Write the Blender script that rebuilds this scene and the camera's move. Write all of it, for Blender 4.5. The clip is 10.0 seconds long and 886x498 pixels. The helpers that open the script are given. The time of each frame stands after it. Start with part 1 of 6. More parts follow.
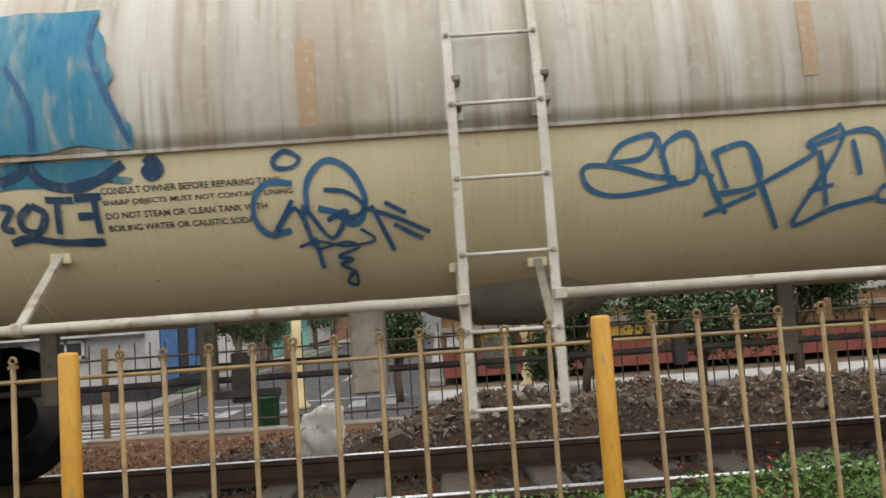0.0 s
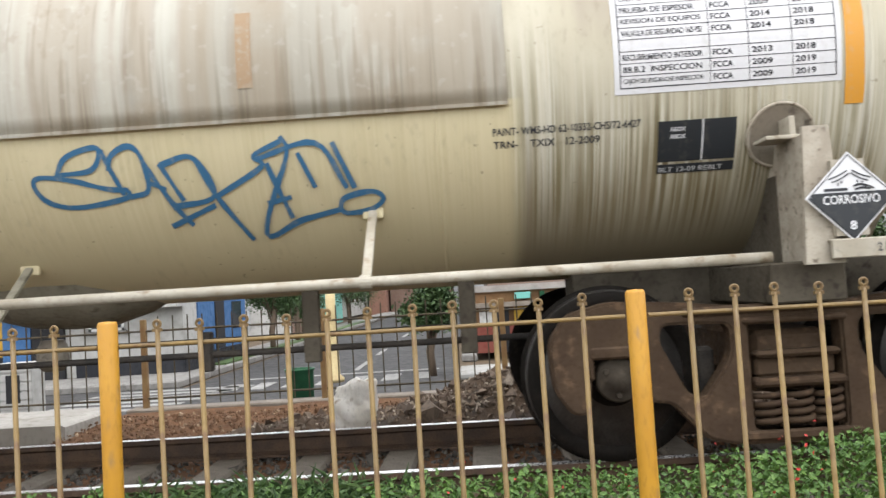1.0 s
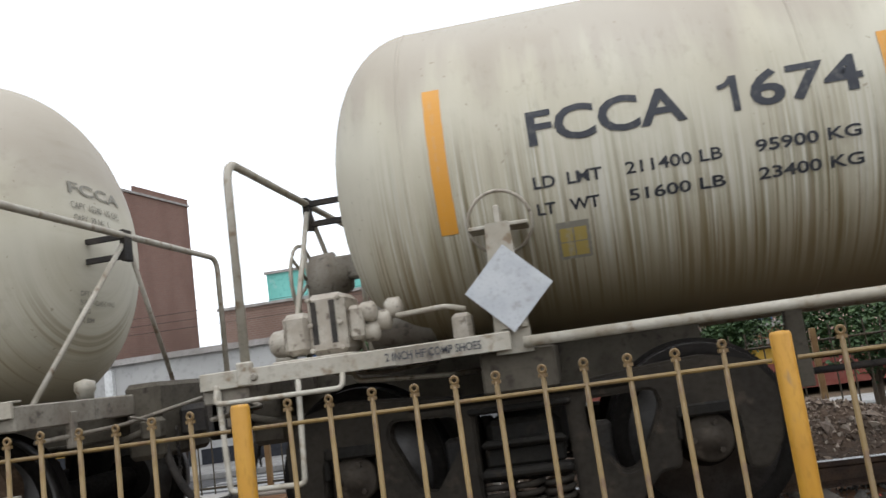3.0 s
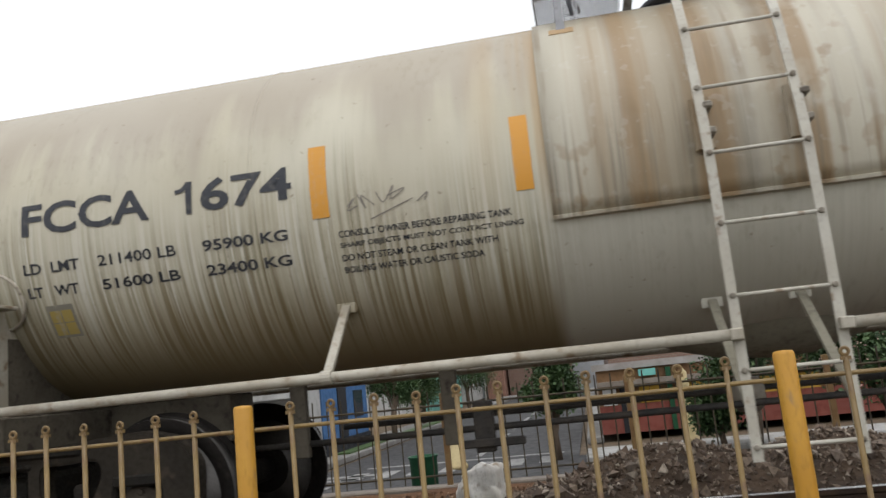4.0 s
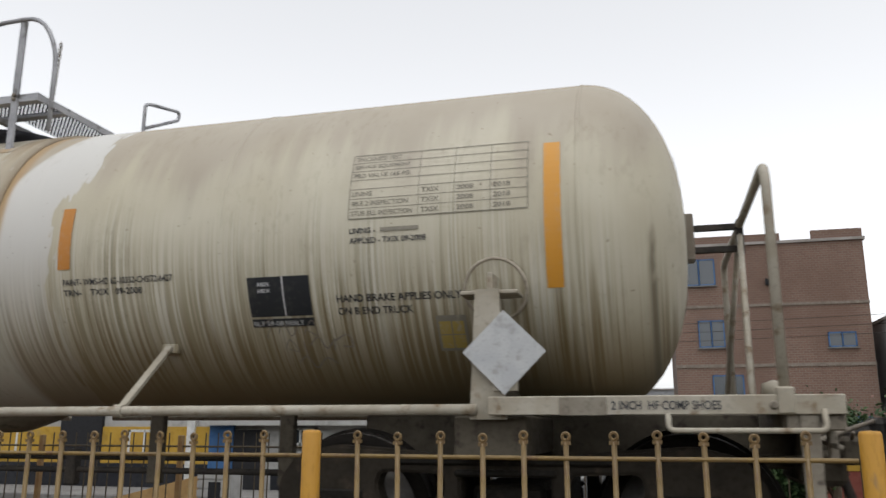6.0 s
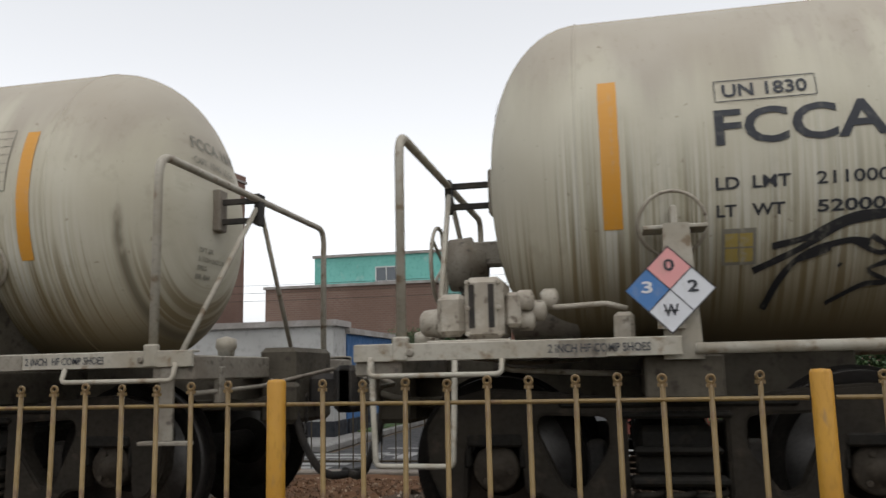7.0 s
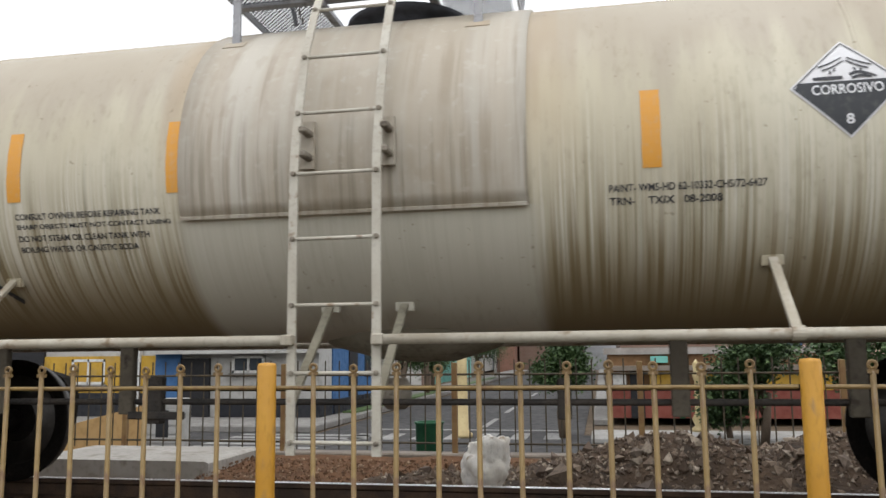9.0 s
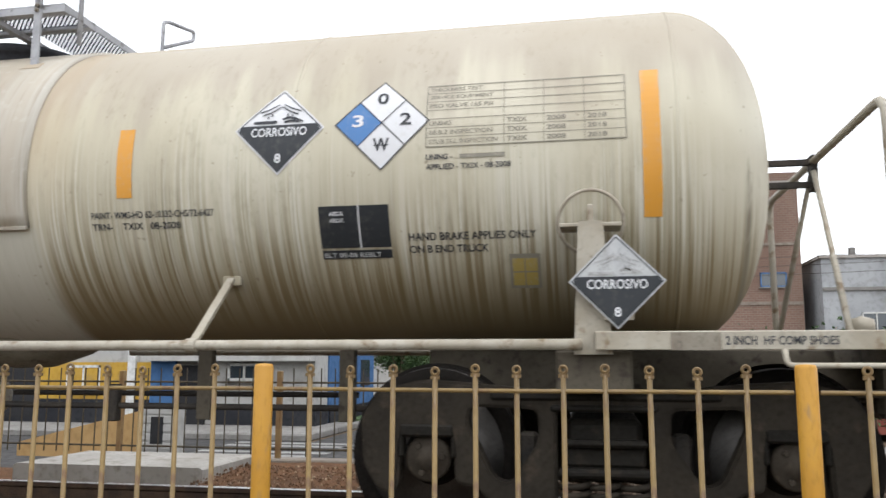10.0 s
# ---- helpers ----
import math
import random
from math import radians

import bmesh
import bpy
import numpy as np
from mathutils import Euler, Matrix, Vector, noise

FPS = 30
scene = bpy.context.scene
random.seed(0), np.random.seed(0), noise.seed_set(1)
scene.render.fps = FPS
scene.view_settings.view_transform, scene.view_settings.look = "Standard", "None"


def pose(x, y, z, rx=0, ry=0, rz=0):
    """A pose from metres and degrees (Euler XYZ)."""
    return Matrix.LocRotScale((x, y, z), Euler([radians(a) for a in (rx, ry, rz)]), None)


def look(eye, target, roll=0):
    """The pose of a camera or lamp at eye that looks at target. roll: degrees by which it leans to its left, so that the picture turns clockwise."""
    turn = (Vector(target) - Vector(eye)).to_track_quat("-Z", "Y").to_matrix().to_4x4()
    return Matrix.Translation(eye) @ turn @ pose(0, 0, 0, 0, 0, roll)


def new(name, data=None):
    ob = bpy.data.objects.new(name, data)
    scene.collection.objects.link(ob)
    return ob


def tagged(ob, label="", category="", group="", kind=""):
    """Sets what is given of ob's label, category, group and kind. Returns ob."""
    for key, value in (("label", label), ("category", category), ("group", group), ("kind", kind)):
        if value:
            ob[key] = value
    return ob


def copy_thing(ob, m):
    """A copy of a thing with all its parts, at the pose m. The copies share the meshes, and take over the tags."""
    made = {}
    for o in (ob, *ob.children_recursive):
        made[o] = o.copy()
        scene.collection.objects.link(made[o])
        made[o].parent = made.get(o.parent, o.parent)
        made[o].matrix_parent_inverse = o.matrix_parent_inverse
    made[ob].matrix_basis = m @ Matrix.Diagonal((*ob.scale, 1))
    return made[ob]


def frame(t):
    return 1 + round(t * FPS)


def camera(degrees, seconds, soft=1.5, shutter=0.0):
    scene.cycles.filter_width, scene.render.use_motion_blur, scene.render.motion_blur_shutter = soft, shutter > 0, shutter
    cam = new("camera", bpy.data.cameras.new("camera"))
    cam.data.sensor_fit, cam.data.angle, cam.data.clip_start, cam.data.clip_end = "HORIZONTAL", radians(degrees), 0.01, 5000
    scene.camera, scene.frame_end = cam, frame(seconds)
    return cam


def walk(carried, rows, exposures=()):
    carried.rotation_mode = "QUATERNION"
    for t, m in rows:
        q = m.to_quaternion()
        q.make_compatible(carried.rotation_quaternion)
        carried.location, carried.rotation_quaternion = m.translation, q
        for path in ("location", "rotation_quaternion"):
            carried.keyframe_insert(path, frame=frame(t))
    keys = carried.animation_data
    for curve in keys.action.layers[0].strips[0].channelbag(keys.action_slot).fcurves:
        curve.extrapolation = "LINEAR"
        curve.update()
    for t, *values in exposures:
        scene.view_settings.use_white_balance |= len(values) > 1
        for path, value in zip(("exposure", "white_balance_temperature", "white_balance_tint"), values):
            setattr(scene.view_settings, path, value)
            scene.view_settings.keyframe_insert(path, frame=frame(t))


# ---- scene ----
# the hand-held camera stands behind a low fence and pans a little: yaw, pitch, roll in degrees, place in metres
cam = camera(57.84, 10.0, soft=1.5, shutter=0.12)
PATH = [
    (0.0, 0.71, 4.60, -3.99, 0.039, -5.346, 0.968), (0.5, -0.08, 3.44, -2.79, 0.034, -5.343, 0.972),
    (1.0, -1.78, 3.01, -3.52, 0.038, -5.336, 0.961), (1.3, -1.10, 5.01, -5.18, 0.027, -5.331, 0.960),
    (1.5, -1.06, 5.98, -5.83, 0.010, -5.321, 0.955), (1.7, -2.57, 7.86, -6.12, -0.010, -5.301, 0.966),
    (2.0, -7.71, 9.91, -6.84, -0.020, -5.291, 0.963), (2.1, -8.01, 9.91, -8.18, -0.024, -5.288, 0.963),
    (2.5, -6.80, 8.30, -9.77, -0.014, -5.286, 0.956), (2.7, -7.29, 8.08, -8.99, -0.019, -5.291, 0.959),
    (3.8, -9.82, 9.71, -6.56, -0.006, -5.301, 0.940), (4.0, -9.37, 9.57, -5.86, 0.002, -5.305, 0.936),
    (4.5, -13.93, 9.77, -2.24, 0.003, -5.313, 0.931), (5.0, -14.05, 13.23, -2.37, 0.002, -5.323, 0.952),
    (5.5, -15.14, 14.11, -0.24, -0.001, -5.328, 0.950), (6.0, -14.85, 12.57, 0.07, -0.003, -5.324, 0.941),
    (6.1, -14.24, 12.06, 0.07, -0.005, -5.321, 0.940), (7.3, -11.89, 8.20, -1.30, -0.017, -5.323, 0.952),
    (7.5, -12.13, 8.08, -1.13, -0.023, -5.324, 0.954), (8.0, -11.72, 7.76, -1.05, -0.027, -5.321, 0.952),
    (8.5, -11.70, 7.50, -0.85, -0.014, -5.318, 0.954), (9.0, -10.99, 7.38, -0.60, -0.029, -5.319, 0.957),
    (9.5, -11.26, 7.57, -0.36, -0.033, -5.314, 0.947), (10.0, -10.82, 8.15, 0.10, -0.030, -5.324, 0.935)]


def aim(yaw, pitch, roll, x, y, z):
    a, b = radians(yaw), radians(pitch)
    way = Vector((math.sin(a) * math.cos(b), math.cos(a) * math.cos(b), math.sin(b)))
    return look((x, y, z), Vector((x, y, z)) + way, roll)


# seconds, stops, kelvin, tint
EXPOSURES = [(0.0, -0.70, 6650, 10), (0.5, -0.42, 6600, 10), (1.0, -0.20, 6450, 10), (1.5, -0.05, 6150, 10), (2.0, -0.20, 6050, 10), (2.5, -0.60, 6050, 10), (3.8, -1.10, 6350, 10), (4.5, -1.06, 6420, 10), (5.0, -1.15, 6430, 10), (5.5, -1.30, 6440, 10), (6.0, -1.38, 6450, 10), (7.5, -1.53, 6400, 10), (8.5, -1.20, 6500, 10), (9.5, -0.72, 6380, 10), (10.0, -0.65, 6320, 10)]

# ---- light: a bright overcast sky and a wide, weak sun ----
world = bpy.data.worlds.new("sky")
scene.world = world
world.use_nodes = True
wn, wl = world.node_tree.nodes, world.node_tree.links
sky = wn.new("ShaderNodeTexSky")
sky.sky_type, sky.sun_disc = "NISHITA", False
sky.sun_elevation, sky.sun_rotation = radians(71), radians(160)
sky.air_density, sky.dust_density, sky.ozone_density = 1.0, 2.0, 1.0
grey = wn.new("ShaderNodeHueSaturation")
grey.inputs["Saturation"].default_value, grey.inputs["Value"].default_value = 0.08, 4.7
wl.new(sky.outputs[0], grey.inputs["Color"])
wl.new(grey.outputs[0], wn["Background"].inputs["Color"])
wn["Background"].inputs["Strength"].default_value = 0.15
sun = new("sun", bpy.data.lights.new("sun", "SUN"))
sun.data.energy, sun.data.angle, sun.data.color = 0.4, radians(30), (1.0, 0.96, 0.9)
sun.matrix_world = look((0, 0, 30), (3, 8, -15))


# ---- materials ----
def shader(name, rough=0.6, metal=0.0):
    m = bpy.data.materials.new(name)
    m.use_nodes = True
    b = m.node_tree.nodes["Principled BSDF"]
    b.inputs["Roughness"].default_value, b.inputs["Metallic"].default_value = rough, metal
    b.inputs["Specular IOR Level"].default_value = 0.35
    return m, m.node_tree.nodes, m.node_tree.links, b


def coords(n, l, scale, space="Object"):
    tc, mp = n.new("ShaderNodeTexCoord"), n.new("ShaderNodeMapping")
    mp.inputs["Scale"].default_value = scale
    l.new(tc.outputs[space], mp.inputs["Vector"])
    return mp.outputs[0]


def speckle(n, l, scale, size=1.0, detail=5.0, space="Object", shift=0.0):
    t = n.new("ShaderNodeTexNoise")
    t.inputs["Scale"].default_value, t.inputs["Detail"].default_value = size, detail
    v = coords(n, l, scale, space)
    v.node.inputs["Location"].default_value = (shift, shift * 0.7, shift * 0.3)
    l.new(v, t.inputs["Vector"])
    return t.outputs["Fac"]


def ramp(n, l, fac, lo, hi, a=0.0, b=1.0):
    r = n.new("ShaderNodeMapRange")
    r.interpolation_type = "SMOOTHSTEP"
    for key, value in (("From Min", lo), ("From Max", hi), ("To Min", a), ("To Max", b)):
        r.inputs[key].default_value = value
    l.new(fac, r.inputs["Value"])
    return r.outputs[0]


def mul(n, l, a, b, op="MULTIPLY"):
    m = n.new("ShaderNodeMath")
    m.operation = op
    for k, v in ((0, a), (1, b)):
        if isinstance(v, (int, float)):
            m.inputs[k].default_value = v
        else:
            l.new(v, m.inputs[k])
    return m.outputs[0]


def blend(n, l, fac, a, b):
    m = n.new("ShaderNodeMix")
    m.data_type = "RGBA"
    l.new(fac, m.inputs[0])
    for k, v in ((6, a), (7, b)):
        if isinstance(v, tuple):
            m.inputs[k].default_value = (*v, 1)
        else:
            l.new(v, m.inputs[k])
    return m.outputs[2]


def relief(n, l, b, fac, strength=0.3, depth=0.01):
    bp = n.new("ShaderNodeBump")
    bp.inputs["Strength"].default_value, bp.inputs["Distance"].default_value = strength, depth
    l.new(fac, bp.inputs["Height"])
    l.new(bp.outputs[0], b.inputs["Normal"])


def surface(name, c1, c2, c3=None, size=6.0, stretch=(1, 1, 1), rough=0.7, metal=0.0, bump=0.25, depth=0.004, vary=0.0, wear=(0.55, 0.72), space="Object"):
    """Two tones at a coarse scale, a third in worn patches, fine grain and relief."""
    m, n, l, b = shader(name, rough, metal)
    big = speckle(n, l, stretch, size, 4, space)
    fine = speckle(n, l, stretch, size * 9, 6, space)
    col = blend(n, l, ramp(n, l, big, 0.35, 0.65), c1, c2)
    if c3:
        patch = speckle(n, l, stretch, size * 2.7, 7, space, 3.1)
        col = blend(n, l, ramp(n, l, patch, *wear), col, c3)
    if max(c1) < 0.15 and not metal:
        b.inputs["Specular IOR Level"].default_value = 0.12
    dark = tuple(v * 0.62 for v in c1)
    col = blend(n, l, ramp(n, l, fine, 0.5, 0.75, 0, 0.55), col, dark)
    if vary:
        info, hs = n.new("ShaderNodeObjectInfo"), n.new("ShaderNodeHueSaturation")
        l.new(mul(n, l, mul(n, l, info.outputs["Random"], vary), 1 - vary / 2, "ADD"), hs.inputs["Value"])
        l.new(col, hs.inputs["Color"])
        col = hs.outputs[0]
    l.new(col, b.inputs["Base Color"])
    l.new(ramp(n, l, fine, 0.3, 0.7, rough * 0.8, min(1, rough * 1.2)), b.inputs["Roughness"])
    relief(n, l, b, fine, bump, depth)
    return m


def islands(name, tones, rough=0.85, size=30.0, bump=0.4, depth=0.004):
    """Many small loose pieces in one mesh, each of its own tone."""
    m, n, l, b = shader(name, rough)
    geo, cr = n.new("ShaderNodeNewGeometry"), n.new("ShaderNodeValToRGB")
    cr.color_ramp.elements[0].color, cr.color_ramp.elements[1].color = (*tones[0], 1), (*tones[-1], 1)
    for k, c in enumerate(tones[1:-1]):
        cr.color_ramp.elements.new((k + 1) / (len(tones) - 1)).color = (*c, 1)
    l.new(geo.outputs["Random Per Island"], cr.inputs[0])
    f = speckle(n, l, (1, 1, 1), size, 5)
    l.new(blend(n, l, ramp(n, l, f, 0.4, 0.75, 0, 0.6), cr.outputs[0], tuple(v * 0.5 for v in tones[0])), b.inputs["Base Color"])
    relief(n, l, b, f, bump, depth)
    return m


def tank_paint(name, shift, streak, rust, spill, clean, grime, coat=(0.43, 0.415, 0.35), rim=1.72, head=0.0):
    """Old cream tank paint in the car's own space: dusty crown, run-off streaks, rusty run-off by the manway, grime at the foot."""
    m, n, l, b = shader(name, 0.5)
    sep = n.new("ShaderNodeSeparateXYZ")
    l.new(coords(n, l, (1, 1, 1)), sep.inputs[0])
    X, Z = sep.outputs[0], sep.outputs[2]
    soft = speckle(n, l, (1, 1, 1), 1.3, 3, shift=shift)
    col = blend(n, l, ramp(n, l, soft, 0.35, 0.68), (0.475, 0.447, 0.355), (0.42, 0.386, 0.295))
    edge = mul(n, l, Z, mul(n, l, ramp(n, l, speckle(n, l, (5, 0, 0.5), 1.0, 4, shift=shift), 0.2, 0.8), 0.5), "ADD")
    col = blend(n, l, ramp(n, l, edge, 2.42, 2.95, 0, 0.8), col, (0.30, 0.262, 0.21))
    wide = ramp(n, l, speckle(n, l, (2.1, 0, 0.10), 1.0, 2, shift=shift + 4), 0.36, 0.62)
    thin = ramp(n, l, speckle(n, l, (46, 0, 0.55), 1.0, 3, shift=shift), 0.50, 0.62)
    fine = ramp(n, l, speckle(n, l, (90, 0, 0.5), 1.0, 2, shift=shift + 2), 0.50, 0.68)
    broken = ramp(n, l, speckle(n, l, (8, 0, 1.4), 1.0, 4, shift=shift + 9), 0.32, 0.6)
    ax = n.new("ShaderNodeMath")
    ax.operation = "ABSOLUTE"
    l.new(X, ax.inputs[0])
    band = mul(n, l, mul(n, l, ramp(n, l, Z, 1.12, 1.45), ramp(n, l, edge, 2.55, 1.75)), ramp(n, l, ax.outputs[0], 4.72 + head, 4.9 + head, 1.0, 0.12))
    pale = mul(n, l, band, ramp(n, l, speckle(n, l, (52, 0, 0.75), 1.0, 3, shift=shift + 6), 0.50, 0.60))
    col = blend(n, l, mul(n, l, pale, 0.75), col, (0.56, 0.545, 0.475))
    runs = mul(n, l, mul(n, l, mul(n, l, thin, fine, "MAXIMUM"), broken), mul(n, l, band, wide))
    hair = mul(n, l, mul(n, l, ramp(n, l, speckle(n, l, (58, 0, 0.4), 1.0, 3, shift=shift + 5), 0.46, 0.57), band), mul(n, l, broken, 0.4, "ADD"))
    col = blend(n, l, mul(n, l, hair, 0.68 * streak), col, (0.215, 0.19, 0.11))
    col = blend(n, l, mul(n, l, runs, streak), col, (0.135, 0.118, 0.066))
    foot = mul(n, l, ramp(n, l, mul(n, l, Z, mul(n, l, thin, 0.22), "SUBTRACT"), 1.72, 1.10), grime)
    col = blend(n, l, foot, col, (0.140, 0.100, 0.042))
    if clean:
        new_coat = mul(n, l, ramp(n, l, ax.outputs[0], clean + 0.07, clean - 0.05), ramp(n, l, Z, rim + 0.01, rim - 0.01))
        col = blend(n, l, mul(n, l, new_coat, 0.85), col, coat)
    if rust:
        rr = ramp(n, l, speckle(n, l, (6, 0, 0.25), 1.0, 5, shift=shift + 1), 0.42, 0.66)
        mask = mul(n, l, mul(n, l, rr, ramp(n, l, ax.outputs[0], 1.5, 0.9)), ramp(n, l, Z, 1.6, 2.2))
        col = blend(n, l, mul(n, l, mask, rust), col, (0.33, 0.20, 0.075))
    if spill:
        jag = mul(n, l, mul(n, l, speckle(n, l, (19, 0, 5), 1.0, 6, shift=8), 0.5), X, "ADD")
        jag = mul(n, l, jag, ramp(n, l, Z, 2.25, 2.55, 0.0, 0.17), "SUBTRACT")
        left = mul(n, l, mul(n, l, speckle(n, l, (4, 0, 1.5), 1.0, 4, shift=3), 0.12), X, "ADD")
        left = mul(n, l, left, ramp(n, l, Z, 2.45, 2.97, 0.0, 0.22), "SUBTRACT")
        wave = mul(n, l, ramp(n, l, left, 1.05, 1.10), mul(n, l, ramp(n, l, jag, 1.70, 1.67), ramp(n, l, Z, 3.03, 2.97)))
        col = blend(n, l, mul(n, l, wave, ramp(n, l, Z, 1.35, 2.15, 0.12, 0.88)), col, (0.50, 0.495, 0.475))
    lip = mul(n, l, mul(n, l, ramp(n, l, X, 4.985, 5.02), ramp(n, l, X, 5.055, 5.025)), ramp(n, l, mul(n, l, Z, mul(n, l, speckle(n, l, (14, 14, 5), 1.0, 5, shift=shift), 0.9), "ADD"), 2.5, 2.1))
    col = blend(n, l, mul(n, l, lip, 0.0 if head else 0.8), col, (0.11, 0.092, 0.06))
    dirt = mul(n, l, ramp(n, l, speckle(n, l, (30, 0, 14), 1.0, 6, shift=shift + 3), 0.5, 0.72), ramp(n, l, speckle(n, l, (1, 1, 1), 1.7, 4, shift=shift + 8), 0.4, 0.65))
    col = blend(n, l, mul(n, l, dirt, 0.2), col, (0.17, 0.145, 0.095))
    flecks = ramp(n, l, speckle(n, l, (1, 1, 1), 26, 3, shift=shift + 2), 0.70, 0.74)
    col = blend(n, l, mul(n, l, flecks, 0.5), col, (0.15, 0.115, 0.075))
    l.new(col, b.inputs["Base Color"])
    l.new(ramp(n, l, soft, 0.3, 0.7, 0.55, 0.75), b.inputs["Roughness"])
    grain = speckle(n, l, (1, 1, 1), 45, 6)
    relief(n, l, b, mul(n, l, grain, soft, "ADD"), 0.12, 0.004)
    return m


def jacket_paint(name, shift, rust, pale, dull, ochre, dark):
    """Bare grey-white sheet with dark smears, pale runs and brown rust wash."""
    m, n, l, b = shader(name, 0.55)
    sep = n.new("ShaderNodeSeparateXYZ")
    l.new(coords(n, l, (1, 1, 1)), sep.inputs[0])
    col = blend(n, l, ramp(n, l, speckle(n, l, (2.2, 0, 0.25), 1.0, 4, shift=shift), 0.35, 0.65), pale, dull)
    smear = mul(n, l, ramp(n, l, speckle(n, l, (5.5, 0, 0.35), 1.0, 5, shift=shift + 3), 0.5, 0.68), ramp(n, l, speckle(n, l, (1, 1, 1), 2.2, 4, shift=shift + 1), 0.3, 0.65))
    col = blend(n, l, mul(n, l, smear, dark), col, (0.20, 0.185, 0.155))
    wash = mul(n, l, ramp(n, l, speckle(n, l, (4.6, 0, 0.16), 1.0, 4, shift=shift + 7), 0.40, 0.57), ramp(n, l, speckle(n, l, (1, 1, 1), 3.0, 4, shift=shift + 2), 0.2, 0.48))
    col = blend(n, l, mul(n, l, wash, rust), col, ochre)
    fine = ramp(n, l, speckle(n, l, (30, 0, 0.7), 1.0, 4, shift=shift + 4), 0.5, 0.66)
    low = ramp(n, l, mul(n, l, sep.outputs[2], mul(n, l, fine, 0.16), "SUBTRACT"), 2.25, 1.78)
    col = blend(n, l, mul(n, l, mul(n, l, fine, low), 0.6), col, (0.17, 0.15, 0.11))
    vein = mul(n, l, ramp(n, l, speckle(n, l, (16, 0, 0.9), 1.0, 6, shift=shift + 9), 0.5, 0.64), ramp(n, l, speckle(n, l, (1, 1, 1), 1.6, 4, shift=shift + 6), 0.35, 0.6))
    col = blend(n, l, mul(n, l, vein, 0.5), col, tuple(v * 0.72 for v in ochre))
    scab = mul(n, l, ramp(n, l, speckle(n, l, (9, 0, 7), 1.0, 7, shift=shift + 12), 0.54, 0.62), ramp(n, l, speckle(n, l, (1.2, 0, 0.9), 1.0, 3, shift=shift + 5), 0.48, 0.62))
    col = blend(n, l, mul(n, l, scab, 0.6 * rust), col, tuple(v * 0.85 for v in ochre))
    flake = ramp(n, l, speckle(n, l, (1, 1, 1), 16, 6, shift=shift), 0.60, 0.66)
    col = blend(n, l, mul(n, l, flake, 0.16), col, (0.48, 0.46, 0.42))
    l.new(col, b.inputs["Base Color"])
    relief(n, l, b, speckle(n, l, (1, 1, 1), 40, 6), 0.15, 0.004)
    return m


def plain(name, c, rough=0.55, metal=0.0):
    m, n, l, b = shader(name, rough, metal)
    f = speckle(n, l, (1, 1, 1), 14, 6)
    l.new(blend(n, l, ramp(n, l, f, 0.35, 0.75), c, tuple(v * 0.72 for v in c)), b.inputs["Base Color"])
    return m


def decal(name, c, keep=0.35, rough=0.6):
    """Stencil paint that has worn and run along with the tank's streaks."""
    m, n, l, b = shader(name, rough)
    f = mul(n, l, speckle(n, l, (22, 0, 0.4), 1.0, 4), speckle(n, l, (1, 1, 1), 30, 5), "ADD")
    l.new(blend(n, l, ramp(n, l, f, 1.0, 1.4, 0, keep), c, (0.32, 0.295, 0.235)), b.inputs["Base Color"])
    return m


M = {}
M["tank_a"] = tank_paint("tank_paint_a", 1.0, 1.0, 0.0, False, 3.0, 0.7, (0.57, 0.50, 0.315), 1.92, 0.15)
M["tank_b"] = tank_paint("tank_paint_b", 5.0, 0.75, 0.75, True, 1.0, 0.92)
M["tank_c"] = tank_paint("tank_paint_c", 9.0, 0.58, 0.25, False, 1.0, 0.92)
for key, rusty, pale, dull, ochre, dark in (("a", 0.5, (0.425, 0.415, 0.365), (0.315, 0.295, 0.245), (0.25, 0.195, 0.13), 0.75), ("b", 0.8, (0.41, 0.38, 0.305), (0.30, 0.257, 0.185), (0.24, 0.157, 0.076), 0.5), ("c", 0.35, (0.40, 0.375, 0.325), (0.35, 0.32, 0.265), (0.27, 0.215, 0.145), 0.3)):
    M["jacket_" + key] = jacket_paint("jacket_paint_" + key, 21.0 + len(M), rusty, pale, dull, ochre, dark)
M["white_steel"] = surface("white_painted_steel", (0.345, 0.318, 0.262), (0.275, 0.245, 0.19), (0.165, 0.118, 0.072), 5, rough=0.55, bump=0.15)
M["ladder_white"] = surface("white_ladder_paint", (0.41, 0.39, 0.335), (0.35, 0.325, 0.27), (0.20, 0.15, 0.10), 5, rough=0.55, bump=0.15, wear=(0.6, 0.75))
M["dirty_steel"] = surface("dirty_white_steel", (0.212, 0.191, 0.153), (0.157, 0.132, 0.102), (0.068, 0.056, 0.043), 6, rough=0.7)
# dirty_steel taken darker: shade below the tank is part of this colour
M["under_steel"] = surface("shaded_frame_steel", (0.085, 0.074, 0.056), (0.062, 0.053, 0.04), (0.034, 0.028, 0.022), 5, rough=0.8)
# the blue-grey tint puts haze before the sky into the walkway's colour
M["walk_steel"] = surface("hazy_walkway_steel", (0.34, 0.345, 0.36), (0.27, 0.275, 0.29), (0.11, 0.105, 0.10), 6, rough=0.6)
M["cast_iron"] = surface("grimy_cast_steel", (0.056, 0.037, 0.023), (0.042, 0.027, 0.017), (0.091, 0.058, 0.035), 5, rough=0.8, bump=0.3)
# cast_dark and wheel_steel go near black, with under-car shade in the colour
M["cast_dark"] = surface("oily_shaded_cast_steel", (0.013, 0.0115, 0.009), (0.010, 0.009, 0.0075), (0.024, 0.019, 0.014), 5, rough=0.75, bump=0.3)
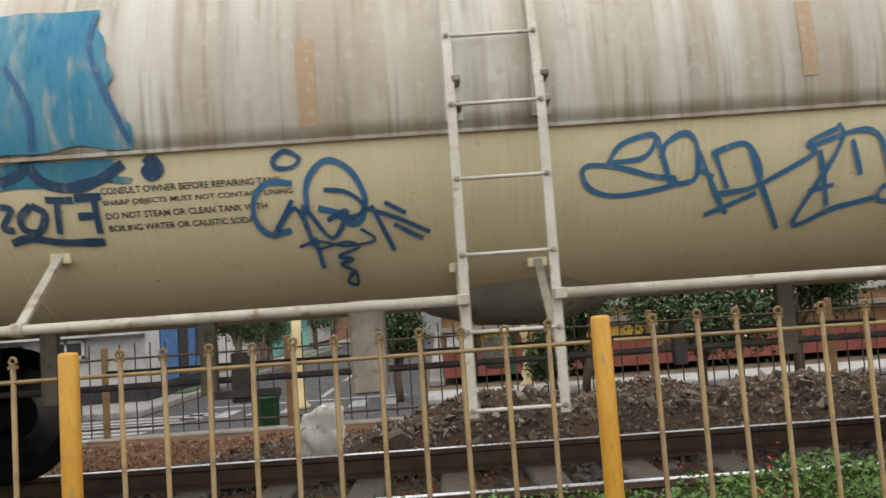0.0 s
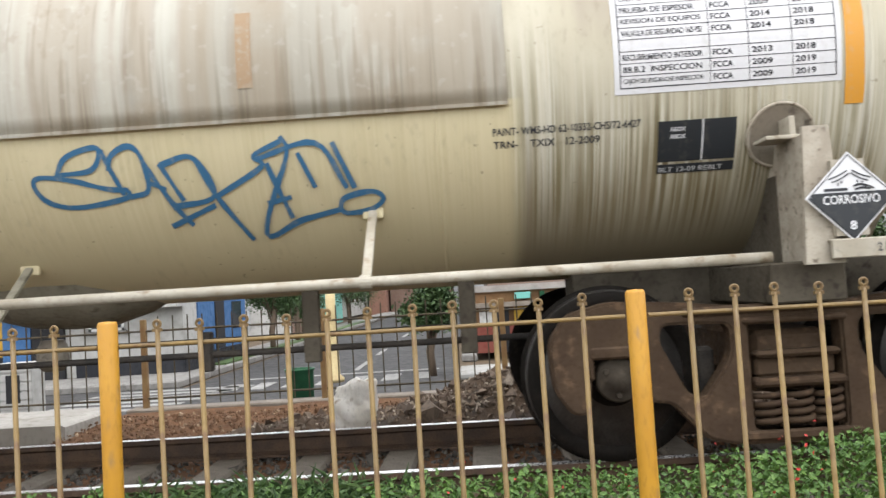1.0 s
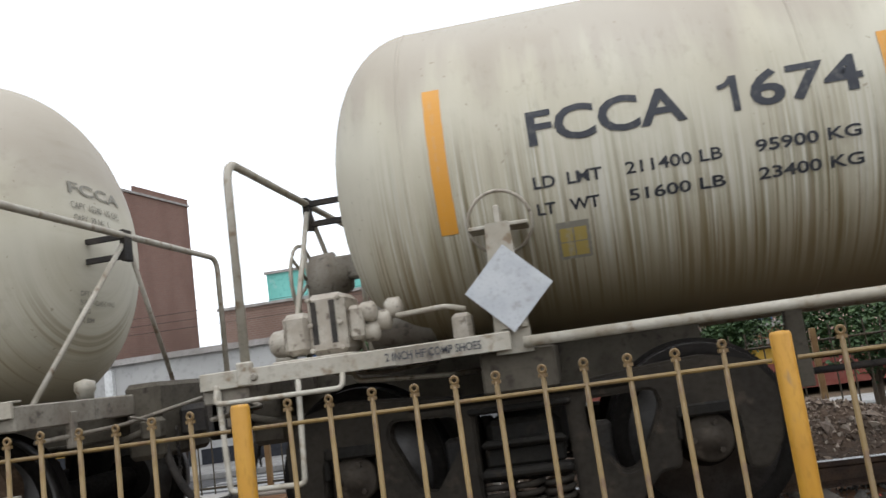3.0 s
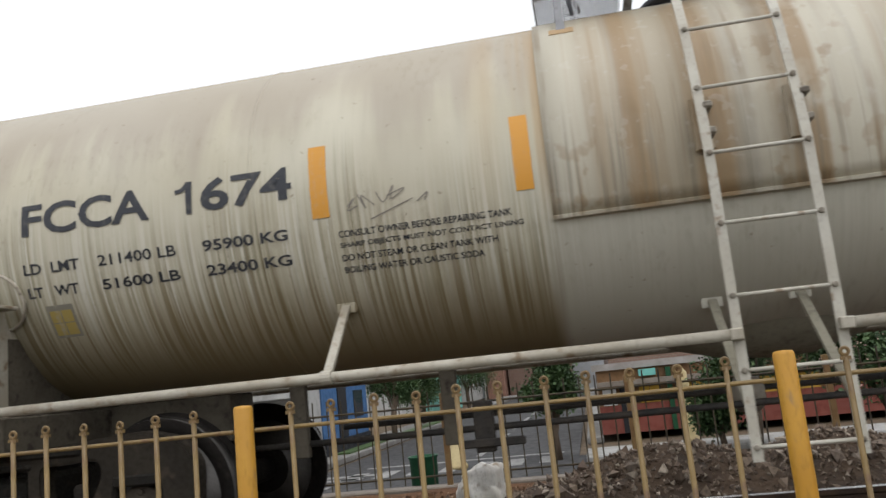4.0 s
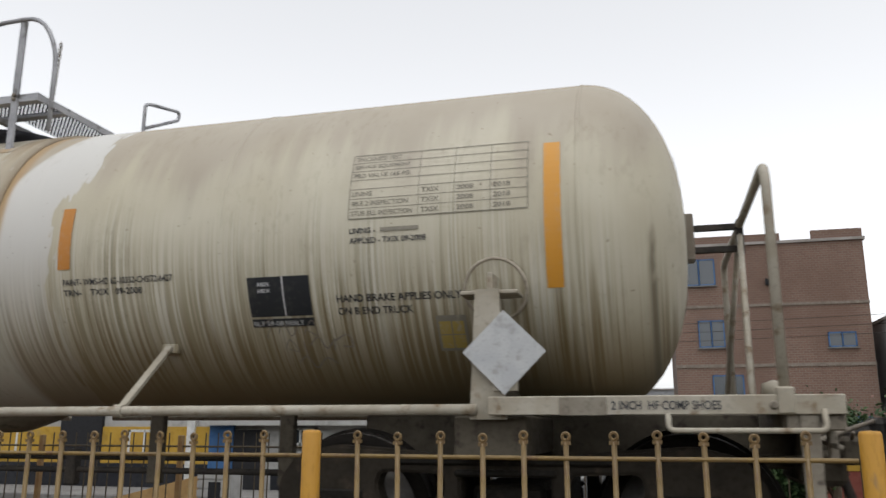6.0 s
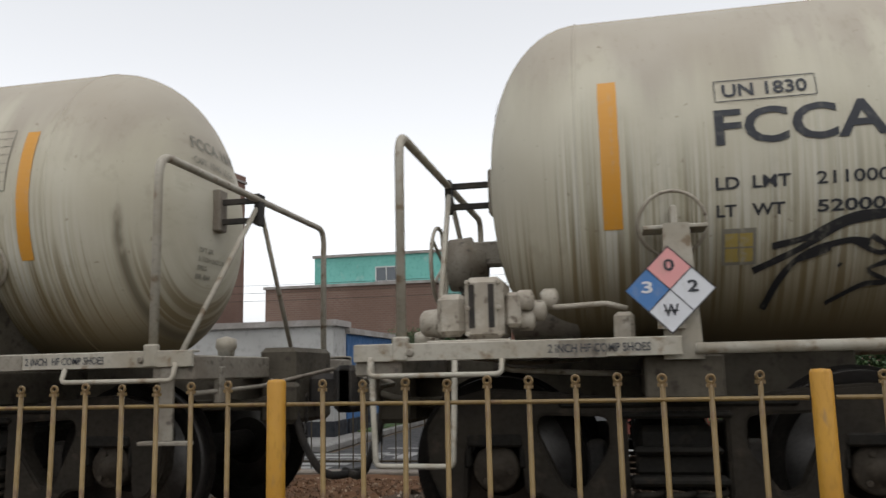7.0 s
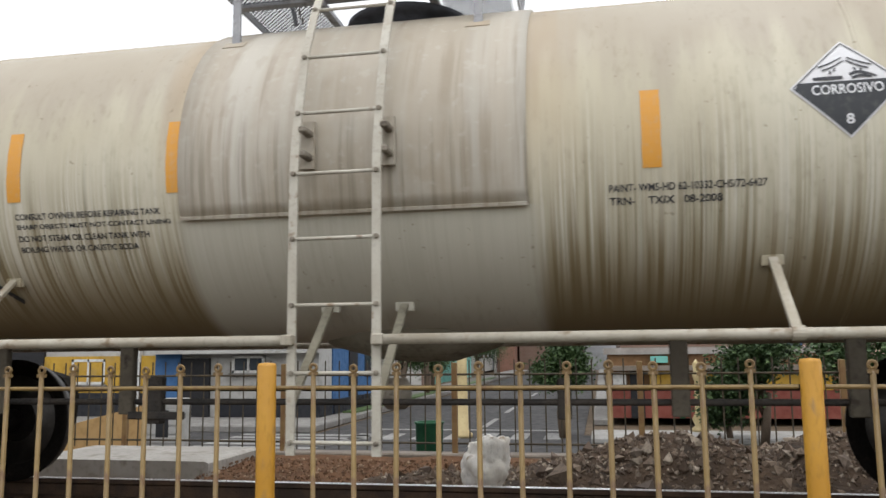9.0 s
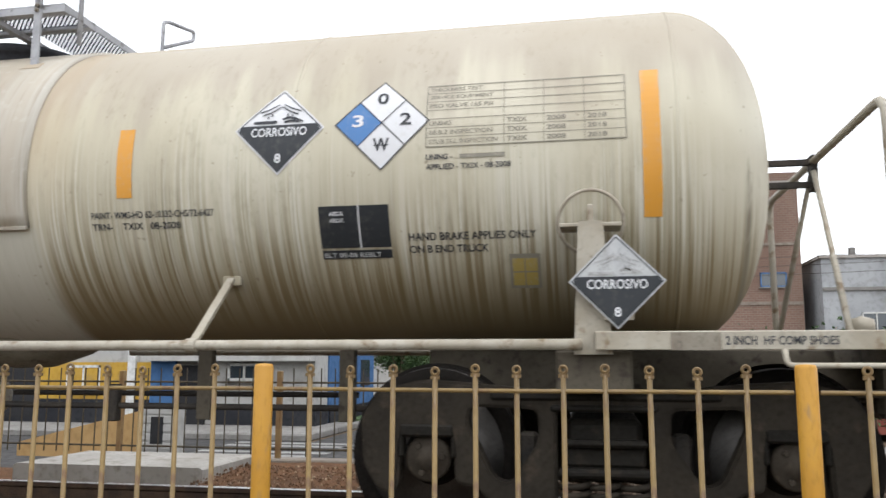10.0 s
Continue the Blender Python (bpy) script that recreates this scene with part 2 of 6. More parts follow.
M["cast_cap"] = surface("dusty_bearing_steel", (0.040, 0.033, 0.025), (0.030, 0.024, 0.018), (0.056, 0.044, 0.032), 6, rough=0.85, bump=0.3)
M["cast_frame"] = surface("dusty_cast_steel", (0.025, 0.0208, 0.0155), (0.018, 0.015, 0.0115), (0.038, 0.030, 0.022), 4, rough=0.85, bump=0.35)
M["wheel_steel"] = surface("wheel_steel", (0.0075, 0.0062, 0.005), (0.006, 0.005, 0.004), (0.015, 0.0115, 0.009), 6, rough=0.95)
M["tread"] = surface("polished_tread", (0.09, 0.085, 0.08), (0.06, 0.056, 0.052), None, 8, rough=0.5, metal=0.9, bump=0.05)
M["black_iron"] = surface("black_iron", (0.03, 0.028, 0.026), (0.05, 0.043, 0.036), None, 7, rough=0.75)
M["grating"] = surface("walkway_grating", (0.085, 0.09, 0.105), (0.06, 0.063, 0.075), None, 9, rough=0.7)
M["brake"] = surface("painted_brake_gear", (0.36, 0.325, 0.265), (0.27, 0.235, 0.185), (0.12, 0.095, 0.07), 9, rough=0.6)
M["orange"] = decal("orange_reflector", (0.54, 0.255, 0.035), 0.3, 0.4)
M["orange_faded"] = decal("rusted_orange_reflector", (0.42, 0.175, 0.03), 0.3, 0.5)
M["rust_stripe"] = decal("rusty_orange_stripe", (0.29, 0.20, 0.12), 0.95, 0.6)
M["ink"] = decal("black_stencil", (0.028, 0.03, 0.036), 0.18)
M["ink_faint"] = decal("faded_stencil", (0.20, 0.186, 0.15), 0.8)
M["plate_black"] = decal("black_panel", (0.018, 0.021, 0.025), 0.1, 0.45)
M["plate_white"] = decal("white_vinyl", (0.56, 0.565, 0.58), 0.2, 0.4)
M["placard"] = surface("grey_placard", (0.42, 0.43, 0.43), (0.36, 0.37, 0.38), (0.30, 0.30, 0.29), 7, rough=0.45, bump=0.05)
M["placard_scuff"] = surface("rubbed_placard_print", (0.36, 0.365, 0.36), (0.27, 0.27, 0.265), (0.42, 0.43, 0.43), 30, rough=0.6)
M["blue"] = decal("blue_field", (0.06, 0.16, 0.36), 0.2, 0.4)
M["pink"] = decal("pink_field", (0.62, 0.28, 0.27), 0.2, 0.4)
M["yellow_tag"] = decal("yellow_label", (0.33, 0.25, 0.075), 0.95, 0.5)
M["spray_blue"] = decal("blue_spray_paint", (0.035, 0.125, 0.24), 0.35)
M["spray_deep"] = decal("deep_blue_spray_paint", (0.02, 0.075, 0.165), 0.3)
M["spray_turquoise"] = surface("turquoise_spray_paint", (0.012, 0.135, 0.225), (0.045, 0.17, 0.235), (0.19, 0.235, 0.225), 2.5, (1.6, 1, 0.4), rough=0.6, bump=0.05, wear=(0.5, 0.68))
M["sump_paint"] = surface("grimy_shaded_olive_paint", (0.20, 0.185, 0.14), (0.16, 0.145, 0.105), (0.10, 0.088, 0.06), 4, rough=0.7)
M["spray_navy"] = decal("navy_spray_paint", (0.018, 0.05, 0.10), 0.3)
M["spray_black"] = decal("black_spray_paint", (0.02, 0.02, 0.022), 0.35)
M["scrawl"] = decal("pencil_scrawl", (0.17, 0.15, 0.13), 0.4)
M["fence_yellow"] = surface("yellow_fence_paint", (0.416, 0.220, 0.024), (0.360, 0.180, 0.020), (0.240, 0.144, 0.052), 9, (1, 1, 0.4), rough=0.45, bump=0.12, wear=(0.6, 0.75))
M["fence_tan"] = surface("weathered_fence_paint", (0.175, 0.115, 0.036), (0.138, 0.092, 0.038), (0.10, 0.054, 0.026), 8, (1, 1, 0.5), rough=0.5, vary=0.25)
M["fence_far"] = surface("far_fence_iron", (0.052, 0.045, 0.035), (0.077, 0.059, 0.035), None, 8, rough=0.6)
M["fence_far_post"] = surface("far_fence_post", (0.210, 0.133, 0.056), (0.175, 0.098, 0.042), None, 8, rough=0.6)
M["rail"] = surface("rusty_rail", (0.045, 0.032, 0.025), (0.07, 0.045, 0.03), None, 8, rough=0.8)
M["rail_top"] = surface("bright_rail_head", (0.62, 0.62, 0.63), (0.5, 0.5, 0.5), None, 10, rough=0.28, metal=0.9, bump=0.05)
M["sleeper"] = surface("concrete_sleeper", (0.143, 0.124, 0.101), (0.112, 0.094, 0.075), None, 7, rough=0.9, vary=0.2)
M["stones"] = islands("ballast_stones", [(0.041, 0.036, 0.030), (0.083, 0.074, 0.061), (0.060, 0.053, 0.045), (0.150, 0.135, 0.116)])
M["rubble"] = islands("rubble", [(0.070, 0.048, 0.034), (0.115, 0.080, 0.057), (0.190, 0.142, 0.102), (0.085, 0.063, 0.049), (0.42, 0.355, 0.28)])
M["litter"] = islands("earth_crumbs", [(0.085, 0.043, 0.021), (0.125, 0.066, 0.033), (0.16, 0.088, 0.046), (0.095, 0.050, 0.026), (0.36, 0.27, 0.18)])
M["earth"] = surface("brown_earth", (0.113, 0.056, 0.027), (0.081, 0.041, 0.020), (0.157, 0.086, 0.045), 5, rough=0.95, bump=0.7, depth=0.02)
M["heap"] = surface("rubble_earth", (0.070, 0.047, 0.031), (0.046, 0.033, 0.024), (0.033, 0.027, 0.022), 2.2, rough=0.95, bump=0.8, depth=0.03)
M["dust"] = surface("dusty_ground", (0.108, 0.080, 0.053), (0.083, 0.061, 0.041), (0.128, 0.098, 0.068), 3, rough=0.95, bump=0.6, depth=0.015)
M["asphalt"] = surface("asphalt", (0.055, 0.054, 0.054), (0.045, 0.044, 0.044), (0.07, 0.069, 0.067), 0.8, rough=0.9, bump=0.2)
M["road_white"] = surface("road_marking", (0.240, 0.236, 0.224), (0.176, 0.172, 0.164), (0.088, 0.088, 0.088), 3, rough=0.8)
M["concrete"] = surface("pale_concrete", (0.195, 0.188, 0.176), (0.150, 0.143, 0.134), (0.112, 0.105, 0.094), 2.5, rough=0.9)
M["slab"] = surface("whitish_slab", (0.30, 0.285, 0.26), (0.25, 0.235, 0.21), (0.17, 0.15, 0.125), 2.0, rough=0.9)
M["garden_slab"] = surface("trodden_pavement", (0.29, 0.285, 0.27), (0.24, 0.235, 0.22), (0.17, 0.155, 0.135), 2.0, rough=0.9)
M["kerb"] = surface("dirty_kerb", (0.20, 0.17, 0.14), (0.15, 0.125, 0.10), None, 4, rough=0.95)
M["leaf"] = islands("leaves", [(0.032, 0.075, 0.014), (0.055, 0.12, 0.021), (0.085, 0.155, 0.028), (0.045, 0.10, 0.016)], 0.55, 60, 0.1)
M["leaf_dark"] = islands("dark_leaves", [(0.022, 0.048, 0.014), (0.040, 0.078, 0.022), (0.066, 0.108, 0.032)], 0.6, 60, 0.1)
M["petal"] = plain("red_petals", (0.40, 0.03, 0.025))
M["blossom"] = plain("pale_blossom", (0.62, 0.40, 0.34))
M["bark"] = surface("bark", (0.12, 0.09, 0.065), (0.085, 0.062, 0.045), None, 9, (1, 1, 0.3), rough=0.9, bump=0.6)
M["bin"] = surface("green_bin", (0.02, 0.075, 0.035), (0.015, 0.055, 0.028), None, 5, rough=0.5)
M["cream_post"] = surface("cream_post_paint", (0.434, 0.350, 0.182), (0.385, 0.301, 0.154), None, 4, rough=0.6)
M["sack"] = surface("white_sack", (0.74, 0.715, 0.67), (0.60, 0.56, 0.49), (0.32, 0.26, 0.19), 5, (1, 1, 0.6), rough=0.75, bump=0.35, depth=0.012, wear=(0.55, 0.72))
M["wall_white"] = surface("white_wall_paint", (0.348, 0.343, 0.326), (0.303, 0.297, 0.281), (0.235, 0.230, 0.213), 0.7, rough=0.85)
M["wall_blue"] = surface("blue_wall_paint", (0.042, 0.112, 0.245), (0.036, 0.096, 0.215), None, 0.8, rough=0.8)
M["wall_yellow"] = surface("yellow_wall_paint", (0.409, 0.251, 0.033), (0.363, 0.218, 0.033), (0.304, 0.198, 0.053), 0.8, rough=0.85)
M["wall_red"] = surface("red_wall_paint", (0.198, 0.056, 0.040), (0.158, 0.046, 0.033), None, 0.8, rough=0.85)
M["wall_dark"] = surface("dark_base_paint", (0.02, 0.021, 0.025), (0.03, 0.031, 0.035), None, 1, rough=0.7)
M["wall_grey"] = surface("grey_render", (0.306, 0.315, 0.323), (0.246, 0.255, 0.264), (0.204, 0.204, 0.204), 0.6, rough=0.9)
M["wall_turquoise"] = surface("turquoise_render", (0.16, 0.42, 0.37), (0.13, 0.36, 0.31), (0.24, 0.40, 0.36), 0.6, rough=0.85)
M["orange_wall"] = surface("orange_wall", (0.376, 0.238, 0.099), (0.326, 0.198, 0.080), None, 0.8, rough=0.85)
M["wall_brown"] = surface("brown_wall_paint", (0.175, 0.098, 0.045), (0.145, 0.080, 0.038), None, 0.8, rough=0.9)
M["frame"] = plain("window_frame", (0.55, 0.55, 0.53))
# openings have no depth: this flat near-black paints the shade inside them
M["dark_hole"] = plain("interior_shade", (0.018, 0.018, 0.02), 0.9)
M["roof"] = surface("corrugated_roof", (0.30, 0.28, 0.26), (0.22, 0.20, 0.18), None, 2, rough=0.8)
M["pink_wall"] = surface("salmon_wall", (0.264, 0.145, 0.106), (0.224, 0.119, 0.086), None, 0.6, rough=0.9)


def brick_material(name, c1, c2, mortar):
    """Courses too far off to pick apart."""
    m, n, l, b = shader(name, 0.9)
    t = n.new("ShaderNodeTexBrick")
    t.inputs["Scale"].default_value = 1.0
    t.inputs["Brick Width"].default_value, t.inputs["Row Height"].default_value, t.inputs["Mortar Size"].default_value = 0.26, 0.11, 0.012
    t.inputs["Color1"].default_value, t.inputs["Color2"].default_value, t.inputs["Mortar"].default_value = (*c1, 1), (*c2, 1), (*mortar, 1)
    tc, sp, cb = n.new("ShaderNodeTexCoord"), n.new("ShaderNodeSeparateXYZ"), n.new("ShaderNodeCombineXYZ")
    l.new(tc.outputs["Object"], sp.inputs[0])
    l.new(mul(n, l, sp.outputs[0], sp.outputs[1], "ADD"), cb.inputs[0])
    l.new(sp.outputs[2], cb.inputs[1])
    l.new(cb.outputs[0], t.inputs["Vector"])
    stain = ramp(n, l, speckle(n, l, (1, 1, 0.5), 0.5, 5), 0.4, 0.7, 0, 0.6)
    l.new(blend(n, l, stain, t.outputs["Color"], tuple(v * 0.7 for v in c1)), b.inputs["Base Color"])
    relief(n, l, b, t.outputs["Fac"], -0.5, 0.01)
    return m


M["brick"] = brick_material("far_brick", (0.175, 0.108, 0.08), (0.148, 0.09, 0.068), (0.19, 0.155, 0.13))
M["brick_red"] = brick_material("far_red_brick", (0.172, 0.094, 0.070), (0.15, 0.082, 0.062), (0.17, 0.122, 0.10))
m, n, l, b = shader("window_glass", 0.08)
b.inputs["Base Color"].default_value = (0.03, 0.04, 0.05, 1)
b.inputs["Specular IOR Level"].default_value = 0.8
M["glass"] = m


# ---- mesh helpers ----
def part(name, bm, material, parent=None, label="", smooth=False):
    me = bpy.data.meshes.new(name)
    bm.normal_update()
    bm.to_mesh(me)
    bm.free()
    if smooth:
        for f in me.polygons:
            f.use_smooth = True
    me.materials.append(M[material])
    ob = new(name, me)
    ob.parent = parent
    if label:
        tagged(ob, label)
    return ob


def thing(name, label, category, place=(0, 0, 0), group="", turn=0):
    ob = new(name)
    ob.matrix_world = pose(*place, 0, 0, turn)
    return tagged(ob, label, category, group)


def box(bm, lo, hi, bevel=0.0, turn=None):
    made = bmesh.ops.create_cube(bm, size=1)["verts"]
    size, mid = [h - a for a, h in zip(lo, hi)], [(h + a) / 2 for a, h in zip(lo, hi)]
    m = Matrix.Translation(mid) @ (turn or Matrix.Identity(4)) @ Matrix.Diagonal((*size, 1))
    bmesh.ops.transform(bm, matrix=m, verts=made)
    if bevel:
        edges = list({e for v in made for e in v.link_edges})
        bmesh.ops.bevel(bm, geom=edges, offset=bevel, segments=1, affect="EDGES")
    return bm


def boxes(*pairs, bevel=0.0):
    bm = bmesh.new()
    for lo, hi in pairs:
        box(bm, lo, hi, bevel)
    return bm


def rounded(points, r, closed=False, steps=4):
    """A polyline with its corners rounded."""
    P, out = [Vector(p) for p in points], []
    for i, p in enumerate(P):
        if not closed and i in (0, len(P) - 1):
            out.append(p)
            continue
        a, c = P[i - 1], P[(i + 1) % len(P)]
        d = min(r, (a - p).length * 0.45, (c - p).length * 0.45)
        s, e = p + (a - p).normalized() * d, p + (c - p).normalized() * d
        for k in range(steps + 1):
            u = k / steps
            out.append(s * (1 - u) ** 2 + p * 2 * u * (1 - u) + e * u * u)
    return out


def tube(bm, points, r, seg=8, closed=False):
    P = [Vector(p) for p in points]
    rings, side = [], None
    for i, p in enumerate(P):
        a = P[i - 1] if (i or closed) else p
        c = P[(i + 1) % len(P)] if (i < len(P) - 1 or closed) else p
        d = (c - a).normalized()
        if side is None:
            side = d.orthogonal().normalized()
        side = (side - d * side.dot(d)).normalized()
        up = d.cross(side)
        rings.append([bm.verts.new(p + (side * math.cos(k * math.tau / seg) + up * math.sin(k * math.tau / seg)) * r) for k in range(seg)])
    pairs = list(zip(rings, rings[1:])) + ([(rings[-1], rings[0])] if closed else [])
    for a, b in pairs:
        for k in range(seg):
            bm.faces.new((a[k], a[(k + 1) % seg], b[(k + 1) % seg], b[k]))
    if not closed:
        bm.faces.new(rings[0][::-1])
        bm.faces.new(rings[-1])
    return bm


def tubes(r, *lines, seg=8):
    bm = bmesh.new()
    for pts in lines:
        tube(bm, pts, r, seg)
    return bm


def lathe(bm, profile, seg=32, axis="X", mid=(0, 0, 0)):
    """Profile of (along, radius) turned about an axis through mid."""
    rings = []
    for a, r in profile:
        ring = []
        for k in range(seg):
            c, s = math.cos(k * math.tau / seg) * r, math.sin(k * math.tau / seg) * r
            v = {"X": (a, c, s), "Y": (c, a, s), "Z": (c, s, a)}[axis]
            ring.append(bm.verts.new(Vector(v) + Vector(mid)))
        rings.append(ring)
    for a, b in zip(rings, rings[1:]):
        for k in range(seg):
            bm.faces.new((a[k], a[(k + 1) % seg], b[(k + 1) % seg], b[k]))
    bm.faces.new(rings[0][::-1])
    bm.faces.new(rings[-1])
    bmesh.ops.remove_doubles(bm, verts=bm.verts, dist=1e-5)
    bmesh.ops.recalc_face_normals(bm, faces=bm.faces)
    return bm


def prism(bm, outline, y0, y1, holes=()):
    """A plate cut to an outline in x and z, with holes, between two depths."""
    edges = []
    for loop in (outline, *holes):
        vs = [bm.verts.new((x, y0, z)) for x, z in loop]
        edges += [bm.edges.new((vs[k - 1], vs[k])) for k in range(len(vs))]
    faces = [f for f in bmesh.ops.triangle_fill(bm, edges=edges, use_beauty=True, use_dissolve=False)["geom"] if isinstance(f, bmesh.types.BMFace)]
    grown = bmesh.ops.extrude_face_region(bm, geom=faces)["geom"]
    for v in grown:
        if isinstance(v, bmesh.types.BMVert):
            v.co.y += y1 - y0
    bmesh.ops.recalc_face_normals(bm, faces=bm.faces)
    return bm


def flat_rounded(points, r, steps=3):
    return [(v.x, v.z) for v in rounded([(x, 0, z) for x, z in points], r, True, steps)]


GLYPHS = {}


def letters(text):
    """Flat letters of the built-in font, from 0 to 1 in both directions."""
    if text not in GLYPHS:
        cu = bpy.data.curves.new("lettering", "FONT")
        cu.body, cu.resolution_u, cu.offset = text, 3, 0.022 if len(text) < 9 else 0.014
        ob = bpy.data.objects.new("lettering", cu)
        scene.collection.objects.link(ob)
        me = bpy.data.meshes.new_from_object(ob.evaluated_get(bpy.context.evaluated_depsgraph_get()))
        bpy.data.objects.remove(ob)
        co = np.array([v.co[:2] for v in me.vertices])
        co = (co - co.min(0)) / np.maximum(co.max(0) - co.min(0), 1e-6)
        GLYPHS[text] = (co, [tuple(f.vertices) for f in me.polygons])
        bpy.data.meshes.remove(me)
    return GLYPHS[text]


# ---- the setting: ground, track, street ----
YC = -0.20                      # centre of the track
GROUND = -0.62


def mound(bm, x0, x1, y0, y1, nx, ny, height):
    rows = [[bm.verts.new((x0 + (x1 - x0) * i / nx, y0 + (y1 - y0) * j / ny, height(x0 + (x1 - x0) * i / nx, y0 + (y1 - y0) * j / ny))) for i in range(nx + 1)] for j in range(ny + 1)]
    for a, b in zip(rows, rows[1:]):
        for i in range(nx):
            bm.faces.new((a[i], a[i + 1], b[i + 1], b[i]))
    return bm


def step(v, lo, hi):
    u = min(1, max(0, (v - lo) / (hi - lo)))
    return u * u * (3 - 2 * u)


def bed(x, y):
    """Height of the track bed and its shoulders."""
    h = -0.20 - 0.38 * step(-y, 1.5, 3.0)
    far = step(y, 0.9, 2.6)
    h += far * (0.06 if x > -3.75 else -0.08)
    return h + 0.02 * noise.noise(Vector((x * 2.1, y * 2.1, 0)))


ground = tagged(part("ground", boxes(((-900, -900, GROUND - 0.3), (900, 900, GROUND))), "dust"), "dry dusty ground of the town reaching the horizon", "ground", kind="structure")
road = tagged(part("road", boxes(((-60, 4.2, GROUND), (60, 10.2, GROUND + 0.02)), ((-5.6, 10.2, GROUND), (-0.4, 60, GROUND + 0.02))), "asphalt"), "worn grey asphalt street with a crossing", "road", kind="structure")
tagged(part("embankment", mound(bmesh.new(), -16, 16, -3.6, 3.25, 200, 60, bed), "earth", None, "", True), "brown earth and gravel bank under the track", "ground", kind="structure")
for k in range(6):
    part("road_marking", boxes(((-7.0, 7.0 + k * 0.52, GROUND + 0.024), (-4.9 + 0.15 * k, 7.28 + k * 0.52, GROUND + 0.03))), "road_white", road)
for k in range(7):
    part("road_marking", boxes(((-4.7 + k * 0.6, 9.0 + 0.06 * k, GROUND + 0.024), (-4.4 + k * 0.6, 10.1 + 0.06 * k, GROUND + 0.03))), "road_white", road)
part("road_marking", boxes(((-4.7, 10.9, GROUND + 0.024), (-0.7, 11.1, GROUND + 0.03))), "road_white", road)
for k in range(6):
    part("road_marking", boxes(((-2.55, 11.6 + k * 4, GROUND + 0.024), (-2.43, 13.8 + k * 4, GROUND + 0.03))), "road_white", road)
tagged(part("pavement", boxes(((-60, 10.2, GROUND), (-5.75, 12.2, GROUND + 0.16)), ((-7.2, 12.2, GROUND), (-5.75, 60, GROUND + 0.16)), ((-0.25, 12.35, GROUND), (0.1, 60, GROUND + 0.16)), bevel=0.03), "concrete"), "pale concrete pavement with a raised kerb", "pavement", kind="structure")
tagged(part("garden_pavement", boxes(((-0.25, 8.9, GROUND), (60, 10.3, GROUND + 0.12)), bevel=0.03), "garden_slab"), "whitish concrete pavement before the red house", "pavement", kind="structure")
tagged(part("verge", boxes(((-6.22, 13.6, GROUND + 0.16), (-5.85, 40, GROUND + 0.2))), "leaf_dark"), "narrow strip of dry green grass by the kerb", "verge", kind="structure")


def rail_profile(bm, x0, x1, y):
    for pts in (([(-0.036, 0.0), (0.036, 0.0), (0.036, -0.03), (0.01, -0.045), (0.008, -0.125), (0.07, -0.145), (0.07, -0.16), (-0.07, -0.16), (-0.07, -0.145), (-0.008, -0.125), (-0.01, -0.045), (-0.036, -0.03)]),):
        a = [bm.verts.new((x0, y + u, v)) for u, v in pts]
        b = [bm.verts.new((x1, y + u, v)) for u, v in pts]
        for k in range(len(pts)):
            bm.faces.new((a[k - 1], a[k], b[k], b[k - 1]))
        bm.faces.new(a)
        bm.faces.new(b[::-1])
    bmesh.ops.recalc_face_normals(bm, faces=bm.faces)
    return bm


track = tagged(new("railway_track"), "railway track with bright worn rails on concrete sleepers", "railway track", kind="structure")
for y in (-0.75, 0.75):
    r = part("rail", rail_profile(bmesh.new(), -40, 40, YC + y), "rail", track)
    part("rail_head", boxes(((-40, YC + y - 0.030, 0.001), (40, YC + y + 0.030, 0.004))), "rail_top", r)
sleeper_mesh = None
for k in range(-26, 27):
    if sleeper_mesh is None:
        ob = part("sleeper", boxes(((-0.12, -1.28, -0.20), (0.12, 1.28, 0.0)), bevel=0.02), "sleeper", track)
        sleeper_mesh = ob.data
    else:
        ob = new("sleeper", sleeper_mesh)
        ob.parent = track
    ob.matrix_local = pose(k * 0.62 + 0.1, YC, -0.162, 0, 0, random.uniform(-1, 1))


def pebbles(count, spot, sizes, flat=0.7):
    """Loose stones in one mesh; spot() gives the place of each."""
    rng = np.random.default_rng(7)
    base = np.array([(1, 0, 0), (-1, 0, 0), (0, 1, 0), (0, -1, 0), (0, 0, 1), (0, 0, -1)], float)
    tris = np.array([(0, 2, 4), (2, 1, 4), (1, 3, 4), (3, 0, 4), (2, 0, 5), (1, 2, 5), (3, 1, 5), (0, 3, 5)])
    V, F = [], []
    for k in range(count):
        x, y, z = spot(rng)
        s = rng.uniform(*sizes) * (2.4 if rng.random() < 0.04 else 1)
        q = Euler(rng.uniform(0, 6.28, 3)).to_matrix()
        p = base * rng.uniform(0.55, 1.25, (6, 1)) * s * np.array((1, rng.uniform(0.6, 1), rng.uniform(0.4, flat)))
        V.append(p @ np.array(q).T + (x, y, z))
        F.append(tris + 6 * k)
    me = bpy.data.meshes.new("stones")
    me.from_pydata(np.concatenate(V).tolist(), [], np.concatenate(F).tolist())
    return me


def ballast_spot(rng):
    x, y = rng.uniform(-9, 7), rng.uniform(-1.9, 1.2)
    return x, y, bed(x, y) + 0.005


ob = new("ballast", pebbles(15000, ballast_spot, (0.014, 0.034)))
ob.data.materials.append(M["stones"])
tagged(ob, "grey-brown crushed stone ballast between the sleepers", "ballast", kind="stuff")


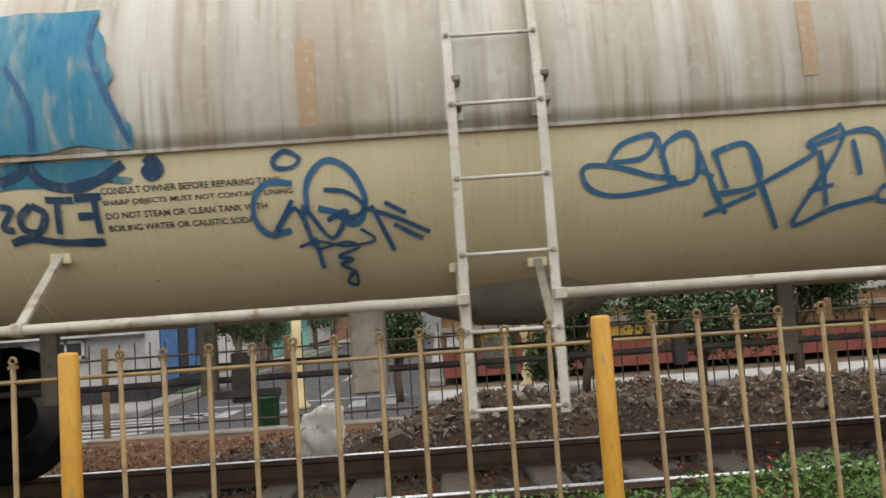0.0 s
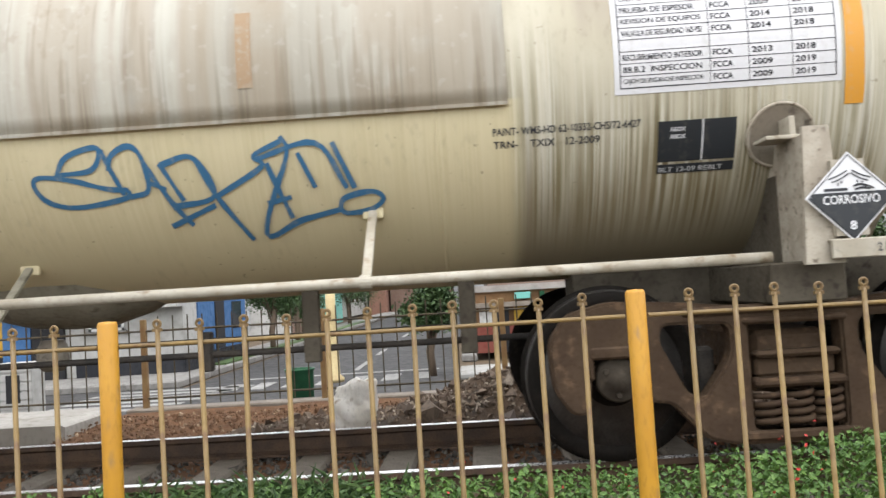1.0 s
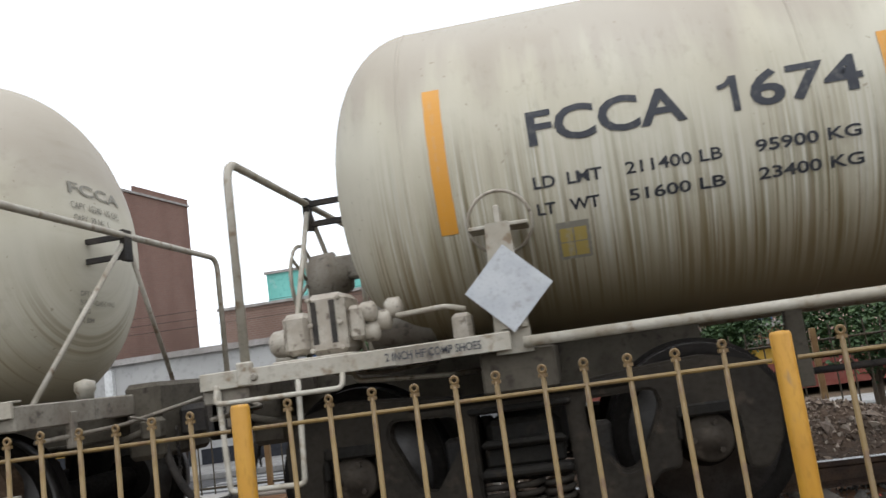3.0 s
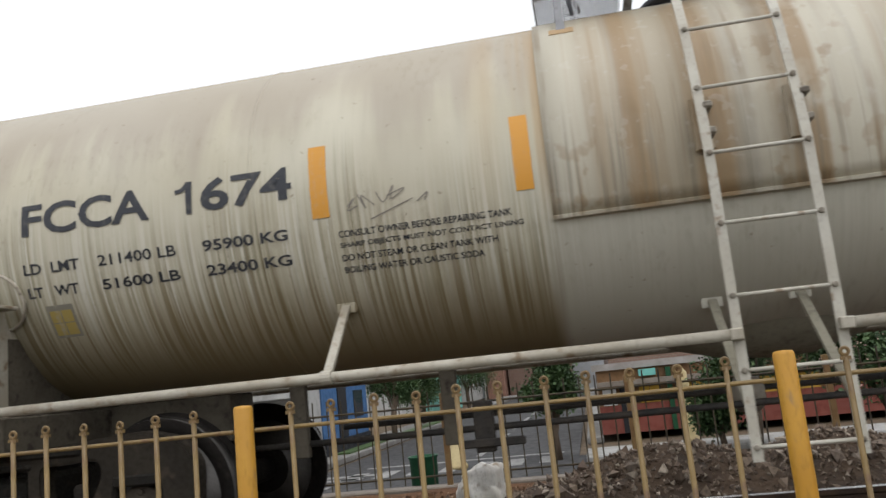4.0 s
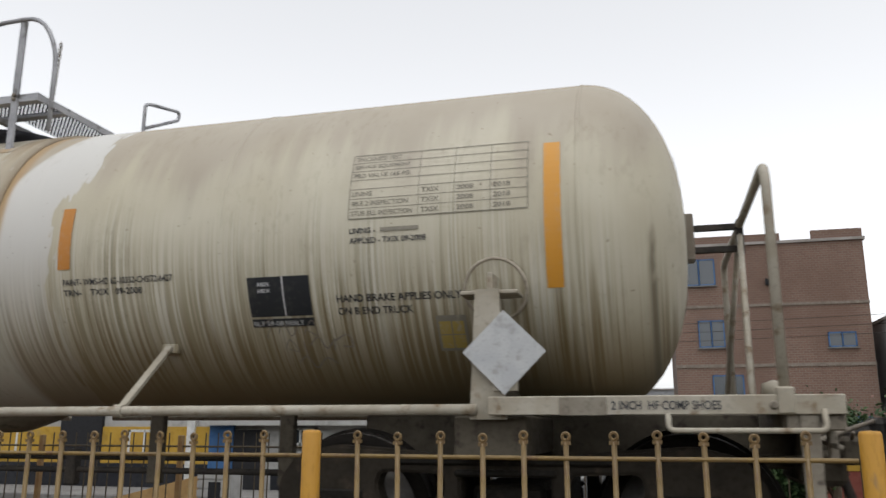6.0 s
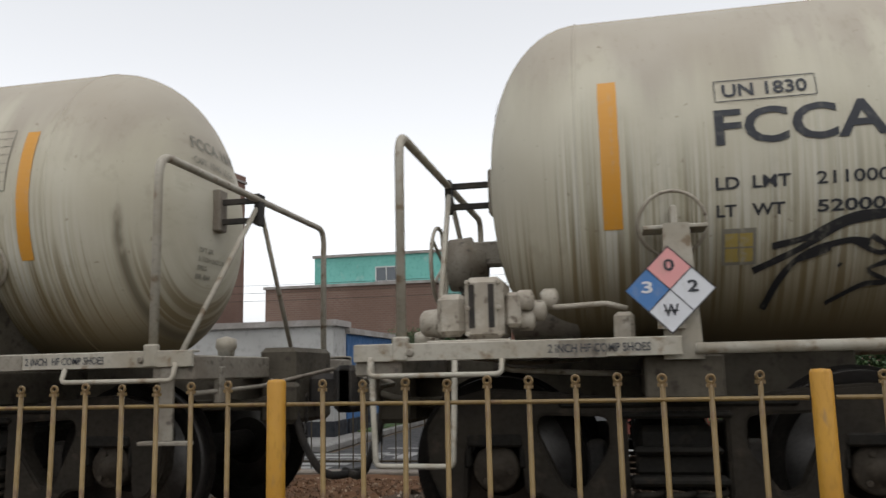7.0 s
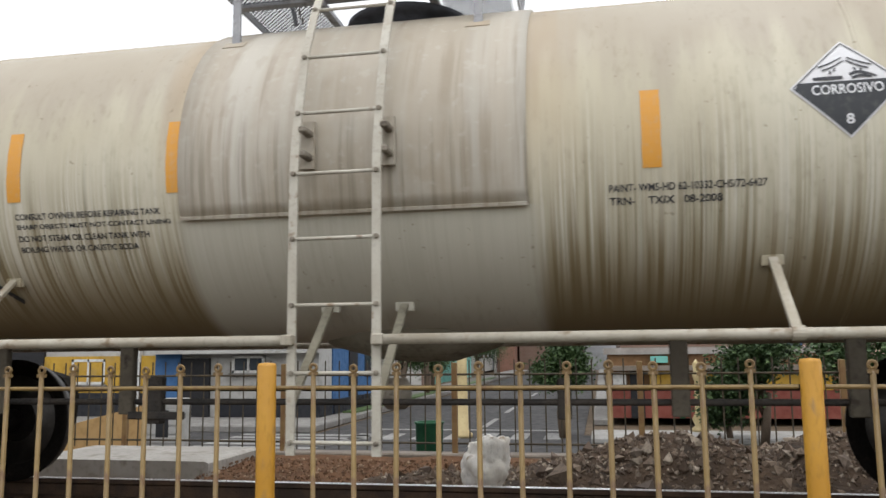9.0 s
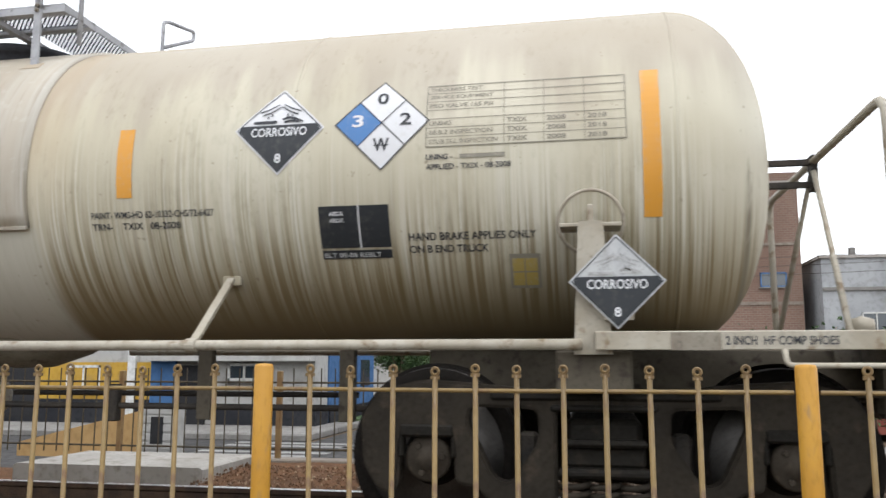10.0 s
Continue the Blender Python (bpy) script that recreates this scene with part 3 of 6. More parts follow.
def heap(x, y):
    """The rubble heap on the far side of the track."""
    h = 0
    for cx, cy, sx, sy, hh in ((0.55, 2.1, 1.1, 0.55, 0.42), (1.9, 2.25, 1.0, 0.6, 0.40), (-0.25, 1.75, 0.55, 0.45, 0.22), (3.4, 2.3, 1.3, 0.6, 0.36), (5.2, 2.2, 1.4, 0.6, 0.30), (-1.4, 1.75, 0.75, 0.4, 0.13)):
        h = max(h, hh * math.exp(-((x - cx) / sx) ** 2 - ((y - cy) / sy) ** 2))
    return h


def heap_height(x, y):
    h = heap(x, y)
    return bed(x, y) - 0.05 + h + min(1, h * 6) * 0.05 * noise.noise(Vector((x * 5, y * 5, 3)))


heap_ob = tagged(part("rubble_heap", mound(bmesh.new(), -2.6, 7.5, 1.0, 3.15, 130, 34, heap_height), "heap", None, "", True), "heap of brown rubble, earth and broken stone beside the track", "rubble heap", kind="stuff")


def heap_spot(rng):
    while True:
        x, y = rng.uniform(-2.4, 7.3), rng.uniform(1.05, 3.1)
        if heap(x, y) > rng.uniform(0.02, 0.22):
            return x, y, heap_height(x, y)


ob = new("loose_rubble", pebbles(7000, heap_spot, (0.012, 0.045), 0.8))
ob.data.materials.append(M["rubble"])
ob.parent = heap_ob
ob["kind"] = "stuff"


def block_spot(rng):
    x, y, z = heap_spot(rng)
    return x, y, z + 0.02


ob = new("broken_stone", pebbles(150, block_spot, (0.05, 0.085), 0.8))
ob.data.materials.append(M["rubble"])
ob.parent = heap_ob
ob["kind"] = "stuff"


def litter_spot(rng):
    x, y = rng.uniform(-4.6, 1.2), rng.uniform(0.75, 2.9)
    return x, y, bed(x, y) + 0.006


ob = new("rubble_litter", pebbles(5200, litter_spot, (0.006, 0.024), 0.8))
ob.data.materials.append(M["litter"])
tagged(ob, "scattered brown rubble chips on the earth beside the rail", "rubble", kind="stuff")


# ---- the near fence ----
def near_fence():
    f = thing("fence", "low yellow steel picket fence with ring-topped bars", "fence", (0, -3.251, 0))
    post = None
    for k in range(-3, 4):
        x = -0.92 + 1.38 * k
        if post is None:
            bm = lathe(bmesh.new(), [(GROUND, 0.0255), (0.926, 0.0255), (0.934, 0.022), (0.936, 0.0)], 20, "Z")
            ob = part("post", bm, "fence_yellow", f, "thick round yellow post", True)
            post = ob.data
        else:
            ob = tagged(new("post", post), "thick round yellow post")
            ob.parent = f
        ob.matrix_local = pose(x, 0, 0, random.uniform(-0.3, 0.3), random.uniform(-0.3, 0.3), k * 50)
        part("cross_rail", tubes(0.0055, [(x + 0.03, 0.0, 0.868), (x + 0.7, 0.004, 0.866 + random.uniform(-0.003, 0.003)), (x + 1.35, 0.0, 0.868)]), "fence_tan", f)
        part("cross_rail", tubes(0.007, [(x + 0.03, 0.0, -0.38), (x + 1.35, 0.0, -0.38)]), "fence_tan", f)
    bar, ring = None, None
    for k in range(-3, 4):
        for j in range(11):
            x = -0.92 + 1.38 * k + 0.138 + 0.1104 * j + random.uniform(-0.003, 0.003)
            if bar is None:
                bm = tubes(0.0070, [(0, 0, GROUND), (0, 0, 0.905)], seg=8)
                ob = part("picket", bm, "fence_tan", f, "", True)
                bm = tube(bmesh.new(), [(0.0088 * math.cos(a), 0, 0.919 + 0.0088 * math.sin(a)) for a in np.linspace(0, math.tau, 15)[:-1]], 0.0044, 6, True)
                box(bm, (-0.0115, -0.006, 0.899), (0.0115, 0.006, 0.908))
                rg = part("ring_top", bm, "fence_tan", ob)
                bar, ring = ob.data, rg.data
            else:
                ob, rg = new("picket", bar), new("ring_top", ring)
                ob.parent, rg.parent = f, ob
            ob.matrix_local = pose(x, 0.0, random.uniform(-0.004, 0.004), random.uniform(-0.5, 0.5), random.uniform(-0.35, 0.35), random.uniform(-12, 12))
    return f


near_fence()


def far_fence():
    f = thing("far_fence", "dark iron fence with rusty yellow posts on a low kerb", "fence", (0, 3.45, 0))
    part("kerb", boxes(((-3.78, -0.12, GROUND), (16, 0.12, -0.12)), bevel=0.015), "kerb", f, "dirty concrete kerb")
    post = bar = None
    for k in range(-5, 8):
        x = -1.62 + 1.98 * k
        bm = boxes(((-0.03, -0.03, GROUND), (0.03, 0.03, 0.85)), bevel=0.006) if post is None else None
        ob = part("post", bm, "fence_far_post", f) if bm else new("post", post)
        post, ob.parent = ob.data, f
        ob.matrix_local = pose(x, 0, 0)
        for z in (-0.02, 0.72):
            part("cross_rail", tubes(0.012, [(x, 0, z), (x + 1.98, 0, z)], seg=6), "fence_far", f)
        for j in range(1, 12):
            bm = tubes(0.008, [(0, 0, -0.1), (0, 0, 0.88)], seg=6) if bar is None else None
            ob = part("picket", bm, "fence_far", f) if bm else new("picket", bar)
            bar, ob.parent = ob.data, f
            ob.matrix_local = pose(x + 1.98 * j / 12, 0, 0)
    return f


far_fence()
tagged(part("ramp", prism(bmesh.new(), [(-5.9, -0.45), (-3.82, -0.45), (-3.82, -0.09), (-3.86, -0.07), (-5.86, -0.07), (-5.9, -0.09)], 2.1, 3.3), "slab"), "pale concrete slab of a pedestrian crossing", "concrete slab", kind="structure")


# ---- the tank cars ----
R, ZC, TY, XE, YS = 1.03, 2.06, -0.04, 0.0, 1.285      # radius, height and depth of the shell; extra length of each end; half width of the end sills
STRAIGHT, APEX = 4.66, 5.23
WRAP = 0.004


def arc(z):
    return R * math.asin(max(-1, min(1, (z - ZC) / R)))


def on_tank(x, a, off=WRAP):
    """The place at x along the car and a metres round the shell from its near side's middle."""
    t = a / R
    return Vector((x, TY - (R + off) * math.cos(t), ZC + (R + off) * math.sin(t)))


def write(car, text, x0, x1, z, h, material="ink", off=WRAP, at=None, name="lettering"):
    """Letters between x0 and x1 with their foot at z, laid on the tank, or on a flat plate at depth at."""
    co, faces = letters(text)
    bm = bmesh.new()
    vs = [bm.verts.new((x0 + (x1 - x0) * u, v * h, 0)) for u, v in co]
    for f in faces:
        try:
            bm.faces.new([vs[k] for k in f])
        except ValueError:
            pass
    if at is None and h > 0.07:
        for k in range(1, int(h / 0.04) + 1):
            bmesh.ops.bisect_plane(bm, geom=bm.verts[:] + bm.edges[:] + bm.faces[:], plane_co=(0, k * 0.04, 0), plane_no=(0, 1, 0))
    a0 = arc(z)
    for v in bm.verts:
        v.co = on_tank(v.co.x, a0 + v.co.y, off) if at is None else Vector((v.co.x, at, z + v.co.y))
    return part(name, bm, material, car)


def sheet(car, name, x0, x1, z0, z1, material, off=WRAP, label="", nx=2, bend=0.0):
    """A rectangle of paint or vinyl on the tank's side."""
    a0, a1, bm = arc(z0), arc(z1), bmesh.new()
    ny = max(2, int((a1 - a0) / 0.04))
    rows = [[bm.verts.new(on_tank(x0 + (x1 - x0) * i / nx + bend * random.uniform(-1, 1), a0 + (a1 - a0) * j / ny, off)) for i in range(nx + 1)] for j in range(ny + 1)]
    for a, b in zip(rows, rows[1:]):
        for i in range(nx):
            bm.faces.new((a[i], a[i + 1], b[i + 1], b[i]))
    return part(name, bm, material, car, label)


def diamond(car, name, cx, cz, half, quads, at=None, off=WRAP, thick=0.0):
    """A square on its corner in four quarters: top, left, right, bottom."""
    made, a0 = None, arc(cz)
    for (p0, p1, q0, q1), material in zip(((0, 1, 0, 1), (-1, 0, 0, 1), (0, 1, -1, 0), (-1, 0, -1, 0)), quads):
        bm, N = bmesh.new(), 7
        rows = []
        for j in range(N + 1):
            row = []
            for i in range(N + 1):
                p, q = p0 + (p1 - p0) * i / N, q0 + (q1 - q0) * j / N
                u, v = (p - q) / 2 * half, (p + q) / 2 * half
                row.append(bm.verts.new(on_tank(cx + u, a0 + v, off) if at is None else (cx + u, at, cz + v)))
            rows.append(row)
        for a, b in zip(rows, rows[1:]):
            for i in range(N):
                bm.faces.new((a[i], a[i + 1], b[i + 1], b[i]))
        if thick:
            grown = bmesh.ops.extrude_face_region(bm, geom=bm.faces[:])["geom"]
            for v in grown:
                if isinstance(v, bmesh.types.BMVert):
                    v.co.y += thick
            bmesh.ops.recalc_face_normals(bm, faces=bm.faces)
        ob = part(name if made is None else "quarter", bm, material, made or car)
        made = made or ob
    return made


def outline(car, cx, cz, half, material="ink", at=None, w=0.006, off=0.006):
    """The thin border of a diamond."""
    a0, bm = arc(cz), bmesh.new()
    corners = [(0, half), (half, 0), (0, -half), (-half, 0)]
    put = (lambda u, v: on_tank(cx + u, a0 + v, off)) if at is None else (lambda u, v: Vector((cx + u, at, cz + v)))
    for k in range(4):
        (u0, v0), (u1, v1) = corners[k - 1], corners[k]
        s = 1 - w * 1.5 / half
        for j in range(8):
            f, g = j / 8, (j + 1) / 8
            a, b = (u0 + (u1 - u0) * f, v0 + (v1 - v0) * f), (u0 + (u1 - u0) * g, v0 + (v1 - v0) * g)
            bm.faces.new([bm.verts.new(put(*c)) for c in (a, b, (b[0] * s, b[1] * s), (a[0] * s, a[1] * s))])
    return part("border", bm, material, car)


def stroke(bm, points, width, off=0.006, x0=0.0, z0=0.0, scale=1.0, steps=6, at=None):
    """A brushed line through points (x, z), smoothed and laid on the tank's side."""
    P = [Vector((x0 + x * scale, z0 + z * scale)) for x, z in points]
    P = [P[0] * 2 - P[1]] + P + [P[-1] * 2 - P[-2]]
    line = []
    for i in range(1, len(P) - 2):
        for k in range(steps):
            u = k / steps
            a, b, c, d = P[i - 1:i + 3]
            line.append(0.5 * (2 * b + (c - a) * u + (2 * a - 5 * b + 4 * c - d) * u * u + (3 * b - a - 3 * c + d) * u ** 3))
    line.append(P[-2])
    last = None
    for k, p in enumerate(line):
        d = (line[min(k + 1, len(line) - 1)] - line[max(k - 1, 0)]).normalized()
        s = Vector((-d.y, d.x)) * width / 2 * (0.85 + 0.3 * noise.noise(Vector((p.x * 9, p.y * 9, 1))))
        pair = []
        for q in (p + s, p - s):
            pair.append(bm.verts.new(on_tank(q.x, arc(q.y), off) if at is None else (q.x, at, q.y)))
        if last:
            bm.faces.new((last[0], pair[0], pair[1], last[1]))
        last = pair
    return bm


def flat_bar(bm, points, w, t):
    """A flat bar, broad along x, bent through points in one upright plane."""
    P, last = [Vector(p) for p in points], None
    for i, p in enumerate(P):
        d = (P[min(i + 1, len(P) - 1)] - P[max(i - 1, 0)]).normalized()
        nrm = d.cross(Vector((1, 0, 0))).normalized() * t / 2
        ring = [bm.verts.new(p + Vector((sx * w / 2, 0, 0)) + nrm * sn) for sx, sn in ((-1, -1), (1, -1), (1, 1), (-1, 1))]
        if last:
            for k in range(4):
                bm.faces.new((last[k - 1], last[k], ring[k], ring[k - 1]))
        else:
            bm.faces.new(ring)
        last = ring
    bm.faces.new(last)
    bmesh.ops.recalc_face_normals(bm, faces=bm.faces)
    return bm


def shell(x0, x1, a0, a1, off, thick, nx=8, na=24):
    """A curved plate over the tank between two arcs, with thickness."""
    bm, grids = bmesh.new(), []
    for o in (off, off - thick):
        grids.append([[bm.verts.new(on_tank(x0 + (x1 - x0) * i / nx, a0 + (a1 - a0) * j / na, o)) for i in range(nx + 1)] for j in range(na + 1)])
    for g in grids:
        for a, b in zip(g, g[1:]):
            for i in range(nx):
                bm.faces.new((a[i], a[i + 1], b[i + 1], b[i]))
    A, B = grids
    for i in range(nx):
        bm.faces.new((A[0][i], A[0][i + 1], B[0][i + 1], B[0][i]))
        bm.faces.new((A[na][i], A[na][i + 1], B[na][i + 1], B[na][i]))
    for j in range(na):
        bm.faces.new((A[j][0], A[j + 1][0], B[j + 1][0], B[j][0]))
        bm.faces.new((A[j][nx], A[j + 1][nx], B[j + 1][nx], B[j][nx]))
    bmesh.ops.recalc_face_normals(bm, faces=bm.faces)
    return bm


def tank_body(car, key):
    end, apex = STRAIGHT + XE, APEX + XE
    head = [(end + (apex - end) * math.sin(a), R * math.cos(a) ** 0.8) for a in np.linspace(0.06, math.pi / 2 - 0.03, 14)]
    half = [(x, R) for x in (0, 0.8, 1.6, 2.4, 3.2, 4.0, 4.4, end)] + head + [(apex, 0.001)]
    prof = [(-x, r) for x, r in half[::-1]] + half[1:]
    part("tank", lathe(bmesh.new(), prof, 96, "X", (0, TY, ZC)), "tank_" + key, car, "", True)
    for x in (-end, -2.6, 2.6, end):
        part("weld_seam", lathe(bmesh.new(), [(x - 0.012, R), (x - 0.005, R + 0.004), (x + 0.005, R + 0.004), (x + 0.012, R)], 72, "X", (0, TY, ZC)), "tank_" + key, car, "", True)
    # sump that hangs below the shell
    low = ZC - R + 0.42
    prof = [(-0.55, 0.36), (-0.4, 0.45), (-0.1, 0.53), (0.15, 0.55), (0.4, 0.545), (0.65, 0.47), (0.85, 0.36)]
    part("sump", lathe(bmesh.new(), prof, 40, "X", (0, 0, low)), "sump_paint", car, "shallow sump under the middle of the tank", True)


def jacket(car, key, x0, x1, z):
    a0 = arc(z)
    part("jacket_panel", shell(x0, x1, a0, math.pi * R - a0, 0.018, 0.03, 12, 48), "jacket_" + key, car, "grimy sheet-steel cover over the tank's crown", True)
    part("jacket_ledge", shell(x0, x1, a0 - 0.006, a0 + 0.012, 0.03, 0.03, 6, 1), "jacket_" + key, car)


def ladder(car, z0, pitch, count):
    side = [(-1.262, 0.46), (-1.262, 1.90), (-1.235, 2.10), (-1.19, 2.30), (-1.11, 2.60), (-0.99, 2.86), (-0.84, 3.10), (-0.74, 3.30)]

    def depth(z):
        for (ya, za), (yb, zb) in zip(side, side[1:]):
            if za <= z <= zb:
                return ya + (yb - ya) * (z - za) / (zb - za)
        return side[-1][0]
    lad = part("ladder", flat_bar(bmesh.new(), [(-0.222, y, z) for y, z in side], 0.046, 0.014), "ladder_white", car, "white painted steel ladder up to the walkway")
    part("ladder_rail", flat_bar(bmesh.new(), [(0.222, y, z) for y, z in side], 0.046, 0.014), "ladder_white", lad)
    for s in (-1, 1):
        for k in range(count):
            z = z0 + pitch * k
            part("bolt", lathe(bmesh.new(), [(-0.022, 0.007), (-0.020, 0.013), (-0.006, 0.015)], 8, "Y", (s * 0.222, depth(z), z)), "dirty_steel", lad)
    for k in range(count):
        z = z0 + pitch * k
        part("rung", tubes(0.010, [(-0.215, depth(z), z), (0.215, depth(z), z)], seg=8), "ladder_white", lad, "", True)
    for s in (-1, 1):
        x = s * 0.222
        part("ladder_bracket", boxes(((x - 0.03, -1.135, 1.94), (x + 0.06, -1.10, 2.2))), "jacket_" + car["paint"], lad)
        for z in (2.0, 2.13):
            part("bracket_lug", boxes(((x + 0.012, -1.25, z - 0.018), (x + 0.055, -1.10, z + 0.018)), bevel=0.008), "dirty_steel", lad)
    return lad


def grating(bm, x0, x1, y0, y1, z):
    """Expanded metal: flat diamonds with an opening in each."""
    nx, ny = int((x1 - x0) / 0.034), int((y1 - y0) / 0.017)
    for i in range(nx):
        for j in range(ny):
            cx, cy = x0 + (i + 0.5 + 0.5 * (j % 2)) * 0.034, y0 + (j + 0.5) * 0.017
            ring = []
            for s in (1.0, 0.48):
                ring.append([bm.verts.new((cx + dx * s * 0.018, cy + dy * s * 0.018, z + 0.003 * dx)) for dx, dy in ((1, 0), (0, 1), (-1, 0), (0, -1))])
            for k in range(4):
                bm.faces.new((ring[0][k - 1], ring[0][k], ring[1][k], ring[1][k - 1]))
    return bm


def chain(x, y, z, count, sway=0.0):
    """Short hanging links, turned a quarter from one to the next."""
    bm = bmesh.new()
    for k in range(count):
        c, a = Vector((x + sway * k, y, z - 0.034 * k)), 0.012
        side = Vector((a, 0, 0)) if k % 2 else Vector((0, a, 0))
        tube(bm, [c + side, c + Vector((0, 0, 0.024)), c - side, c - Vector((0, 0, 0.024))], 0.005, 5, True)
    return bm


def walkway(car):
    """Expanded-metal platform round the manway with its hand loops."""
    z, xl, xr = 3.255, -0.965, 0.865
    w = part("walkway", boxes(((xl, -0.715, z - 0.045), (xr, -0.70, z + 0.012)), ((xl, -0.70, z - 0.045), (xr, -0.65, z - 0.037))), "walk_steel", car, "dark expanded-metal walkway on top of the tank")
    for y in (-0.40, 0.40, 0.70):
        part("frame_bar", boxes(((xl, y, z - 0.045), (xr, y + 0.012, z + 0.012)), ((xl, y - 0.05, z - 0.045), (xr, y, z - 0.037))), "walk_steel", w)
    for x in (xl, xr - 0.012):
        part("frame_bar", boxes(((x, -0.70, z - 0.04), (x + 0.012, 0.70, z + 0.010))), "walk_steel", w)
    for x in (-0.40, 0.32):
        part("cross_bearer", boxes(((x, -0.70, z - 0.085), (x + 0.05, 0.70, z - 0.05))), "walk_steel", w)
    for x0, x1, y0, y1 in ((xl, xr, -0.69, -0.40), (xl, xr, 0.41, 0.69), (xl, -0.38, -0.38, 0.38), (0.36, xr, -0.38, 0.38)):
        part("grating_panel", grating(bmesh.new(), x0, x1 - 0.03, y0, y1, z), "grating", w)
    for x in (-0.82, 0.68):
        for s in (-1, 1):
            seat = ZC + math.sqrt(R * R - (s * 0.735 - TY) ** 2)
            leg = part("platform_leg", boxes(((x - 0.025, s * 0.722 - 0.010, seat - 0.03), (x + 0.025, s * 0.722 + 0.010, 3.86 if s < 0 else z + 0.02))), "walk_steel", w)
            if s < 0:
                part("leg_pad", shell(x - 0.07, x + 0.07, arc(seat) - 0.035, arc(seat) + 0.035, 0.022, 0.022, 4, 4), "tank_" + car["paint"], leg)
                for dz in (-0.03, 0.0):
                    part("leg_bolt", lathe(bmesh.new(), [(-0.752, 0.008), (-0.748, 0.014), (-0.732, 0.014)], 8, "Y", (x, 0, z + dz)), "dirty_steel", leg)
    part("hand_loop", tubes(0.017, rounded([(-0.82, -0.735, 3.84), (-0.40, -0.735, 3.83), (-0.39, -0.735, z - 0.03)], 0.07)), "walk_steel", w, "", True)
    part("hand_loop", tubes(0.017, rounded([(0.26, -0.735, z - 0.02), (0.26, -0.735, 3.58), (0.38, -0.735, 3.84), (0.84, -0.735, 3.85), (1.0, -0.735, 3.58), (1.005, -0.735, 2.96)], 0.16)), "walk_steel", w, "", True)
    part("hand_loop", tubes(0.016, rounded([(-0.82, -0.72, 3.83), (-0.90, -0.60, 3.78), (-0.84, -0.30, 3.66), (-0.74, -0.05, 3.42), (-0.72, 0.0, z)], 0.12)), "walk_steel", w, "", True)
    for x in (-0.395, 0.26):
        part("loop_clamp", boxes(((x - 0.03, -0.76, z - 0.04), (x + 0.03, -0.716, z + 0.03)), bevel=0.008), "walk_steel", w)
    part("safety_chain", chain(1.0, -0.70, 3.62, 18, -0.0015), "dirty_steel", w)
    part("safety_chain", chain(-0.40, -0.70, 3.80, 4, 0.004), "dirty_steel", w)
    part("safety_chain", chain(-0.72, 0.0, 3.42, 5, 0.012), "dirty_steel", w)
    part("manway", lathe(bmesh.new(), [(3.02, 0.36), (3.13, 0.36), (3.13, 0.42), (3.17, 0.42), (3.19, 0.36), (3.21, 0.0)], 40, "Z", (0.1, 0, 0)), "grating", car, "round manway with a bolted lid", True)
    part("far_hand_loop", tubes(0.016, rounded([(0.82, 0.55, 2.98), (0.82, 0.55, 3.69), (0.81, 0.64, 3.73), (0.79, 1.10, 3.84), (0.79, 1.10, 3.76), (0.82, 0.57, 3.48)], 0.035)), "walk_steel", w, "", True)


def side_pipes(car, k1, k2):
    for x0, x1 in ((-4.16, -0.235), (0.235, 4.16)):
        for s in (-1, 1):
            p = part("side_pipe", tubes(0.027, [(x0, s * 1.283, 1.027), (x1, s * 1.283, 1.027)], seg=12), "white_steel", car, "long white steel handrail pipe along the car's side", True)
            if s == -1:
                end = x0 if abs(x0) < 1 else x1
                part("pipe_flange", boxes(((end - 0.03, -1.315, 1.0), (end + 0.03, -1.25, 1.055)), bevel=0.006), "white_steel", p)
    for k, x in enumerate((k1, k2, -0.222, 0.222)):
        top = on_tank(x, arc(1.42 if k < 2 else 1.24), 0.01)
        foot = (x, -1.283, 1.03) if k < 2 else (x, -1.25, 0.72)
        # ladder struts take the darker sump paint: their shadow is put into the colour
        part("strut", flat_bar(bmesh.new(), [foot, top], 0.045, 0.02), "white_steel" if k < 2 else "sump_paint", car)
        part("strut_pad", boxes(((top.x - 0.055, top.y - 0.004, top.z - 0.04), (top.x + 0.055, top.y + 0.03, top.z + 0.02)), bevel=0.006), "tank_" + car["paint"], car)
        if k < 2:
            part("pipe_clamp", lathe(bmesh.new(), [(x - 0.028, 0.029), (x - 0.028, 0.036), (x + 0.028, 0.036), (x + 0.028, 0.029)], 14, "X", (0, -1.283, 1.027)), "white_steel", car)


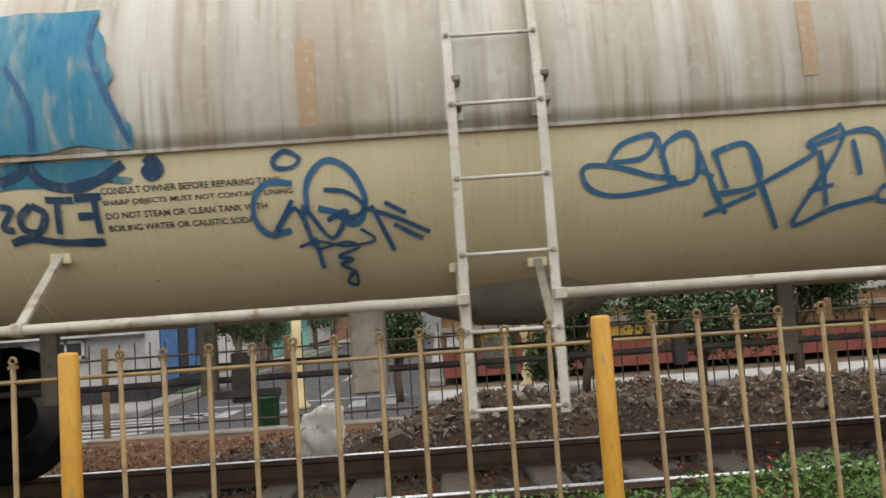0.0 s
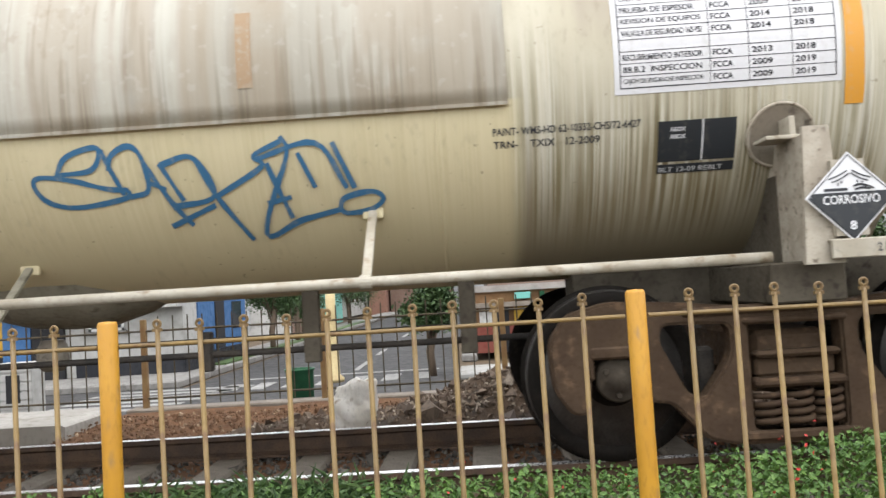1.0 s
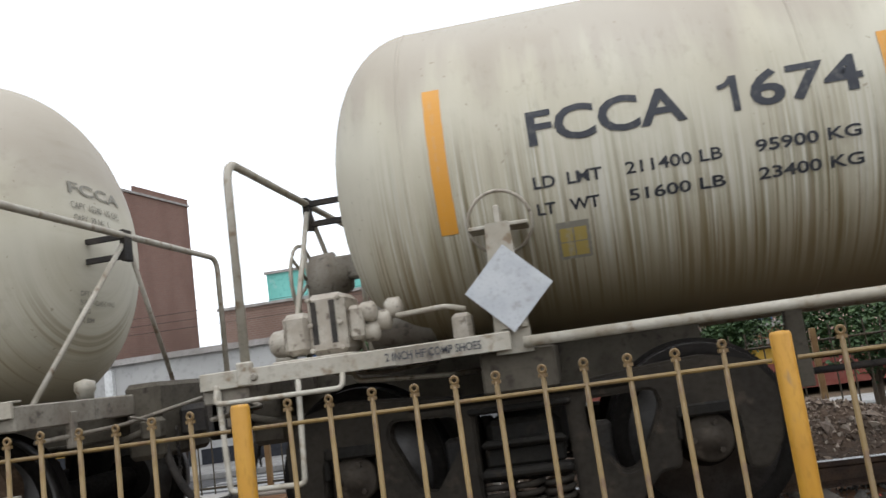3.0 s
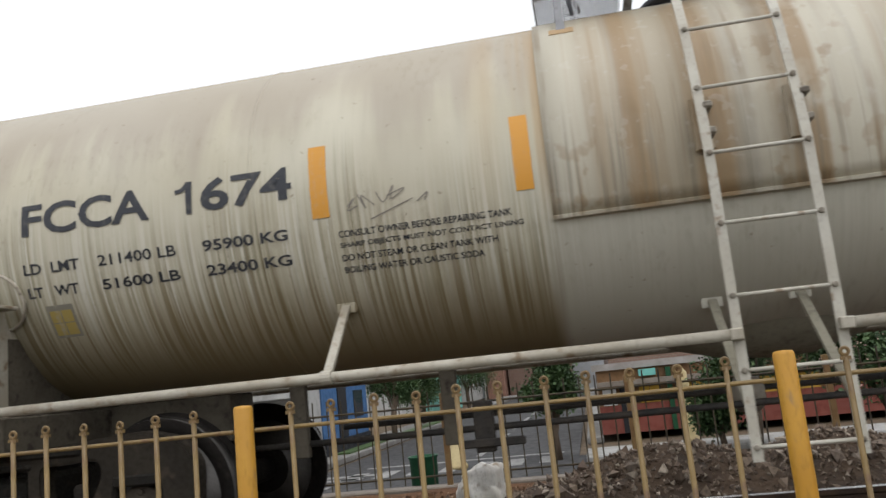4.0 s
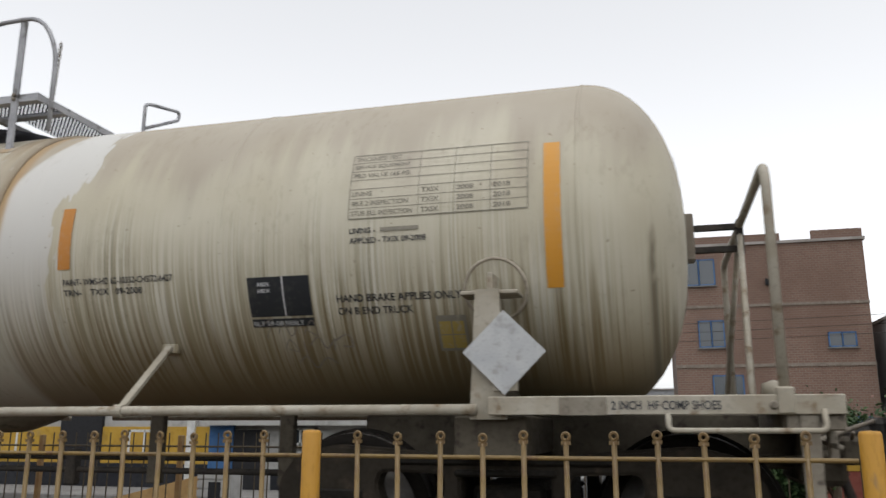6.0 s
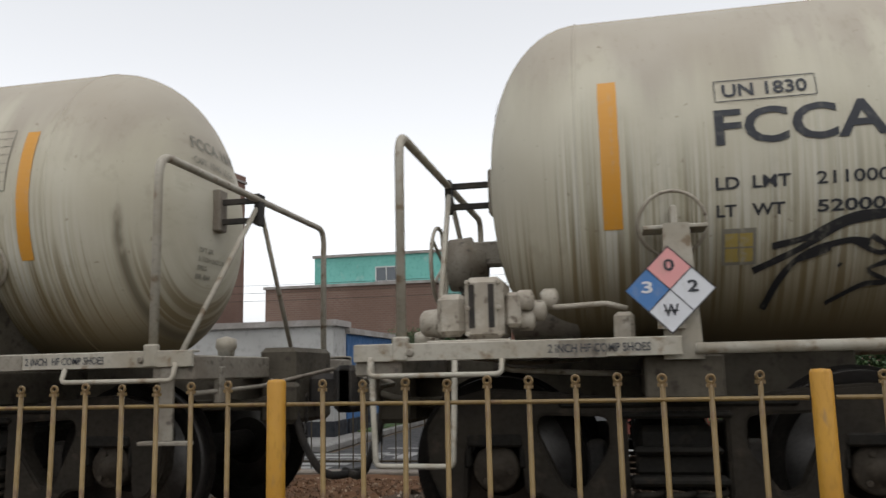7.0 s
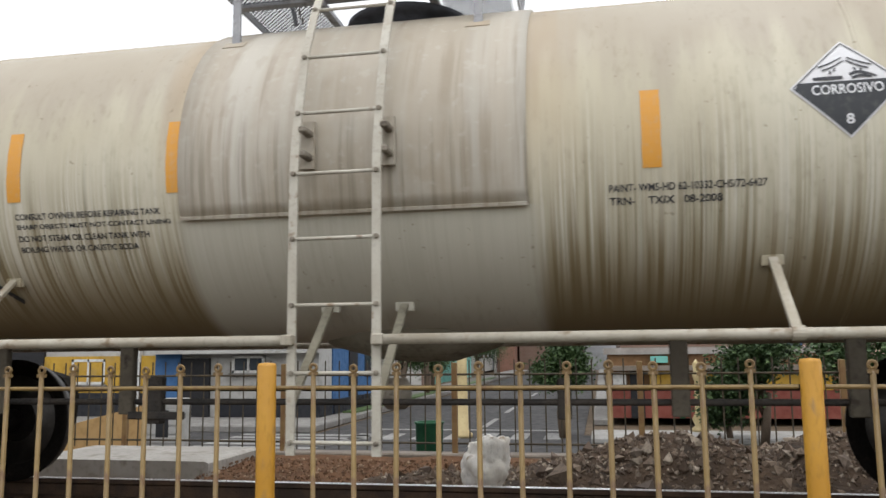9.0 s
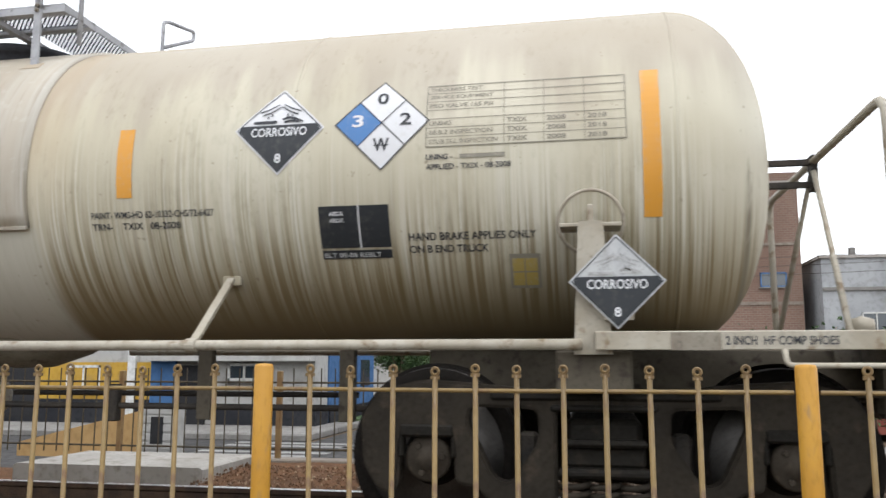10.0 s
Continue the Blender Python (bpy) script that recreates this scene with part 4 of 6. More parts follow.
def bolster(car, e):
    """Saddle, side plate and end platform at one end; e is the end's sign."""
    x = e * (4.21 + XE)
    bm = bmesh.new()
    ring = [(math.cos(k * math.tau / 28) * 0.17, math.sin(k * math.tau / 28) * 0.17) for k in range(28)]
    a0 = arc(1.66)
    lo, hi = [bm.verts.new(on_tank(x + u, a0 + v, 0.0)) for u, v in ring], [bm.verts.new(on_tank(x + u * 0.95, a0 + v * 0.95, 0.02)) for u, v in ring]
    for k in range(28):
        bm.faces.new((lo[k - 1], lo[k], hi[k], hi[k - 1]))
    bm.faces.new(hi)
    pad = part("saddle_pad", bm, "dirty_steel" if XE else "tank_" + car["paint"], car, "rounded saddle pad welded to the tank")
    bm = bmesh.new()
    tube(bm, [on_tank(x + u * 0.98, a0 + v * 0.98, 0.018) for u, v in ring], 0.009, 8, True)
    part("pad_rim", bm, "brake", pad, "", True)
    part("gusset", boxes(((x - 0.15, -1.20, 1.60), (x + 0.15, -1.02, 1.62)), ((x - 0.015, -1.16, 1.62), (x + 0.015, -1.02, 1.72)), bevel=0.004), "white_steel", pad)
    bm = bmesh.new()
    prism(bm, [(x - 0.06, 1.62), (x + 0.06, 1.62), (x + 0.09, 0.98), (x - 0.09, 0.98)], -YS + 0.04, -YS + 0.065)
    box(bm, (x - 0.02, -YS + 0.065, 0.98), (x + 0.02, -0.80, 1.60))
    part("side_plate", bm, "brake" if XE else "white_steel", car, "upright white plate between tank and frame")
    part("splice_plate", boxes(((min(e * (4.56 + XE), e * (4.78 + XE)), -YS - 0.018, 0.998), (max(e * (4.56 + XE), e * (4.78 + XE)), -YS - 0.0125, 1.08))), "dirty_steel", car)
    part("body_bolster", boxes(((x - 0.18, -1.2, 0.80), (x + 0.18, 1.2, 1.0)), bevel=0.01), "under_steel", car)
    part("saddle_web", boxes(((x - 0.03, -0.95, 1.0), (x + 0.03, 0.95, 1.45))), "under_steel", car)
    part("stub_sill", boxes(((min(e * (3.2 + XE), e * (5.95 + XE)), -0.19, 0.72), (max(e * (3.2 + XE), e * (5.95 + XE)), 0.19, 1.02)), bevel=0.01), "under_steel", car)
    lo_x, hi_x = min(e * (4.22 + XE), e * (5.79 + XE)), max(e * (4.22 + XE), e * (5.79 + XE))
    for s in (-1, 1):
        sill = part("side_sill", boxes(((lo_x, s * YS - 0.012, 1.0), (hi_x, s * YS + 0.012, 1.085)), ((lo_x, min(s * YS, s * (YS - 0.07)), 1.075), (hi_x, max(s * YS, s * (YS - 0.07)), 1.087)), bevel=0.003), "white_steel", car, "cream steel end-platform sill with a stencil")
        part("sill_bolt", lathe(bmesh.new(), [(s * (YS + 0.012), 0.022), (s * (YS + 0.03), 0.014)], 8, "Y", (e * (5.5 + XE), 0, 1.04)), "dirty_steel", sill)
        part("grab_iron", tubes(0.013, rounded([(e * (5.05 + XE), s * (YS + 0.015), 1.0), (e * (5.05 + XE), s * (YS + 0.045), 0.93), (e * (5.70 + XE), s * (YS + 0.045), 0.93), (e * (5.70 + XE), s * (YS + 0.015), 1.02)], 0.03)), "white_steel", car, "", True)
        if e < 0:
            part("stirrup_step", tubes(0.014, rounded([(e * (5.28 + XE), s * (YS + 0.005), 1.0), (e * (5.30 + XE), s * (YS + 0.005), 0.50), (e * (5.68 + XE), s * (YS + 0.005), 0.50), (e * (5.70 + XE), s * (YS + 0.005), 1.0)], 0.03)), "white_steel", car, "", True)
    part("end_sill", boxes(((min(e * (5.55 + XE), e * (5.79 + XE)), -YS + 0.015, 0.93), (max(e * (5.55 + XE), e * (5.79 + XE)), YS - 0.015, 1.06)), bevel=0.008), "dirty_steel", car)
    part("end_platform", boxes(((lo_x + 0.3, -1.2, 1.04), (hi_x - 0.01, -0.55, 1.06)), ((lo_x + 0.3, 0.55, 1.04), (hi_x - 0.01, 1.2, 1.06))), "dirty_steel", car)
    # hand loop across the end, its braces and stays
    px = e * (5.55 + XE * 1.5)
    part("end_handrail", tubes(0.024, rounded([(px, -(YS - 0.015), 1.05), (px, -(YS - 0.015), 2.16), (px, (YS - 0.015), 2.16), (px, (YS - 0.015), 1.05)], 0.12), seg=10), "white_steel", car, "bent white pipe handrail across the car's end", True)
    for s in (-1, 1):
        part("handrail_brace", tubes(0.018, [(px, 0, 2.14), (e * (5.46 + XE), s * 0.85, 1.06)]), "white_steel", car, "", True)
        part("post_foot", boxes(((px - 0.04, s * YS - 0.02, 1.0), (px + 0.04, s * YS + 0.02, 1.12)), bevel=0.008), "white_steel", car)
    for z in (2.16, 2.02):
        part("head_stay", boxes(((min(px, e * (5.22 + XE)), -0.02, z - 0.018), (max(px, e * (5.22 + XE)), 0.02, z + 0.018))), "black_iron", car)
    part("stay_plate", boxes(((px - 0.02, -0.05, 1.98), (px + 0.02, 0.05, 2.2)), bevel=0.005), "black_iron", car)
    part("head_bracket", boxes(((min(e * (5.18 + XE), e * (5.28 + XE)), -0.06, 1.95), (max(e * (5.18 + XE), e * (5.28 + XE)), 0.06, 2.25)), bevel=0.01), "dirty_steel", car)
    # coupler, hose and uncoupling lever
    cp = part("coupler", boxes(((min(e * (5.95 + XE), e * (6.3 + XE)), -0.11, 0.74), (max(e * (5.95 + XE), e * (6.3 + XE)), 0.11, 0.95)), ((min(e * (6.16 + XE), e * (6.31 + XE)), -0.17, 0.70), (max(e * (6.16 + XE), e * (6.31 + XE)), 0.15, 1.0)), bevel=0.035), "black_iron", car, "heavy black knuckle coupler")
    part("air_hose", tubes(0.026, rounded([(e * (5.9 + XE), -0.25, 0.85), (e * (5.98 + XE), -0.28, 0.55), (e * (6.1 + XE), -0.2, 0.30), (e * (6.29 + XE), 0.02, 0.32)], 0.12), seg=8), "black_iron", car, "black rubber air hose", True)
    def span(a, b):
        return sorted((e * (a + XE), e * (b + XE)))
    x0, x1 = span(5.72, 5.96)
    part("striker", boxes(((x0, -0.34, 0.64), (x1, 0.34, 1.12)), bevel=0.03), "under_steel", car, "heavy dark striker casting behind the coupler")
    x0, x1 = span(5.90, 6.03)
    cock = part("angle_cock", boxes(((x0, -0.50, 0.76), (x1, -0.38, 0.90)), bevel=0.025), "under_steel", car, "grimy brake-pipe angle cock")
    part("brake_pipe", tubes(0.022, rounded([(e * (4.9 + XE), -0.42, 0.78), (e * (5.75 + XE), -0.44, 0.78), (e * (5.93 + XE), -0.44, 0.83)], 0.05)), "under_steel", cock, "", True)
    part("cock_handle", tubes(0.010, [(e * (5.96 + XE), -0.50, 0.89), (e * (5.94 + XE), -0.64, 0.92)], seg=6), "dirty_steel", cock, "", True)
    part("slack_chain", chain(e * (5.98 + XE), -0.18, 0.80, 9), "black_iron", car)
    part("lever_bracket", boxes(((e * (5.78 + XE) - 0.02, -1.0, 0.80), (e * (5.78 + XE) + 0.02, -0.94, 1.0)), bevel=0.005), "dirty_steel", car)
    if e > 0:
        x0, x1 = span(5.60, 5.68)
        foot = part("corner_step", boxes(((x0, -YS + 0.002, 0.62), (x1, -YS + 0.022, 1.0)), bevel=0.004), "dirty_steel", car, "grimy flat-bar corner step")
        part("step_tread", boxes(((x0 - 0.10, -YS - 0.03, 0.60), (x1 + 0.10, -YS + 0.05, 0.62)), bevel=0.004), "dirty_steel", foot)
    part("uncoupling_lever", tubes(0.013, rounded([(e * (5.76 + XE), -1.25, 0.86), (e * (5.80 + XE), -0.5, 0.88), (e * (6.15 + XE), -0.14, 0.98)], 0.06)), "dirty_steel", car, "", True)
    part("lamp_bracket", lathe(bmesh.new(), [(1.06, 0.05), (1.10, 0.05), (1.12, 0.065), (1.17, 0.06), (1.19, 0.0)], 16, "Z", (e * (5.60 + XE), -0.55, 0)), "white_steel", car, "", True)


def wheelset():
    """One axle with its two wheels, about the axle's centre."""
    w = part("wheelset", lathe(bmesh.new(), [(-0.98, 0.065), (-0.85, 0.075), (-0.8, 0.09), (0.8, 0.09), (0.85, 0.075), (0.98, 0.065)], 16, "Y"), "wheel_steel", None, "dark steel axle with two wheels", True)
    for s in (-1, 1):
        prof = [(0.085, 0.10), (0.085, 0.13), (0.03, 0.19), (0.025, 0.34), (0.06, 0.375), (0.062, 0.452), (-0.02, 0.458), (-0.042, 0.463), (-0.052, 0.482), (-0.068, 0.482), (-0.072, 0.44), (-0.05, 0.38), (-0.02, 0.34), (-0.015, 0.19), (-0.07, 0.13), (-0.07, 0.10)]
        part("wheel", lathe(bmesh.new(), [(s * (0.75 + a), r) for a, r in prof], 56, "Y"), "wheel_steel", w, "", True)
        part("tread", lathe(bmesh.new(), [(s * 0.806, 0.4535), (s * 0.72, 0.4605)], 56, "Y"), "tread", w, "bright worn tread", True)
        part("bearing_cap", lathe(bmesh.new(), [(s * 0.86, 0.115), (s * 0.99, 0.118), (s * 1.0, 0.105), (s * 1.004, 0.06), (s * 1.02, 0.055), (s * 1.022, 0.0)], 28, "Y"), "cast_cap", w, "round bearing cap", True)
        for k in range(3):
            a = k * math.tau / 3
            part("cap_bolt", lathe(bmesh.new(), [(s * 1.0, 0.018), (s * 1.018, 0.015), (s * 1.018, 0.0)], 6, "Y", (math.cos(a) * 0.078, 0, math.sin(a) * 0.078)), "cast_cap", w)
    return w


def half_outline():
    right = [(0.30, 0.10), (0.46, 0.13), (0.64, 0.33), (0.74, 0.33), (0.755, 0.585), (1.025, 0.585), (1.04, 0.29), (1.14, 0.29), (1.225, 0.42), (1.24, 0.66), (1.14, 0.80), (0.92, 0.855), (0.55, 0.83), (0.30, 0.80)]
    return flat_rounded(right + [(-x, z) for x, z in right[::-1]], 0.05)


def bogie(car, x):
    """Three-piece freight truck with cast side frames and coil springs."""
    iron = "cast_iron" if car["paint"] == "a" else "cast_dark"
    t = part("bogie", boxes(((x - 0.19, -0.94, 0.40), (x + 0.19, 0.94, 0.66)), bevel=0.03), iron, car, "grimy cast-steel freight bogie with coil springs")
    tri = [(0.32, 0.71), (0.66, 0.72), (0.68, 0.64), (0.55, 0.37), (0.47, 0.34), (0.32, 0.55)]
    holes = [flat_rounded(tri, 0.05), flat_rounded([(-u, v) for u, v in tri[::-1]], 0.05), flat_rounded([(-0.23, 0.17), (0.23, 0.17), (0.23, 0.71), (-0.23, 0.71)], 0.03)]
    for s in (-1, 1):
        y0, y1 = sorted((s * 0.90, s * 1.03))
        bm = prism(bmesh.new(), [(x + u, v) for u, v in half_outline()], y0, y1, [[(x + u, v) for u, v in h] for h in holes])
        sharp = [e for e in bm.edges if e.is_manifold and e.calc_face_angle(0) > 1.0]
        bmesh.ops.bevel(bm, geom=sharp, offset=0.014, segments=2, affect="EDGES")
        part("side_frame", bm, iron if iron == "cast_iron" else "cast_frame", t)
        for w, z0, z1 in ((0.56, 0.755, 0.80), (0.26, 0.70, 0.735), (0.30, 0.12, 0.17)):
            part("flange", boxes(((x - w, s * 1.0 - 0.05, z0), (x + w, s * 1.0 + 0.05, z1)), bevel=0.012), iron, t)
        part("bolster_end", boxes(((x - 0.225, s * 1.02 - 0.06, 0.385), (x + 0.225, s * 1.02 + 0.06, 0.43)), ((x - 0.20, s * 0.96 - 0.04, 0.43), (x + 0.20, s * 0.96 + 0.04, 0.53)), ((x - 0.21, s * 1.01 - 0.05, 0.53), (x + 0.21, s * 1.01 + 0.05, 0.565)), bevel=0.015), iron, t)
        for k in (-1, 0, 1):
            pts = [(x + k * 0.145 + 0.066 * math.cos(a), s * 0.99 + 0.066 * math.sin(a), 0.185 + 0.19 * a / (math.tau * 4.5)) for a in np.linspace(0, math.tau * 4.5, 76)]
            part("spring", tubes(0.0165, pts, seg=6), iron if iron == "cast_iron" else "cast_frame", t, "", True)
        for a in (-0.889, 0.889):
            part("bearing_adapter", boxes(((x + a - 0.14, s * 0.98 - 0.06, 0.565), (x + a + 0.14, s * 0.98 + 0.05, 0.63)), ((x + a - 0.155, s * 0.98 - 0.05, 0.46), (x + a - 0.125, s * 0.98 + 0.04, 0.60)), ((x + a + 0.125, s * 0.98 - 0.05, 0.46), (x + a + 0.155, s * 0.98 + 0.04, 0.60)), bevel=0.012), iron, t)
            part("brake_shoe", boxes(((x + a * 0.44 - 0.05, s * 0.75 - 0.05, 0.30), (x + a * 0.44 + 0.05, s * 0.75 + 0.05, 0.58)), bevel=0.02), "black_iron", t)
    return t


def brake_gear(car):
    """Hand brake, cylinder and control valve at the left end."""
    cx, cy, cz = -5.62, -0.02, 1.63
    ringp = [(cx, cy + 0.25 * math.cos(a), cz + 0.25 * math.sin(a)) for a in np.linspace(0, math.tau, 28)[:-1]]
    bm = bmesh.new()
    tube(bm, ringp, 0.013, 8, True)
    wheel = part("brake_wheel", bm, "white_steel", car, "spoked hand-brake wheel", True)
    for k in range(5):
        a = k * math.tau / 5
        part("spoke", tubes(0.012, [(cx + 0.03, cy, cz), (cx + 0.015, cy + 0.12 * math.cos(a), cz + 0.12 * math.sin(a)), (cx, cy + 0.25 * math.cos(a), cz + 0.25 * math.sin(a))], seg=6), "white_steel", wheel, "", True)
    hous = part("brake_housing", lathe(bmesh.new(), [(-5.60, 0.03), (-5.56, 0.05), (-5.54, 0.17), (-5.40, 0.18), (-5.37, 0.12), (-5.30, 0.09)], 24, "X", (0, cy, cz)), "dirty_steel", car, "round hand-brake housing", True)
    part("housing_arm", boxes(((-5.42, cy - 0.06, cz - 0.02), (-5.18, cy + 0.06, cz + 0.14)), bevel=0.015), "dirty_steel", car)
    part("housing_stand", boxes(((-5.47, cy - 0.05, 1.0), (-5.42, cy + 0.05, 1.52)), bevel=0.008), "dirty_steel", car)
    part("brake_chain", tubes(0.012, *[[(-5.47 + 0.015 * (k % 2), cy - 0.08, 1.48 - 0.05 * k), (-5.47 + 0.015 * ((k + 1) % 2), cy - 0.08, 1.44 - 0.05 * k)] for k in range(9)], seg=6), "black_iron", car)
    val = part("control_valve", boxes(((-5.26, -1.12, 1.10), (-5.06, -0.80, 1.42)), bevel=0.03), "brake", car, "cream-painted brake control valve")
    part("valve_body", boxes(((-5.41, -1.10, 1.12), (-5.262, -0.82, 1.34)), bevel=0.03), "brake", val)
    part("valve_body", boxes(((-5.058, -1.08, 1.16), (-4.98, -0.84, 1.34)), bevel=0.02), "brake", val)
    for k in range(2):
        part("valve_slot", boxes(((-5.235 + k * 0.10, -1.124, 1.16), (-5.205 + k * 0.10, -1.1205, 1.38))), "black_iron", val)
    for k in range(6):
        part("valve_bolt", lathe(bmesh.new(), [(-1.145, 0.009), (-1.142, 0.014), (-1.12, 0.014)], 6, "Y", (-5.24 + 0.16 * (k % 2), 0, 1.13 + 0.13 * (k // 2))), "brake", val)
    part("valve_cap", lathe(bmesh.new(), [(-5.52, 0.05), (-5.50, 0.07), (-5.44, 0.075), (-5.40, 0.09)], 16, "X", (0, -0.96, 1.20)), "brake", val, "", True)
    for k, (x, z) in enumerate(((-4.96, 1.30), (-4.96, 1.20), (-4.90, 1.25), (-4.84, 1.31))):
        part("valve_cap", lathe(bmesh.new(), [(x - 0.05, 0.035), (x - 0.03, 0.055), (x + 0.03, 0.055), (x + 0.045, 0.03)], 12, "X", (0, -1.0 + 0.03 * k, z)), "brake", val, "", True)
    part("valve_pipe", tubes(0.014, rounded([(-4.82, -0.98, 1.26), (-4.55, -1.0, 1.27), (-4.45, -1.0, 1.24)], 0.03), rounded([(-5.1, -0.95, 1.12), (-5.1, -0.9, 0.95), (-4.6, -0.9, 0.92), (-4.3, -0.6, 0.92)], 0.05), rounded([(-5.33, -0.95, 1.12), (-5.33, -0.7, 1.02), (-5.0, -0.6, 0.98), (-4.7, -0.6, 1.0)], 0.05)), "brake", val, "", True)
    part("valve_shelf", boxes(((-5.44, -1.20, 1.06), (-5.02, -0.75, 1.10)), bevel=0.006), "brake", val)
    part("cylinder_post", boxes(((-4.52, -1.08, 1.02), (-4.42, -0.95, 1.22)), bevel=0.02), "brake", car)
    part("brake_cylinder", lathe(bmesh.new(), [(-5.12, 0.03), (-5.08, 0.13), (-4.72, 0.14), (-4.70, 0.09), (-4.45, 0.05)], 20, "X", (0, -0.45, 1.24)), "dirty_steel", car, "brake cylinder", True)
    part("reservoir", lathe(bmesh.new(), [(-4.3, 0.05), (-4.26, 0.16), (-3.5, 0.16), (-3.46, 0.05)], 20, "X", (0, 0.5, 0.86)), "under_steel", car, "", True)


def underframe(car):
    part("brake_rod", tubes(0.02, [(-3.1, -0.25, 0.66), (3.1, -0.25, 0.66)], [(-2.6, 0.3, 0.72), (2.6, 0.3, 0.72)]), "black_iron", car, "", True)
    for x in (-2.7, -1.75, 1.75, 2.7):
        part("rod_hanger", boxes(((x - 0.05, -0.30, 0.58), (x + 0.05, -0.24, 1.15)), bevel=0.006), "under_steel", car)
    for lo, hi in (((-1.62, -0.29, 0.52), (-1.50, -0.22, 0.82)), ((-1.72, -0.32, 0.55), (-1.32, -0.292, 0.60)), ((1.05, -0.29, 0.56), (1.13, -0.22, 0.80))):
        part("brake_lever", boxes((lo, hi), bevel=0.008), "black_iron", car)
    part("outlet_valve", lathe(bmesh.new(), [(0.60, 0.06), (0.64, 0.10), (0.74, 0.10), (0.80, 0.07)], 18, "Z", (0, 0, 0)), "dirty_steel", car, "", True)


def placard(car, x, z, y, half, quads):
    p = diamond(car, "placard", x, z, half, quads, at=y, thick=0.008)
    part("placard_holder", boxes(((x - 0.06, y + 0.012, z - half * 0.9), (x + 0.06, y + 0.05, z + half * 0.7))), "white_steel", car)
    return p


def corrosive(car, x, z, half, at=None, off=WRAP, worn=False):
    """White and black corrosive-goods diamond."""
    d = diamond(car, "hazard_diamond", x, z, half, ("placard" if worn else "plate_white",) * 4, at, off, 0.006 if at is not None else 0)
    lay = (lambda u, v: on_tank(x + u, arc(z) + v, off + 0.002)) if at is None else (lambda u, v: Vector((x + u, at - 0.003, z + v)))
    bm = bmesh.new()
    N = 8
    top = 0.10 * half
    rows = []
    for j in range(N + 1):
        v = -half * 0.94 + (top + half * 0.94) * j / N
        w = half * 0.94 - abs(v) if v < 0 else half * 0.94 - v
        rows.append([bm.verts.new(lay(-w + 2 * w * i / 6, v)) for i in range(7)])
    for a, b in zip(rows, rows[1:]):
        for i in range(6):
            bm.faces.new((a[i], a[i + 1], b[i + 1], b[i]))
    bmesh.ops.remove_doubles(bm, verts=bm.verts, dist=1e-5)
    part("black_field", bm, "plate_black", d)
    o = off + 0.004
    write(d, "CORROSIVO", x - half * 0.62, x + half * 0.62, z - half * 0.16, half * 0.2, "plate_white", o, None if at is None else at - 0.005)
    write(d, "8", x - half * 0.07, x + half * 0.07, z - half * 0.74, half * 0.2, "plate_white", o, None if at is None else at - 0.005)
    bm = bmesh.new()
    for pts, w in (([(-0.46, 0.40), (-0.26, 0.47), (-0.04, 0.58)], 0.035), ([(-0.40, 0.33), (-0.20, 0.40), (0.0, 0.52)], 0.035), ([(0.46, 0.40), (0.26, 0.47), (0.06, 0.58)], 0.035), ([(0.40, 0.33), (0.22, 0.40), (0.03, 0.52)], 0.035), ([(-0.18, 0.36), (-0.19, 0.30)], 0.04), ([(-0.26, 0.31), (-0.27, 0.24)], 0.04), ([(0.16, 0.36), (0.17, 0.30)], 0.04), ([(0.26, 0.33), (0.27, 0.29)], 0.04), ([(-0.58, 0.165), (-0.32, 0.165), (-0.06, 0.165)], 0.075), ([(0.06, 0.22), (0.22, 0.26), (0.38, 0.22), (0.52, 0.15)], 0.05), ([(0.10, 0.15), (0.26, 0.18), (0.44, 0.15)], 0.05), ([(0.14, 0.28), (0.26, 0.24), (0.36, 0.19)], 0.03)):
        stroke(bm, pts, w * half, o, x, z, half, 4, None if at is None else at - 0.003)
    part("pictogram", bm, "placard_scuff" if worn else "ink", d)
    outline(d, x, z, half * 0.95, "ink", None if at is None else at - 0.003, half * 0.02, off + 0.003)
    return d


def fire_diamond(car, x, z, half, at=None, top="plate_white"):
    d = diamond(car, "fire_diamond", x, z, half, (top, "blue", "plate_white", "plate_white"), at, WRAP, 0.008 if at is not None else 0)
    p = None if at is None else at - 0.004
    for ch, u, v, mat in (("0", 0, 0.42, "ink"), ("3", -0.5, -0.07, "plate_white"), ("2", 0.5, -0.07, "ink"), ("W", 0, -0.6, "ink")):
        e = 0.17 if ch == "W" else 0.12
        write(d, ch, x + (u - e) * half, x + (u + e) * half, z + v * half, half * 0.27, mat, WRAP + 0.003, p)
    outline(d, x, z, half, "ink", None if at is None else at - 0.002, half * 0.022, WRAP + 0.002)
    bm = bmesh.new()
    for a, b in (((-0.5, 0.5), (0.5, -0.5)), ((-0.5, -0.5), (0.5, 0.5)), ((-0.16, -0.48), (0.16, -0.48))):
        stroke(bm, [a, ((a[0] + b[0]) / 2, (a[1] + b[1]) / 2), b], half * 0.025, WRAP + 0.003, x, z, half, 6, p)
    part("dividing_lines", bm, "ink", d)
    return d


